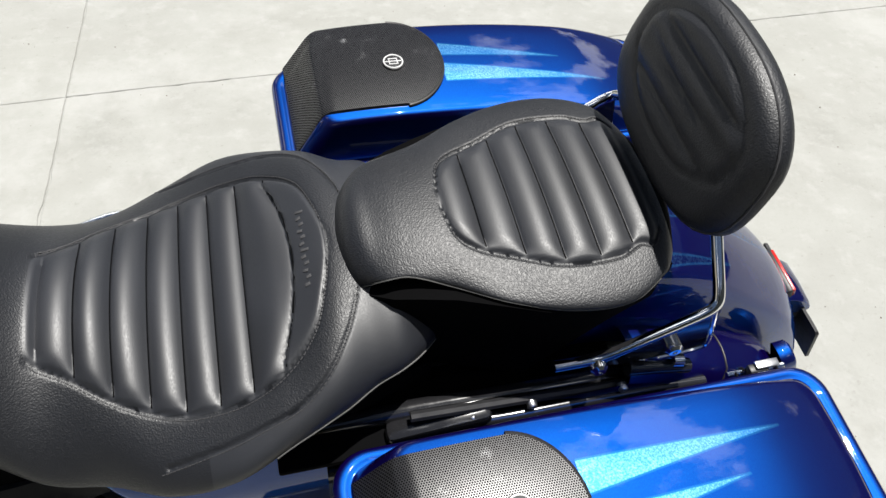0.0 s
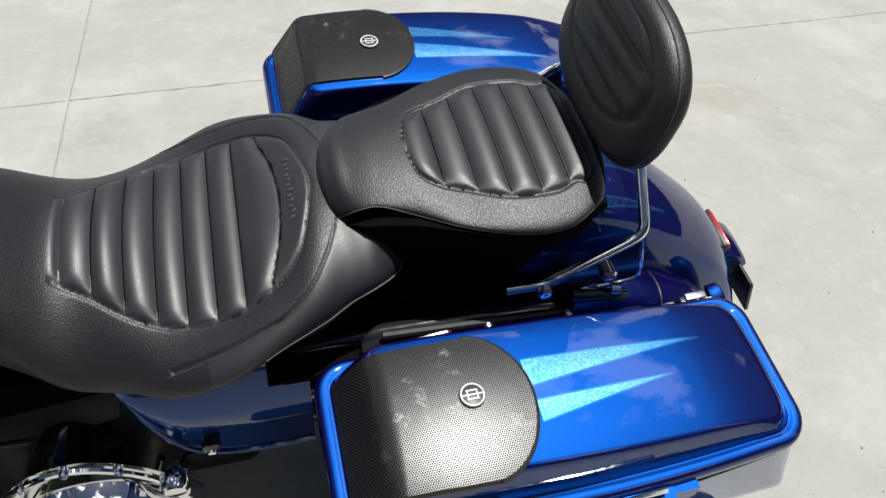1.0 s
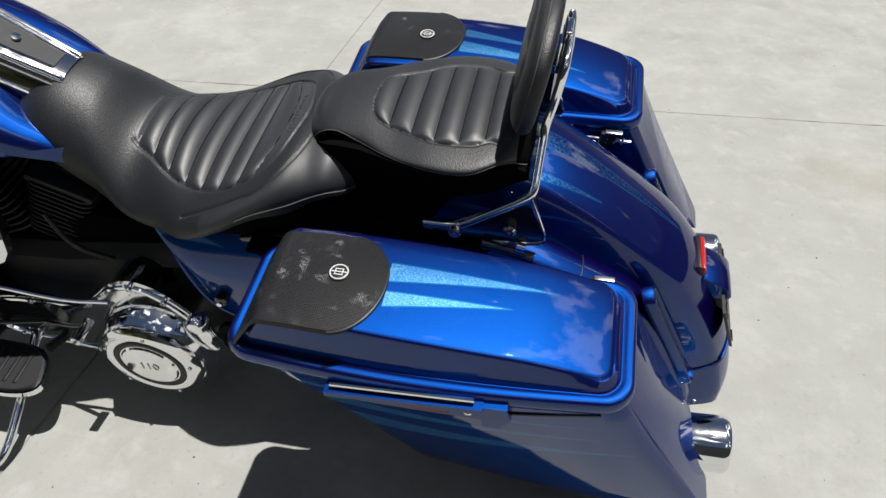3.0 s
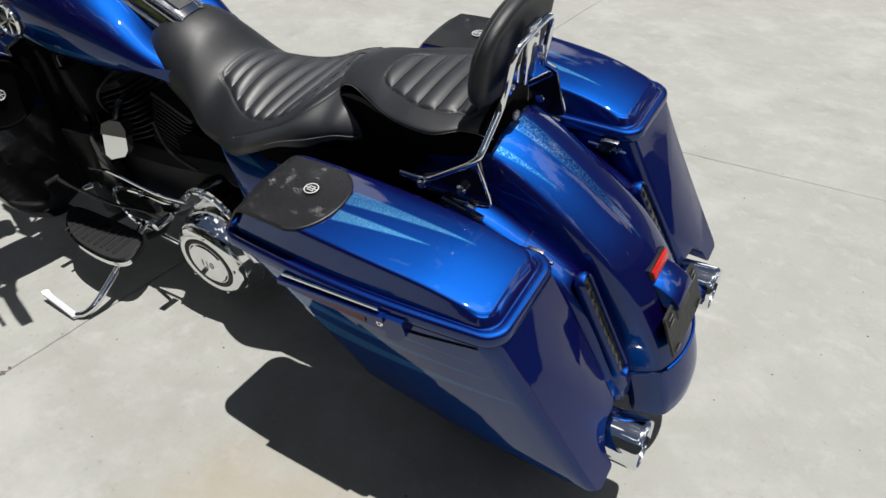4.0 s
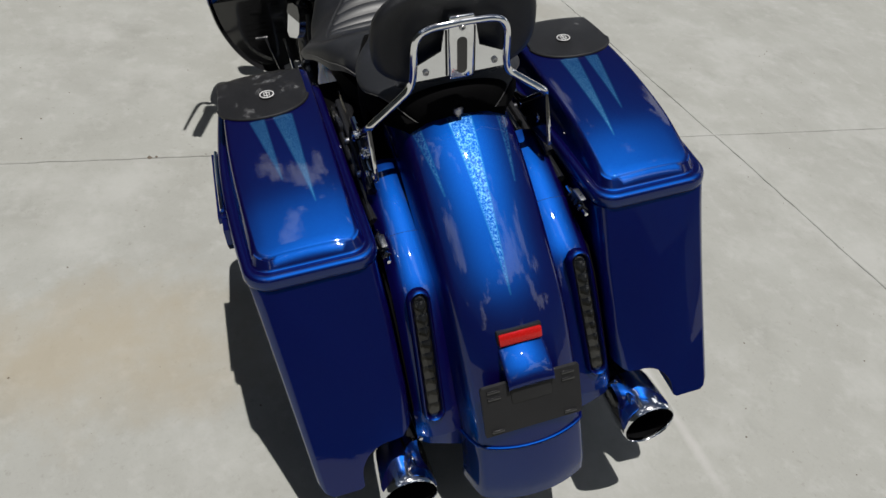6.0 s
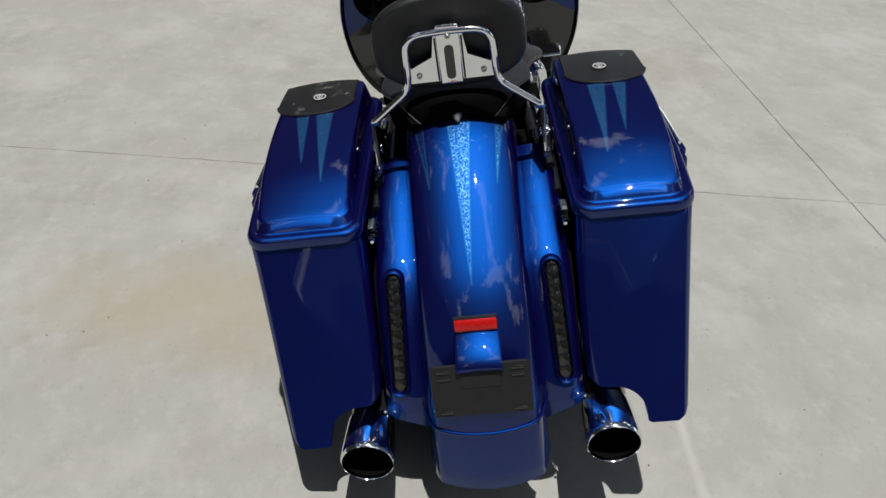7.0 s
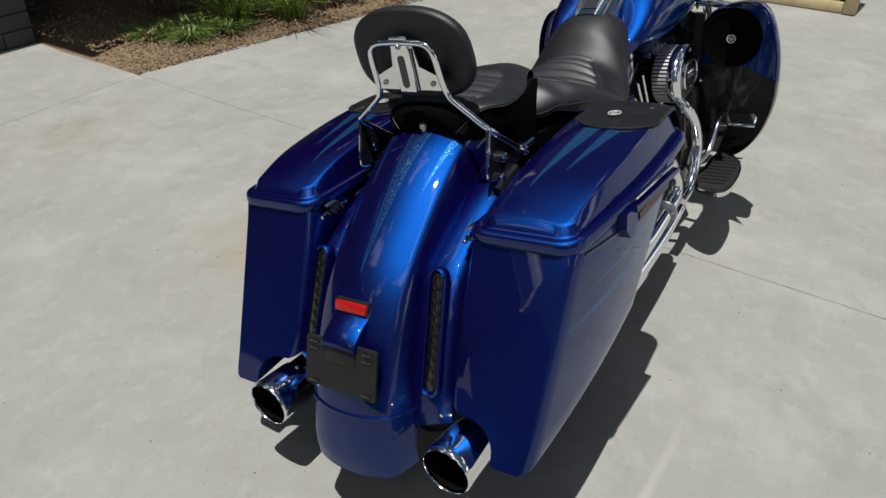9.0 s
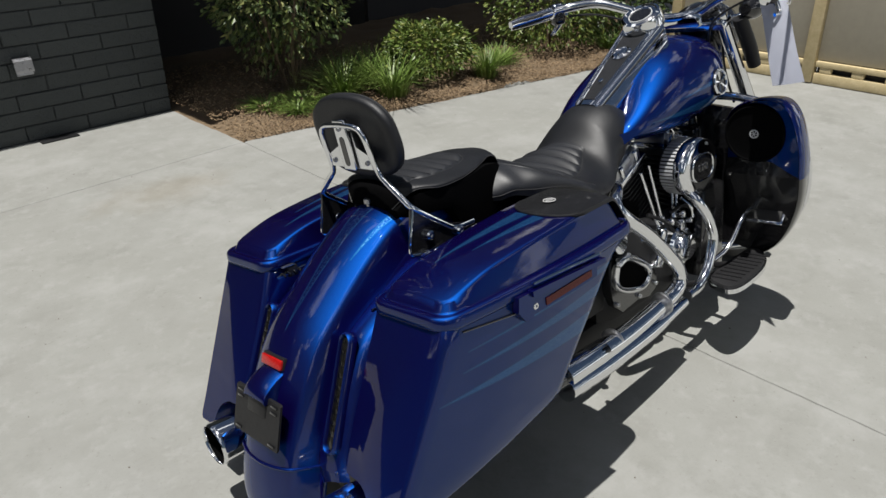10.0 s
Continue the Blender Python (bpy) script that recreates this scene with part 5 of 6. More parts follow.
fig.matrix_world = Matrix.Translation((AC.x, AC.y - 0.0845, AC.z)) @ pose(0, 0, 0, 90, 0, 0)
bpy.context.view_layer.update()
me = bpy.data.meshes.new_from_object(fig.evaluated_get(bpy.context.evaluated_depsgraph_get()))
me.transform(fig.matrix_world)
me.materials.clear()
me.materials.append(M_CHROME)
bpy.data.objects.remove(fig)
figures = new("figures", me)
figures.parent = air

# primary drive
primary = new("primary_cover")
primary.parent = bike
pp = [(p.x, p.y) for p in curve([(a, b, 0) for a, b in ((1.10, 0.30), (1.13, 0.385), (1.19, 0.455), (1.25, 0.480), (1.31, 0.460), (1.37, 0.405), (1.43, 0.368), (1.60, 0.36), (1.70, 0.33), (1.735, 0.27), (1.70, 0.21), (1.60, 0.185), (1.40, 0.16), (1.26, 0.13), (1.16, 0.15), (1.11, 0.21), (1.10, 0.30))], 4)][:-1]
part("case", prism(pp, lambda a, b, h: (a, 0.10 + h, b), 0.0, 0.10, 0.016, seg=3), M_CHROME, primary, "polished chrome primary case", sharp=60)
part("rib", tube([(1.42 + (a - 1.42) * 0.93, 0.200, 0.28 + (b - 0.28) * 0.88) for a, b in pp], 0.007, 8, 1, True), M_CHROME, primary)
part("drum", lathe([(0.145, -0.055), (0.140, -0.02), (0.130, 0.0), (0.126, 0.006)], (1.250, 0.240, 0.255), n=56, turn=to_y(1)), M_CHROME, primary)
DC = Vector((1.250, 0.246, 0.255))
dturn = to_y(1)
part("derby_cover", lathe([(0.118, -0.02), (0.123, 0.0), (0.123, 0.014), (0.114, 0.024), (0.100, 0.027), (0.092, 0.024), (0.070, 0.024), (0.066, 0.028), (0.0, 0.030)], DC, n=56, turn=dturn), M_CHROME, primary, "round chrome derby cover")
part("derby_ring", tube([DC + Vector((0.081 * math.cos(a), 0.0245, 0.081 * math.sin(a))) for a in np.linspace(0, 2 * math.pi, 48, endpoint=False)], 0.008, 8, 1, True, flat=0.2), M_SATIN, primary, "black derby ring")
for k in range(5):
    a = 2 * math.pi * k / 5 + 0.5
    part("cover_bolt", bolt((DC.x + 0.107 * math.cos(a), DC.y + 0.026, DC.z + 0.107 * math.sin(a)), 0.0048, turn=dturn), M_CHROME, primary)
part("inspection_cover", prism(round_rect(1.50, 1.68, 0.245, 0.345, 0.045, 8, 4, 2), lambda a, b, h: (a, 0.200 + h, b), -0.005, 0.012, 0.005), M_BLACK, primary, "gloss black inspection cover")
for i in range(2, len(pp), 5):
    a, b = pp[i]
    part("case_bolt", bolt((1.42 + (a - 1.42) * 0.95, 0.206, 0.28 + (b - 0.28) * 0.90), 0.0075, turn=dturn), M_CHROME, primary)
part("side_arm", tube([(1.115, 0.205, 0.395), (1.100, 0.225, 0.370), (1.085, 0.225, 0.32), (1.09, 0.21, 0.28)], 0.019, 12, 4), M_CHROME, primary)
part("side_arm_cap", lathe([(0.024, -0.012), (0.025, 0.010), (0.018, 0.020), (0.0, 0.023)], (1.105, 0.225, 0.395), n=18, turn=dturn), M_CHROME, primary)
fnt = bpy.data.curves.new("figures", "FONT")
fnt.body, fnt.size, fnt.extrude, fnt.align_x, fnt.align_y = "110", 0.034, 0.0004, "CENTER", "CENTER"
fig = new("figures_derby", fnt)
fig.matrix_world = Matrix.Translation((DC.x, DC.y + 0.0305, DC.z)) @ pose(0, 0, 0, 90, 0, 180)
bpy.context.view_layer.update()
me = bpy.data.meshes.new_from_object(fig.evaluated_get(bpy.context.evaluated_depsgraph_get()))
me.transform(fig.matrix_world)
me.materials.clear()
me.materials.append(M_STEEL)
bpy.data.objects.remove(fig)
figures = new("figures", me)
figures.parent = primary

# exhaust headers on the right
header = new("exhaust_header")
header.parent = bike
part("front_pipe", tube([(1.64, -0.08, 0.53), (1.595, -0.16, 0.55), (1.575, -0.225, 0.525), (1.607, -0.25, 0.463), (1.648, -0.25, 0.385), (1.648, -0.25, 0.335), (1.614, -0.25, 0.264), (1.551, -0.25, 0.215), (1.47, -0.25, 0.205)], [0.018, 0.018, 0.0185, 0.0185, 0.0185, 0.0185, 0.0185, 0.018, 0.018], 16, 6), M_CHROME, header, "chrome front exhaust pipe")
part("rear_pipe", tube([(1.30, -0.10, 0.64), (1.20, -0.18, 0.655), (1.12, -0.235, 0.62), (1.26, -0.25, 0.493), (1.385, -0.25, 0.365), (1.425, -0.25, 0.30), (1.39, -0.25, 0.254), (1.24, -0.255, 0.237), (1.08, -0.26, 0.230), (0.94, -0.265, 0.235), (0.75, -0.272, 0.245)], [0.018, 0.020, 0.022, 0.0235, 0.0235, 0.0235, 0.026, 0.029, 0.033, 0.037, 0.041], 16, 7), M_CHROME, header, "chrome rear exhaust pipe")
part("lower_shield", tube([(1.42, -0.262, 0.205), (1.2, -0.272, 0.195), (0.95, -0.282, 0.200), (0.74, -0.290, 0.215)], [0.02, 0.026, 0.030, 0.032], 16, 5), M_CHROME, header)
for x, z in ((1.30, 0.245), (1.02, 0.236)):
    part("clamp", lathe([(0.038, -0.006), (0.040, -0.004), (0.040, 0.004), (0.038, 0.006)], (x, -0.255, z), "x", 20), M_STEEL, header)

# ---- floorboards, controls, stand ----
def footboard(s, x0, x1, z, wide=0.0):
    fbd = new("footboard")
    fbd.parent = bike
    pts = [(x0, 0.285), (x0 + 0.06, 0.277), (x1 - 0.05, 0.280), (x1, 0.292), (x1 + 0.012, 0.31), (x1 - 0.02, 0.355), (x1 - 0.10, 0.380), (x0 + 0.10, 0.385), (x0 + 0.02, 0.365), (x0 - 0.012, 0.31)]
    pts = [(a + 2.9 * wide * (0.385 - b) / 0.105, b) for a, b in pts]
    pts = [(a, b - wide * max(0.0, 0.385 - b) / 0.105 + wide * 0.1) for a, b in pts]
    smooth = [(p.x, p.y) for p in curve([(a, b, 0) for a, b in [*pts, pts[0]]], 4)][:-1]
    part("pan", prism(smooth, lambda a, b, h: (a, s * b, z + h), -0.016, 0.0, 0.004), M_CHROME, fbd, "chrome rimmed pan")
    c = ((x0 + x1) / 2 + 1.5 * wide, 0.332 - wide * 0.45)
    part("pad", prism([(c[0] + (a - c[0]) * 0.93, c[1] + (b - c[1]) * 0.88) for a, b in smooth], lambda a, b, h: (a, s * b, z + h), 0.0, 0.008, 0.003), M_FOOT, fbd, "ribbed black rubber pad")
    for k in range(9):
        part("rib", box((c[0] + (x1 - x0 - 0.10) * (k / 8 - 0.5), s * c[1], z + 0.0095), (0.010, 0.062 + 0.9 * wide, 0.004), 0.0015), M_SATIN, fbd)
    part("arm", tube([(x0 + 0.08, s * 0.25, z - 0.01), (x0 + 0.06, s * 0.18, z - 0.02), (x0 + 0.06, s * 0.12, z)], 0.012, 8, 3), M_SATIN, fbd)
    part("arm", tube([(x1 - 0.08, s * 0.25, z - 0.01), (x1 - 0.08, s * 0.18, z - 0.02), (x1 - 0.08, s * 0.12, z)], 0.012, 8, 3), M_SATIN, fbd)


footboard(1, 1.465, 1.79, 0.232, 0.030)
footboard(-1, 1.50, 1.845, 0.222, 0.036)
shift = new("shift_lever")
shift.parent = bike
part("arm", tube([(1.50, 0.245, 0.34), (1.62, 0.27, 0.345), (1.72, 0.285, 0.37), (1.80, 0.30, 0.40)], 0.0055, 10, 4), M_BLACK, shift)
part("heel_arm", tube([(1.50, 0.245, 0.34), (1.42, 0.26, 0.36), (1.36, 0.27, 0.385)], 0.006, 10, 4), M_BLACK, shift)
part("toe_peg", tube([(1.80, 0.292, 0.40), (1.80, 0.335, 0.402)], 0.009, 12, 1), M_BLACK, shift)
part("heel_peg", tube([(1.36, 0.255, 0.385), (1.36, 0.315, 0.387)], 0.012, 12, 1), M_CHROME, shift)
part("linkage", tube([(1.30, 0.235, 0.44), (1.42, 0.238, 0.43), (1.60, 0.24, 0.45), (1.70, 0.24, 0.43)], 0.005, 8, 3), M_CHROME, shift)
brake = new("brake_pedal")
brake.parent = bike
part("arm", tube([(1.62, -0.24, 0.26), (1.72, -0.27, 0.30), (1.82, -0.28, 0.39), (1.885, -0.285, 0.395)], 0.009, 10, 4), M_CHROME, brake)
part("pad", box((1.895, -0.330, 0.380), (0.080, 0.138, 0.016), 0.007, (0, -50, 0)), M_CHROME, brake, "chrome framed brake pad")
part("pad_rubber", box((1.888, -0.330, 0.386), (0.064, 0.122, 0.012), 0.004, (0, -50, 0)), M_RUBBER, brake)
stand = new("kickstand")
stand.parent = bike
part("pivot", lathe([(0.022, -0.02), (0.022, 0.02)], (1.62, 0.17, 0.215), "y", 16), M_SATIN, stand)
part("leg", tube([(1.62, 0.17, 0.215), (1.595, 0.28, 0.190), (1.577, 0.367, 0.168), (1.567, 0.468, 0.130), (1.580, 0.512, 0.112), (1.605, 0.530, 0.107)], [0.015, 0.013, 0.0105, 0.011, 0.010, 0.009], 12, 4), M_CHROME, stand)
part("foot", loft([[Vector((x + dx, y + dy, z + dz)) for dx, dy, dz in ((-0.004, -0.009, -0.005), (0.004, 0.009, -0.002), (0.004, 0.009, 0.009), (-0.004, -0.009, 0.006))] for x, y, z in ((1.598, 0.536, 0.105), (1.615, 0.534, 0.107), (1.66, 0.530, 0.112), (1.72, 0.524, 0.116), (1.745, 0.521, 0.121), (1.752, 0.520, 0.126))]), M_BRIGHT_ALLOY, stand, "flat bright stand foot", sharp=30)

# ---- lower fairings with speakers ----
LOW = [(0.205, 0.735), (0.235, 0.775), (0.29, 0.800), (0.35, 0.807), (0.40, 0.795), (0.435, 0.755), (0.458, 0.69), (0.470, 0.61), (0.470, 0.53)]
LOW_B = [(0.470, 0.53), (0.462, 0.46), (0.445, 0.395), (0.415, 0.325), (0.37, 0.262), (0.315, 0.222), (0.25, 0.21)]


def lower_fairing(s):
    low = new("lower_fairing")
    low.parent = bike
    edge = [(p.x, p.y) for p in curve([(a, b, 0) for a, b in LOW], 4)]
    edge_b = [(p.x, p.y) for p in curve([(a, b, 0) for a, b in LOW_B], 4)]
    def shell(line, inner):
        rows = []
        for x, k in ((1.868, 0.90), (1.850, 0.93), (1.842, 0.965), (1.850, 0.99), (1.865, 1.0), (1.89, 0.985), (1.92, 0.95), (1.96, 0.89), (1.99, 0.80)):
            rows.append([Vector((x + 0.05 * max(0.0, (0.55 - b) / 0.35) * 0.9, s * (0.30 + (a - 0.30) * k), 0.50 + (b - 0.50) * (k * 0.4 + 0.6))) for a, b in line])
        return rows
    up = shell(edge, 0)
    part("upper_shell", loft(up, False, False, False), M_PAINT, low, sharp=75)
    part("lower_shell", loft(shell(edge_b, 0), False, False, False), M_BLACK, low, "gloss black lower leg", sharp=75)
    # face plate of the pod
    face = [Vector((1.866, s * (0.30 + (a - 0.30) * 0.90), 0.50 + (b - 0.50) * 0.96)) for a, b in edge]
    bm = bmesh.new()
    bm.faces.new([bm.verts.new(p) for p in face] + [bm.verts.new((1.866, s * y, z)) for y, z in ((0.415, 0.548), (0.365, 0.578), (0.305, 0.592), (0.245, 0.592), (0.20, 0.588))])
    part("pod_face", bm, M_PAINT, low, smooth=False)
    bm = bmesh.new()
    fb2 = [Vector((1.868 + 0.045 * max(0.0, (0.55 - b) / 0.35), s * (0.30 + (a - 0.30) * 0.90), 0.50 + (b - 0.50) * 0.96)) for a, b in edge_b]
    bm.faces.new([bm.verts.new(p) for p in fb2] + [bm.verts.new((1.91, s * 0.19, 0.24)), bm.verts.new((1.868, s * 0.19, 0.53))])
    part("leg_face", bm, M_BLACK, low, smooth=False)
    bm = bmesh.new()
    bm.faces.new([bm.verts.new((1.8685, s * y, z)) for y, z in ((0.19, 0.528), (0.19, 0.62), (0.445, 0.62), (0.452, 0.528))])
    part("leg_top", bm, M_BLACK, low, smooth=False)
    c = Vector((1.862, s * 0.304, 0.682))
    tr = pose(0, 0, 0, 0, -90, 0) @ pose(0, 0, 0, -8 * s, 0, 0)
    part("speaker", lathe([(0.100, 0.0), (0.100, 0.008), (0.096, 0.013), (0.089, 0.011), (0.07, 0.009), (0.03, 0.010), (0.0, 0.011)], c, n=48, turn=tr), M_SOOT_SHADE, low, "round black speaker grille")
    part("speaker_ring", tube([c + tr.to_3x3() @ Vector((0.096 * math.cos(a), 0.096 * math.sin(a), 0.011)) for a in np.linspace(0, 2 * math.pi, 40, endpoint=False)], 0.0045, 8, 1, True), M_SOOT_SHADE, low)
    emblem = part("speaker_badge", lathe([(0.017, 0.0), (0.017, 0.003), (0.013, 0.004), (0.0, 0.004)], c + tr.to_3x3() @ Vector((0, 0, 0.009)), n=24, turn=tr), M_BLACK, low, "small round black and chrome badge")
    part("badge_ring", tube([c + tr.to_3x3() @ Vector((0.0135 * math.cos(a), 0.0135 * math.sin(a), 0.0135)) for a in np.linspace(0, 2 * math.pi, 20, endpoint=False)], 0.0022, 6, 1, True), M_BRIGHT_ALLOY, emblem)
    for k in range(3):
        a = k * math.pi / 3 + 0.4
        d = Vector((0.012 * math.cos(a), 0.012 * math.sin(a), 0.0))
        part("badge_bar", tube([c + tr.to_3x3() @ (Vector((0, 0, 0.0135)) - d), c + tr.to_3x3() @ (Vector((0, 0, 0.0135)) + d)], 0.0014, 6, 1), M_BRIGHT_ALLOY, emblem)
    part("speaker_surround", prism(round_rect(-0.104, 0.104, -0.104, 0.104, 0.10, 8, 2, 2), lambda a, b, h: (1.8655 - h, s * (0.304 - a), 0.682 + b), 0.0, 0.004, 0.0015), M_SOOT_SHADE, low)
    # engine guard bar that carries it
    part("guard_bar", tube([(1.93, s * 0.06, 0.80), (1.94, s * 0.22, 0.79), (1.96, s * 0.36, 0.735), (1.965, s * 0.425, 0.64), (1.97, s * 0.440, 0.50), (1.97, s * 0.412, 0.38), (1.97, s * 0.30, 0.25), (1.96, s * 0.20, 0.215), (1.90, s * 0.10, 0.21)], 0.015, 12, 6), M_CHROME, low)
    part("inner_panel", prism([(0.06, 0.78), (0.20, 0.76), (0.20, 0.25), (0.08, 0.25)], lambda a, b, h: (1.90 + h, s * a, b), 0.0, 0.02, 0.005), M_BLACK, low)


for side in (1, -1):
    lower_fairing(side)
part("oil_cooler", box((1.80, 0.06, 0.60), (0.05, 0.14, 0.16), 0.01, (0, 12, 0)), M_SATIN, bike)
for s in (1, -1):
    part("frame_cover", box((1.755, s * 0.165, 0.35), (0.17, 0.07, 0.34), 0.02, (0, 6, 0)), M_BLACK, bike, "gloss black frame cover")
part("radiator_cover", box((1.86, 0, 0.50), (0.05, 0.22, 0.42), 0.02), M_BLACK, bike)
part("down_tube", tube([(1.88, 0.05, 0.85), (1.85, 0.07, 0.55), (1.80, 0.09, 0.22)], 0.018, 12, 4), M_BLACK, bike)
part("down_tube", tube([(1.88, -0.05, 0.85), (1.85, -0.07, 0.55), (1.80, -0.09, 0.22)], 0.018, 12, 4), M_BLACK, bike)
part("horn_cover", prism([(1.592, 0.575), (1.582, 0.600), (1.560, 0.610), (1.536, 0.606), (1.528, 0.585), (1.533, 0.52), (1.545, 0.500), (1.585, 0.490), (1.598, 0.505)], lambda a, b, h: (a, 0.180 + h + 0.45 * (a - 1.555) - 0.17 * (b - 0.55), b), 0.0, 0.022, 0.008, seg=3), M_CHROME, bike, "polished chrome horn cover")
part("horn_cap", prism([(1.594, 0.573), (1.585, 0.604), (1.560, 0.615), (1.533, 0.610), (1.524, 0.585), (1.526, 0.560)], lambda a, b, h: (a, 0.180 + h + 0.45 * (a - 1.555) - 0.17 * (b - 0.55), b), -0.004, 0.026, 0.008, seg=3), M_BLACK, bike)
part("horn_bracket", tube([(1.55, 0.10, 0.66), (1.555, 0.15, 0.65), (1.558, 0.188, 0.60)], 0.009, 8, 3), M_BLACK, bike)
part("spark_wire", tube([(1.56, 0.10, 0.74), (1.60, 0.17, 0.68), (1.63, 0.15, 0.60), (1.64, 0.10, 0.57)], 0.005, 8, 5), M_SATIN, bike)
part("oil_line", tube([(1.30, 0.16, 0.50), (1.36, 0.18, 0.56), (1.40, 0.17, 0.64)], 0.006, 8, 5), M_SATIN, bike)

# ---- front end ----
front = new("front_fork")
front.parent = bike
for s in (1, -1):
    part("fork_leg", tube([(1.935, s * 0.145, 1.085), (2.03, s * 0.145, 0.925), (2.12, s * 0.145, 0.78), (2.25, s * 0.14, 0.56), (2.375, s * 0.13, 0.33)], [0.022, 0.024, 0.026, 0.032, 0.032], 14, 4), M_CHROME, front, "chrome fork leg")
    part("fork_cover", tube([(1.995, s * 0.186, 1.065), (2.06, s * 0.190, 0.955), (2.10, s * 0.190, 0.88)], [0.026, 0.027, 0.024], 12, 3), M_SATIN, front, "black fork cover")
    part("cover_bolt", bolt((2.075, s * 0.182, 0.955), 0.010, turn=to_y(s)), M_CHROME, front)
    part("turn_signal", lathe([(0.020, -0.05), (0.034, -0.03), (0.040, 0.0), (0.038, 0.022), (0.028, 0.030), (0.0, 0.032)], (2.03, s * 0.215, 1.090), "x", 24), M_BLACK, front, "gloss black bullet turn signal")
    part("signal_stalk", tube([(2.0, s * 0.14, 1.06), (2.015, s * 0.20, 1.075)], 0.008, 8, 1), M_CHROME, front)
    part("brake_line", tube([(1.90, s * 0.10, 1.13), (1.95, s * 0.14, 1.09), (1.99, s * 0.125, 1.0), (2.03, s * 0.11, 0.88), (2.10, s * 0.11, 0.74)], 0.005, 8, 5), M_SATIN, front)
part("nacelle", loft([[Vector((x, w * math.cos(t), z + h * math.sin(t))) for t in np.linspace(0, 2 * math.pi, 28, endpoint=False)] for x, w, h, z in ((1.97, 0.05, 0.04, 1.06), (2.0, 0.08, 0.07, 1.045), (2.06, 0.105, 0.10, 1.025), (2.12, 0.115, 0.115, 1.01), (2.16, 0.110, 0.110, 1.005), (2.175, 0.09, 0.09, 1.0))]), M_BLACK, front)
part("triple_clamp", box((1.945, 0, 1.055), (0.07, 0.34, 0.03), 0.01, (0, -20, 0)), M_CHROME, front)
part("gauge_pod", box((1.965, -0.098, 1.078), (0.075, 0.108, 0.070), 0.030, (0, -15, 0), seg=4), M_BLACK, front, "gloss black instrument pod")
part("pod_trim", tube([Vector((1.933, -0.098, 1.082)) + Vector((0.012 * math.sin(a), 0.048 * math.cos(a), 0.030 * math.sin(a))) for a in np.linspace(0, 2 * math.pi, 24, endpoint=False)], 0.0035, 8, 1, True), M_CHROME, front)
part("riser", box((1.89, 0, 1.075), (0.035, 0.20, 0.05), 0.012), M_CHROME, front)
part("headlamp", lathe([(0.10, -0.01), (0.104, 0.0), (0.10, 0.02), (0.06, 0.04), (0.0, 0.045)], (2.165, 0, 1.003), "x", 32), M_CHROME, front)
bars = new("handlebar")
bars.parent = bike
part("bar", tube([(1.66, 0.385, 1.165), (1.72, 0.33, 1.174), (1.77, 0.24, 1.172), (1.82, 0.14, 1.132), (1.855, 0.07, 1.10), (1.88, 0.0, 1.09), (1.895, -0.08, 1.10), (1.90, -0.16, 1.14), (1.885, -0.26, 1.172), (1.84, -0.35, 1.172), (1.79, -0.385, 1.165)], 0.0165, 12, 6), M_CHROME, bars, "bent chrome handlebar")
for s in (1, -1):
    f = 0.0 if s > 0 else 0.13  # the fork is turned to the left
    way = [(1.495 + f, s * 0.445, 1.143), (1.54 + f, s * 0.430, 1.150), (1.60 + f, s * 0.408, 1.157), (1.665 + f, s * 0.385, 1.165)]
    grip = part("grip", tube(way, [0.015, 0.0185, 0.0175, 0.020], 16, 4), M_CHROME, bars, "chrome grip with black rubber strips")
    for k in range(5):
        a = 2 * math.pi * k / 5 + 0.3
        part("rubber_strip", tube([Vector(p) + Vector((0.3 * math.cos(a), math.cos(a), math.sin(a))) * 0.0145 for p in way], [0.003, 0.0058, 0.0058, 0.004], 8, 3), M_RUBBER, grip)
    part("grip_flange", lathe([(0.020, -0.006), (0.026, -0.003), (0.026, 0.003), (0.020, 0.006)], Vector(way[-1]), n=20, turn=pose(0, 0, 0, 0, 90, -20 * s)), M_CHROME, bars)
    part("switch_box", box((1.69 + f, s * 0.378, 1.150), (0.050, 0.046, 0.070), 0.014, (0, 0, -20 * s), seg=3), M_BLACK, bars, "black switch housing")
    part("switch_cap", box((1.688 + f, s * 0.380, 1.178), (0.046, 0.040, 0.030), 0.012, (0, 0, -20 * s), seg=3), M_CHROME, bars)
    part("switch", box((1.668 + f, s * 0.384, 1.142), (0.010, 0.022, 0.012), 0.003, (0, 0, -20 * s)), M_SATIN, bars)
    part("perch", tube([(1.70 + f, s * 0.372, 1.15), (1.705 + f, s * 0.386, 1.118), (1.69 + f, s * 0.405, 1.088), (1.668 + f, s * 0.398, 1.082)], [0.014, 0.012, 0.008, 0.006], 10, 4), M_CHROME, bars, "chrome lever perch")
    part("lever", tube([(1.735 + f, s * 0.372, 1.150), (1.738 + f, s * 0.42, 1.142), (1.66 + f, s * 0.455, 1.132), (1.55 + f, s * 0.492, 1.124)], [0.010, 0.009, 0.007, 0.006], 10, 4, flat=0.6), M_CHROME, bars)
    part("cable", tube([(1.73 + f, s * 0.36, 1.14), (1.80 + f * 0.6, s * 0.27, 1.13), (1.88, s * 0.15, 1.07), (1.93, s * 0.10, 0.98)], 0.004, 8, 5), M_SATIN, bars)


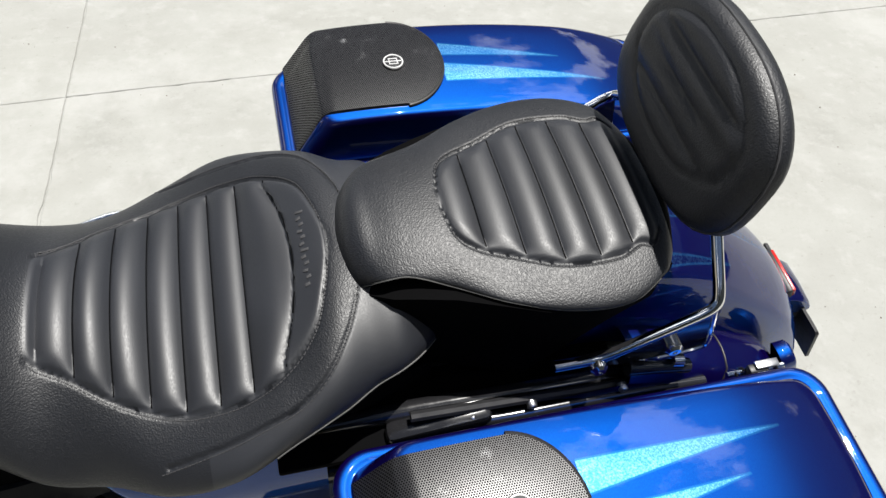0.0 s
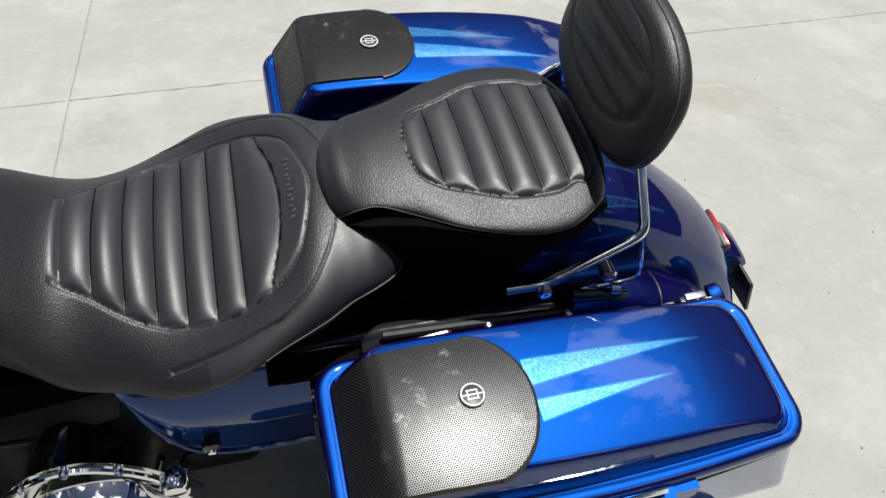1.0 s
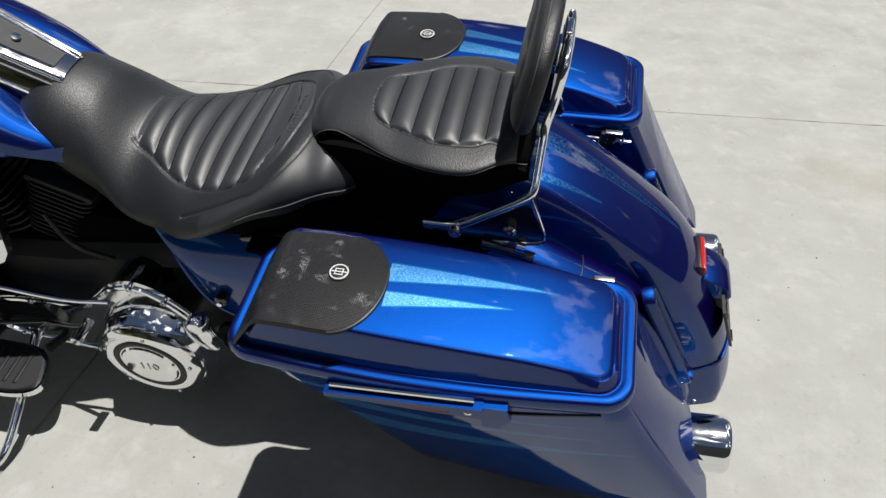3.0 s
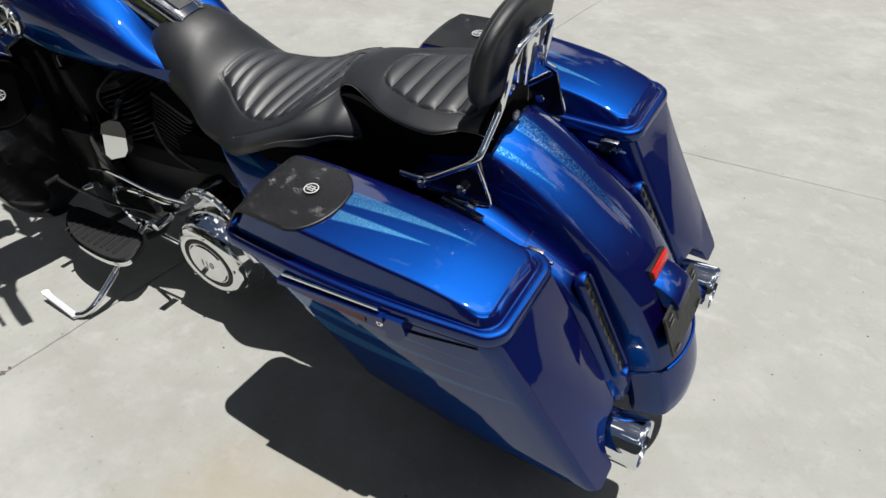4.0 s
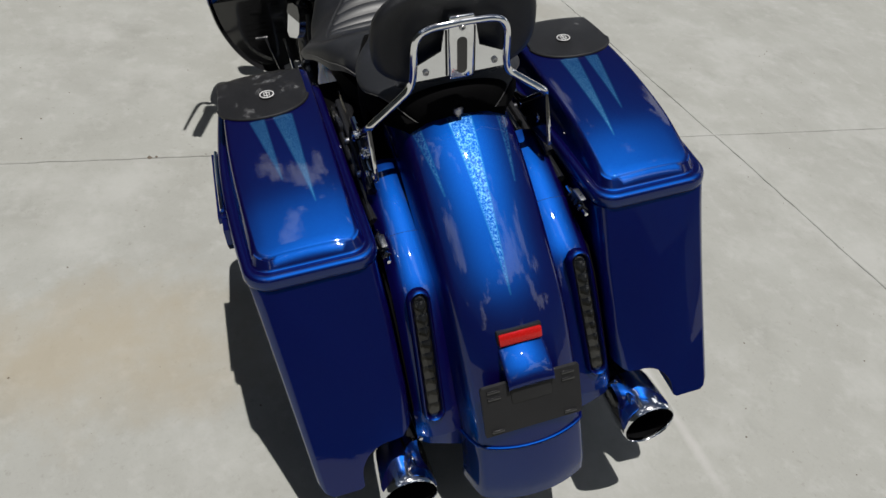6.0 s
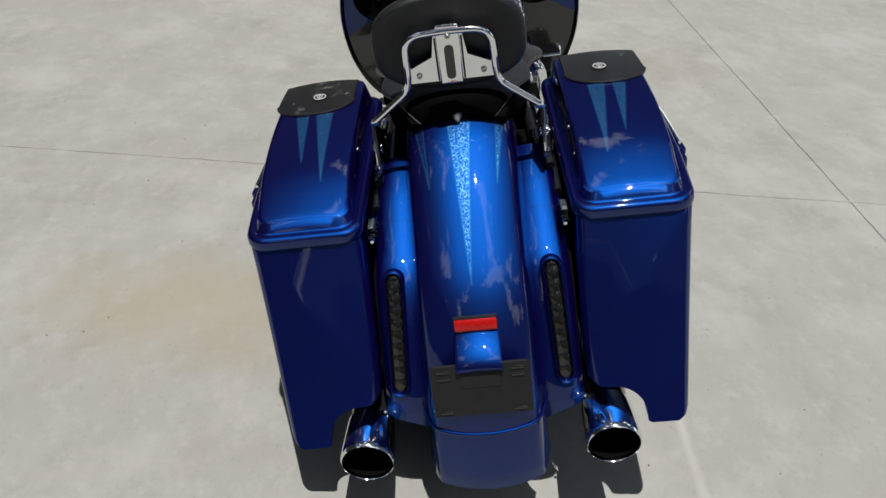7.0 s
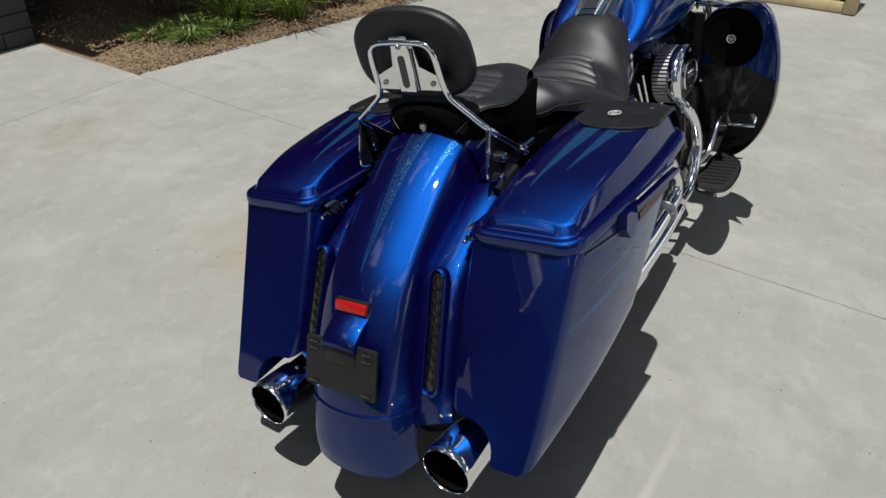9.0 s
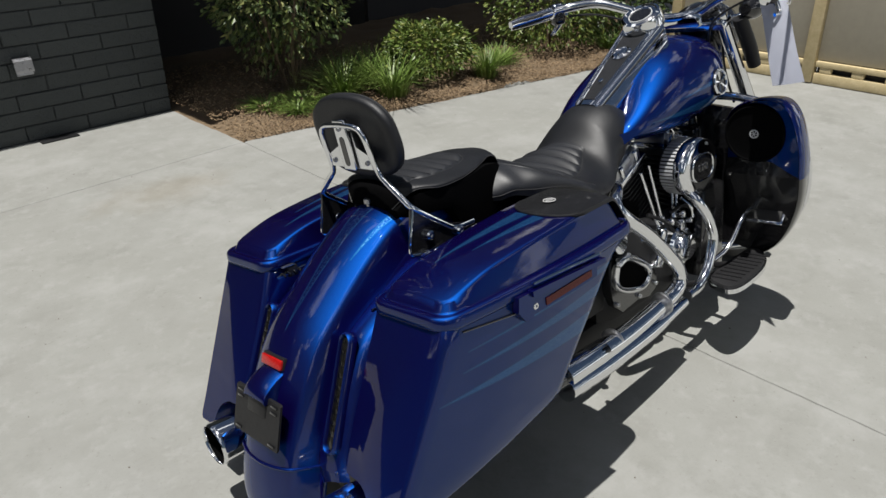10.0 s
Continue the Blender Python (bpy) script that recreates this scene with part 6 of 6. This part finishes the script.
def wheel(cx, r, w, name):
    wh = new(name)
    wh.parent = bike
    part("tyre", lathe([(r * 0.72, -w * 0.40), (r * 0.80, -w * 0.50), (r * 0.90, -w * 0.48), (r * 0.965, -w * 0.34), (r * 0.995, -w * 0.12), (r, 0), (r * 0.995, w * 0.12), (r * 0.965, w * 0.34), (r * 0.90, w * 0.48), (r * 0.80, w * 0.50), (r * 0.72, w * 0.40)], (cx, 0, r), "y", 56), M_RUBBER, wh, sharp=60)
    part("rim", lathe([(r * 0.74, -w * 0.42), (r * 0.70, -w * 0.42), (r * 0.64, -w * 0.2), (r * 0.64, w * 0.2), (r * 0.70, w * 0.42), (r * 0.74, w * 0.42)], (cx, 0, r), "y", 48), M_BLACK, wh)
    part("hub", lathe([(0.04, -0.09), (0.05, -0.07), (0.05, 0.07), (0.04, 0.09)], (cx, 0, r), "y", 24), M_STEEL, wh)
    for k in range(7):
        a = 2 * math.pi * k / 7
        part("spoke", tube([(cx + 0.04 * math.cos(a), 0, r + 0.04 * math.sin(a)), (cx + r * 0.67 * math.cos(a + 0.12), 0, r + r * 0.67 * math.sin(a + 0.12))], [0.018, 0.012], 8, 1), M_BLACK, wh)
    part("brake_disc", lathe([(0.145, -0.003), (0.145, 0.003), (0.09, 0.003), (0.09, -0.003), (0.145, -0.003)], (cx, -0.085, r), "y", 40), M_STEEL, wh)


wheel(0.31, 0.315, 0.155, "rear_wheel")
wheel(2.375, 0.31, 0.125, "front_wheel")
ff = [(2.375 + 0.345 * math.cos(a), 0.31 + 0.345 * math.sin(a)) for a in np.linspace(radians(20), radians(190), 26)]
rows = []
for i, (x, z) in enumerate(ff):
    d = Vector((x - 2.375, 0, z - 0.31)).normalized()
    rows.append([Vector((x, y, z)) - d * dr for y, dr in ((-0.085, 0.09), (-0.085, 0.035), (-0.07, 0.012), (-0.035, 0.002), (0, 0), (0.035, 0.002), (0.07, 0.012), (0.085, 0.035), (0.085, 0.09))])
part("front_fender", loft(rows, False, False, False), M_PAINT, bike, sharp=60)
for s in (1, -1):
    part("swingarm", tube([(1.02, s * 0.11, 0.33), (0.60, s * 0.115, 0.32), (0.31, s * 0.12, 0.315)], 0.024, 10, 3), M_BLACK, bike)
    part("shock", tube([(0.62, s * 0.14, 0.62), (0.50, s * 0.14, 0.48), (0.40, s * 0.14, 0.36)], 0.026, 12, 2), M_BLACK, bike)
part("belt_guard", box((0.65, 0.10, 0.42), (0.55, 0.03, 0.03), 0.01, (0, 6, 0)), M_BLACK, bike)
part("backbone", tube([(1.92, 0, 0.98), (1.60, 0, 0.76), (1.20, 0, 0.72), (0.95, 0, 0.62), (0.95, 0, 0.30)], 0.03, 12, 4), M_BLACK, bike)
part("oil_pan", box((1.35, 0, 0.16), (0.75, 0.22, 0.10), 0.03), M_SATIN, bike)
part("battery_box", box((0.98, 0, 0.56), (0.24, 0.26, 0.20), 0.02), M_SATIN, bike)
part("inner_guard", box((0.74, 0, 0.52), (0.22, 0.22, 0.30), 0.03), M_SATIN, bike)

# ---- paper sheet hung from the right of the handlebar ----
pm = bmesh.new()
rows = []
PA, PB, PCc, PD = Vector((1.86, -0.316, 1.150)), Vector((1.86, -0.405, 1.145)), Vector((1.74, -0.418, 0.879)), Vector((1.70, -0.534, 0.882))
for k in np.linspace(0, 1, 9):
    rows.append([(PA.lerp(PB, q)).lerp(PCc.lerp(PD, q), k) + Vector((0, 0, 0.010 * math.sin(k * 5 + q * 2))) for q in np.linspace(0, 1, 7)])
loft(rows, False, False, False, pm)
bmesh.ops.solidify(pm, geom=pm.faces[:], thickness=0.0008)
paper = new("paper_sheet", finish(pm, "paper_sheet", M_PAPER))
paper.matrix_world = bike.matrix_world
tagged(paper, "white paper sheet hanging from the handlebar", "paper")

# ---- building with painted block wall ----
WX1, WY = 1.63, 4.05
BL, BH, GAP = 0.400, 0.102, 0.007
wall = bmesh.new()
box((-3.2, WY + 0.146, 1.45), (9.64, 0.27, 2.9), 0.0, bm=wall)
wall_north = tagged(new("wall_north", finish(wall, "wall_north", M_MORTAR, False)), "dark grey painted block wall", "wall", kind="structure")
block = box((0, 0, 0), (BL - GAP, 0.06, BH - GAP), 0.004, seg=1)
block_me = finish(block, "brick", M_BRICK, False)
half = box((0, 0, 0), (BL / 2 - GAP, 0.06, BH - GAP), 0.004, seg=1)
half_me = finish(half, "brick", M_BRICK, False)

# return wall, shaded porch and roof
ret = box((WX1 - 0.10, 5.7, 1.45), (0.20, 3.0, 2.9))
tagged(new("wall_east", finish(ret, "wall_east", M_BRICK, False)), "dark painted side wall of the porch", "wall", kind="structure")
# out of view: added so the bike's rear faces reflect something dark
wst = box((-8.12, -2.5, 1.45), (0.20, 13.3, 2.9))
tagged(new("wall_west", finish(wst, "wall_west", M_BRICK, False)), "unseen dark wall added to darken reflections in the rear paint", "wall", kind="structure")
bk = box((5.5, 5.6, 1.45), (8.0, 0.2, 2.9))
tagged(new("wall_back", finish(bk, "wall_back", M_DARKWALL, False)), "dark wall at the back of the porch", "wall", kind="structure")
# roof out of view, added and set low to cut sky light on the porch
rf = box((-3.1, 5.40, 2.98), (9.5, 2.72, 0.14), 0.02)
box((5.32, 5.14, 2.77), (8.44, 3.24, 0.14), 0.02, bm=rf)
tagged(new("roof", finish(rf, "roof", M_DARKWALL, False)), "unseen flat dark roof added to shade the porch", "roof", kind="structure")
dr = new("door_1")
tagged(dr, "dark glazed porch door in a slim frame", "door", kind="structure")
part("door_frame", box((4.15, 5.485, 1.05), (1.0, 0.05, 2.1), 0.01), M_BLACK, dr)
part("door_leaf", box((4.15, 5.455, 1.03), (0.86, 0.03, 1.98), 0.01), M_SATIN, dr)
vent = new("wall_vent")
tagged(vent, "small grey metal vent hood on the block wall", "vent")
part("hood", loft([[Vector((0.708 + dx, WY - 0.002 - dy, 0.50 + dz)) for dx in (-0.055, 0.055)] + [Vector((0.708 + dx, WY - 0.002 - dy, 0.50 + dz - 0.012)) for dx in (0.055, -0.055)] for dy, dz in ((0.0, 0.05), (0.035, 0.045), (0.05, 0.03), (0.055, -0.03))]), M_STEEL, vent, smooth=False)
part("flap", box((0.708, WY - 0.03, 0.47), (0.10, 0.01, 0.07), 0.003, (-15, 0, 0)), M_STEEL, vent)
drain = new("drain_grate")
tagged(drain, "dark metal drain cover by the wall foot", "drain")
part("cover", box((0.80, WY - 0.06, 0.004), (0.24, 0.09, 0.008), 0.002), M_SATIN, drain)

# ---- planting bed ----
def bed_edge(x):
    return 3.02 - 0.175 * (x - 1.6) if x > 1.6 else 3.02


rows = []
for i in range(61):
    x = 1.585 + 5.4 * i / 60
    y0 = bed_edge(x) + 0.03 * noise.noise(Vector((x * 3, 1, 0)))
    rows.append([Vector((x + (0.02 * noise.noise(Vector((x, q * 9, 3))) if i > 3 else 0.03 * (q - 0.4)), y0 + (5.5 - y0) * q, -0.004 + (0.016 + 0.045 * min(1.0, q * 6) + 0.035 * noise.noise(Vector((x * 4, q * 12, 0)))) * min(1.0, i / 6, q * 20 + 0.05))) for q in np.linspace(0, 1, 34)])
tagged(new("planting_bed", finish(loft(rows, False, False, False), "planting_bed", M_SOIL)), "raised bed of brown bark mulch and soil", "bed", kind="structure")
rng = random.Random(5)
verts, faces = [], []
for k in range(17000):
    x = 1.62 + 4.9 * rng.random()
    q = rng.random() ** 1.6
    y = bed_edge(x) + 0.01 + 2.0 * q
    z = 0.016 + 0.05 * min(1.0, (y - bed_edge(x)) * 2.2) + rng.random() * 0.016
    a, l, w = rng.random() * 6.28, 0.004 + 0.011 * rng.random(), 0.0014 + 0.0026 * rng.random()
    t = (rng.random() - 0.5) * 0.9
    dx, dy = math.cos(a), math.sin(a)
    i = len(verts)
    verts += [(x - dx * l - dy * w, y - dy * l + dx * w, z - t * l), (x + dx * l - dy * w, y + dy * l + dx * w, z + t * l), (x + dx * l + dy * w, y + dy * l - dx * w, z + t * l + 0.003), (x - dx * l + dy * w, y - dy * l - dx * w, z - t * l + 0.003), (x, y, z + 0.008)]
    faces += [(i, i + 1, i + 4), (i + 1, i + 2, i + 4), (i + 2, i + 3, i + 4), (i + 3, i, i + 4)]
me = bpy.data.meshes.new("bark_chips")
me.from_pydata(verts, [], faces)
me.materials.append(M_MULCH)
tagged(new("bark_chips", me), "loose brown bark mulch chips", "mulch", kind="stuff")


def leaf_cloud(centre, size, count, leaf, material, seed, droop=0.3, hollow=0.45):
    """Many small folded leaves in an uneven, gappy crown."""
    g = random.Random(seed)
    vs, fs = [], []
    made = 0
    while made < count:
        d = Vector((g.gauss(0, 1), g.gauss(0, 1), g.gauss(0, 1))).normalized()
        r = hollow + (1 - hollow) * g.random() ** 0.6
        bump = 1 + 0.28 * noise.noise(d * 2.3 + Vector((seed, 0, 0))) + 0.18 * noise.noise(d * 6.0 + Vector((0, seed, 0)))
        p = Vector(centre) + Vector((d.x * size[0], d.y * size[1], d.z * size[2])) * r * bump
        if noise.noise(p * 6.0 + Vector((seed * 3.1, 0, 0))) < -0.12 or p.z < 0.06:
            if g.random() < 0.8:
                made += 0.02
                continue
        l = leaf * (0.6 + 0.8 * g.random())
        out = (d + Vector((g.gauss(0, 0.6), g.gauss(0, 0.6), g.gauss(0, 0.4) - droop))).normalized()
        side = out.cross(Vector((g.gauss(0, 1), g.gauss(0, 1), g.gauss(0, 1)))).normalized()
        nr = out.cross(side)
        w = l * 0.24
        i = len(vs)
        vs += [p, p + out * l * 0.45 + side * w + nr * w * 0.3, p + out * l, p + out * l * 0.45 - side * w + nr * w * 0.3, p + out * l * 0.5]
        fs += [(i, i + 1, i + 4), (i + 1, i + 2, i + 4), (i + 2, i + 3, i + 4), (i + 3, i, i + 4)]
        made += 1
    m = bpy.data.meshes.new("crown")
    m.from_pydata([tuple(v) for v in vs], [], fs)
    m.materials.append(material)
    return m


def shrub(x, y, size, height, count, leaf, material, seed, label, stems=9):
    sh = new("shrub")
    sh.location = (x, y, 0.02)
    g = random.Random(seed)
    bm = bmesh.new()
    for k in range(stems):
        a = 6.283 * k / stems + g.random()
        r0, r1 = 0.05 * g.random(), size[0] * (0.3 + 0.5 * g.random())
        top = height + size[2] * (g.random() - 0.2) * 0.7
        pts = [(r0 * math.cos(a), r0 * math.sin(a), 0.0), (r1 * 0.35 * math.cos(a), r1 * 0.35 * math.sin(a), top * 0.4), (r1 * 0.7 * math.cos(a + 0.2), r1 * 0.7 * math.sin(a + 0.2), top * 0.75), (r1 * math.cos(a + 0.3), r1 * math.sin(a + 0.3), top)]
        tube(pts, [0.009, 0.007, 0.005, 0.003], 6, 3, bm=bm)
    part("stem", bm, M_BARK, sh)
    cr = new("crown", leaf_cloud((0, 0, height), size, count, leaf, material, seed))
    cr.parent = sh
    tagged(sh, label, "shrub")
    return sh


shrub(2.42, 3.64, (0.62, 0.46, 0.62), 0.88, 3300, 0.048, M_LEAF_A, 3, "tall airy green shrub with thin bare stems in mulch", 12)
shrub(3.44, 3.22, (0.40, 0.34, 0.225), 0.26, 4200, 0.040, M_LEAF_B, 7, "low rounded lime green shrub in the mulch bed")
shrub(5.02, 3.20, (0.74, 0.50, 0.52), 0.46, 5600, 0.043, M_LEAF_B, 11, "bushy yellow green shrub by the porch")
shrub(5.85, 3.05, (0.70, 0.45, 0.46), 0.42, 3600, 0.050, M_LEAF_C, 17, "dark green shrub at the end of the bed")
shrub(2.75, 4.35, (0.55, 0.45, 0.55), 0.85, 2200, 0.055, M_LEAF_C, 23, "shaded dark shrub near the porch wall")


def grass_clump(x, y, r, h, count, seed):
    gc = new("grass_clump")
    gc.location = (x, y, 0.03)
    g = random.Random(seed)
    vs, fs = [], []
    for k in range(count):
        a = g.random() * 6.283
        b = r * 0.35 * g.random()
        ln, lean = h * (0.6 + 0.6 * g.random()), r * (0.4 + 0.9 * g.random())
        w = 0.004 + 0.004 * g.random()
        ca, sa = math.cos(a), math.sin(a)
        i = len(vs)
        for t in (0.0, 0.35, 0.7, 1.0):
            rr = b + lean * t**1.7
            zz = ln * (t - 0.35 * t * t * (lean / r))
            ww = w * (1 - t * 0.9)
            vs += [(rr * ca - sa * ww, rr * sa + ca * ww, zz), (rr * ca + sa * ww, rr * sa - ca * ww, zz)]
        for q in range(3):
            fs.append((i + 2 * q, i + 2 * q + 1, i + 2 * q + 3, i + 2 * q + 2))
    m = bpy.data.meshes.new("foliage")
    m.from_pydata(vs, [], fs)
    m.materials.append(M_BLADE)
    bl = new("foliage", m)
    bl.parent = gc
    return tagged(gc, "arching clump of bright green grass blades", "grass", "grass clumps in the bed")


for k, (x, y, r, h) in enumerate(((2.62, 3.26, 0.30, 0.32), (2.93, 3.06, 0.34, 0.38), (3.80, 2.90, 0.24, 0.30), (2.28, 3.30, 0.22, 0.13), (4.15, 3.05, 0.2, 0.22), (3.00, 3.42, 0.30, 0.36), (5.3, 2.75, 0.2, 0.2), (2.05, 3.42, 0.18, 0.11), (2.75, 3.45, 0.3, 0.34), (2.16, 3.20, 0.14, 0.09), (2.45, 3.15, 0.16, 0.10))):
    grass_clump(x, y, r, h, 230, 40 + k)

# ---- panelled gate ----
gate = new("wooden_gate")
tagged(gate, "pine framed gate with tan sheet panels", "gate")
GX = 5.52
for y in (-0.21, 1.01, 2.20):
    part("post", box((GX, y, 0.95), (0.09, 0.09, 1.88), 0.006), M_WOOD, gate)
for y in (0.40, 1.605):
    for z, h in ((0.045, 0.08), (0.155, 0.045), (1.80, 0.09)):
        part("rail", box((GX, y, z), (0.05, 1.12, h), 0.005), M_WOOD, gate)
    for k in range(5):
        part("spacer", box((GX, y - 0.48 + 0.24 * k, 0.109), (0.04, 0.09, 0.047), 0.003), M_WOOD, gate)
    part("panel", box((GX + 0.012, y, 0.975), (0.018, 1.125, 1.58), 0.002), M_BOARD, gate)
    part("backing", box((GX + 0.045, y, 0.10), (0.02, 1.12, 0.17), 0.002), M_DARKWALL, gate)

# ---- loose grit on the slabs ----
verts, faces = [], []
g = random.Random(9)
spots = [(1.575, 0.803, 0.011), (1.58, 0.78, 0.006)] + [(-1.5 + 6 * g.random(), -3 + 6.3 * g.random(), 0.0012 + 0.0034 * g.random() ** 3) for k in range(900)]
for x, y, r in spots:
    if x > 1.6 and y > 2.6:
        continue
    i = len(verts)
    verts += [(x + r, y, 0.0004), (x, y + r * 0.8, 0.0004), (x - r * 0.9, y, 0.0004), (x, y - r, 0.0004), (x + r * 0.1, y, r * 0.9)]
    faces += [(i, i + 1, i + 4), (i + 1, i + 2, i + 4), (i + 2, i + 3, i + 4), (i + 3, i, i + 4), (i + 3, i + 2, i + 1, i)]
me = bpy.data.meshes.new("grit")
me.from_pydata(verts, [], faces)
me.materials.append(simple("grit_stone", (0.11, 0.09, 0.07), 0.9))
tagged(new("grit", me), "scattered small grit on the concrete", "grit", kind="stuff")

# ---- wall blocks, last ----
rest = bmesh.new()
row = 0
z = BH / 2 + 0.004
while z < 2.85:
    off = 0.0 if row % 2 else BL / 2
    if row % 2 == 0:
        hb = new("brick", half_me)
        hb.location = (WX1 - BL / 4, WY + 0.030, z)
        hb.parent = wall_north
    x = WX1 - off - BL / 2
    while x > -7.6:
        jit = 0.005 * noise.noise(Vector((x * 3, z * 7, 0)))
        if x > -1.6:
            b = new("brick", block_me)
            b.location = (x + 0.004 * noise.noise(Vector((x * 9, z * 5, 2))), WY + 0.030 + jit, z + 0.002 * noise.noise(Vector((x * 7, z * 9, 4))))
            b.rotation_euler = (0.0, 0.006 * noise.noise(Vector((x * 5, z * 11, 8))), 0.0)
            b.parent = wall_north
        else:
            box((x, WY + 0.030, z), (BL - GAP, 0.06, BH - GAP), 0.0, bm=rest)
        x -= BL
    z += BH
    row += 1
tagged(new("bricks", finish(rest, "bricks", M_BRICK, False)), "painted blocks further along the wall", "brick", kind="stuff")
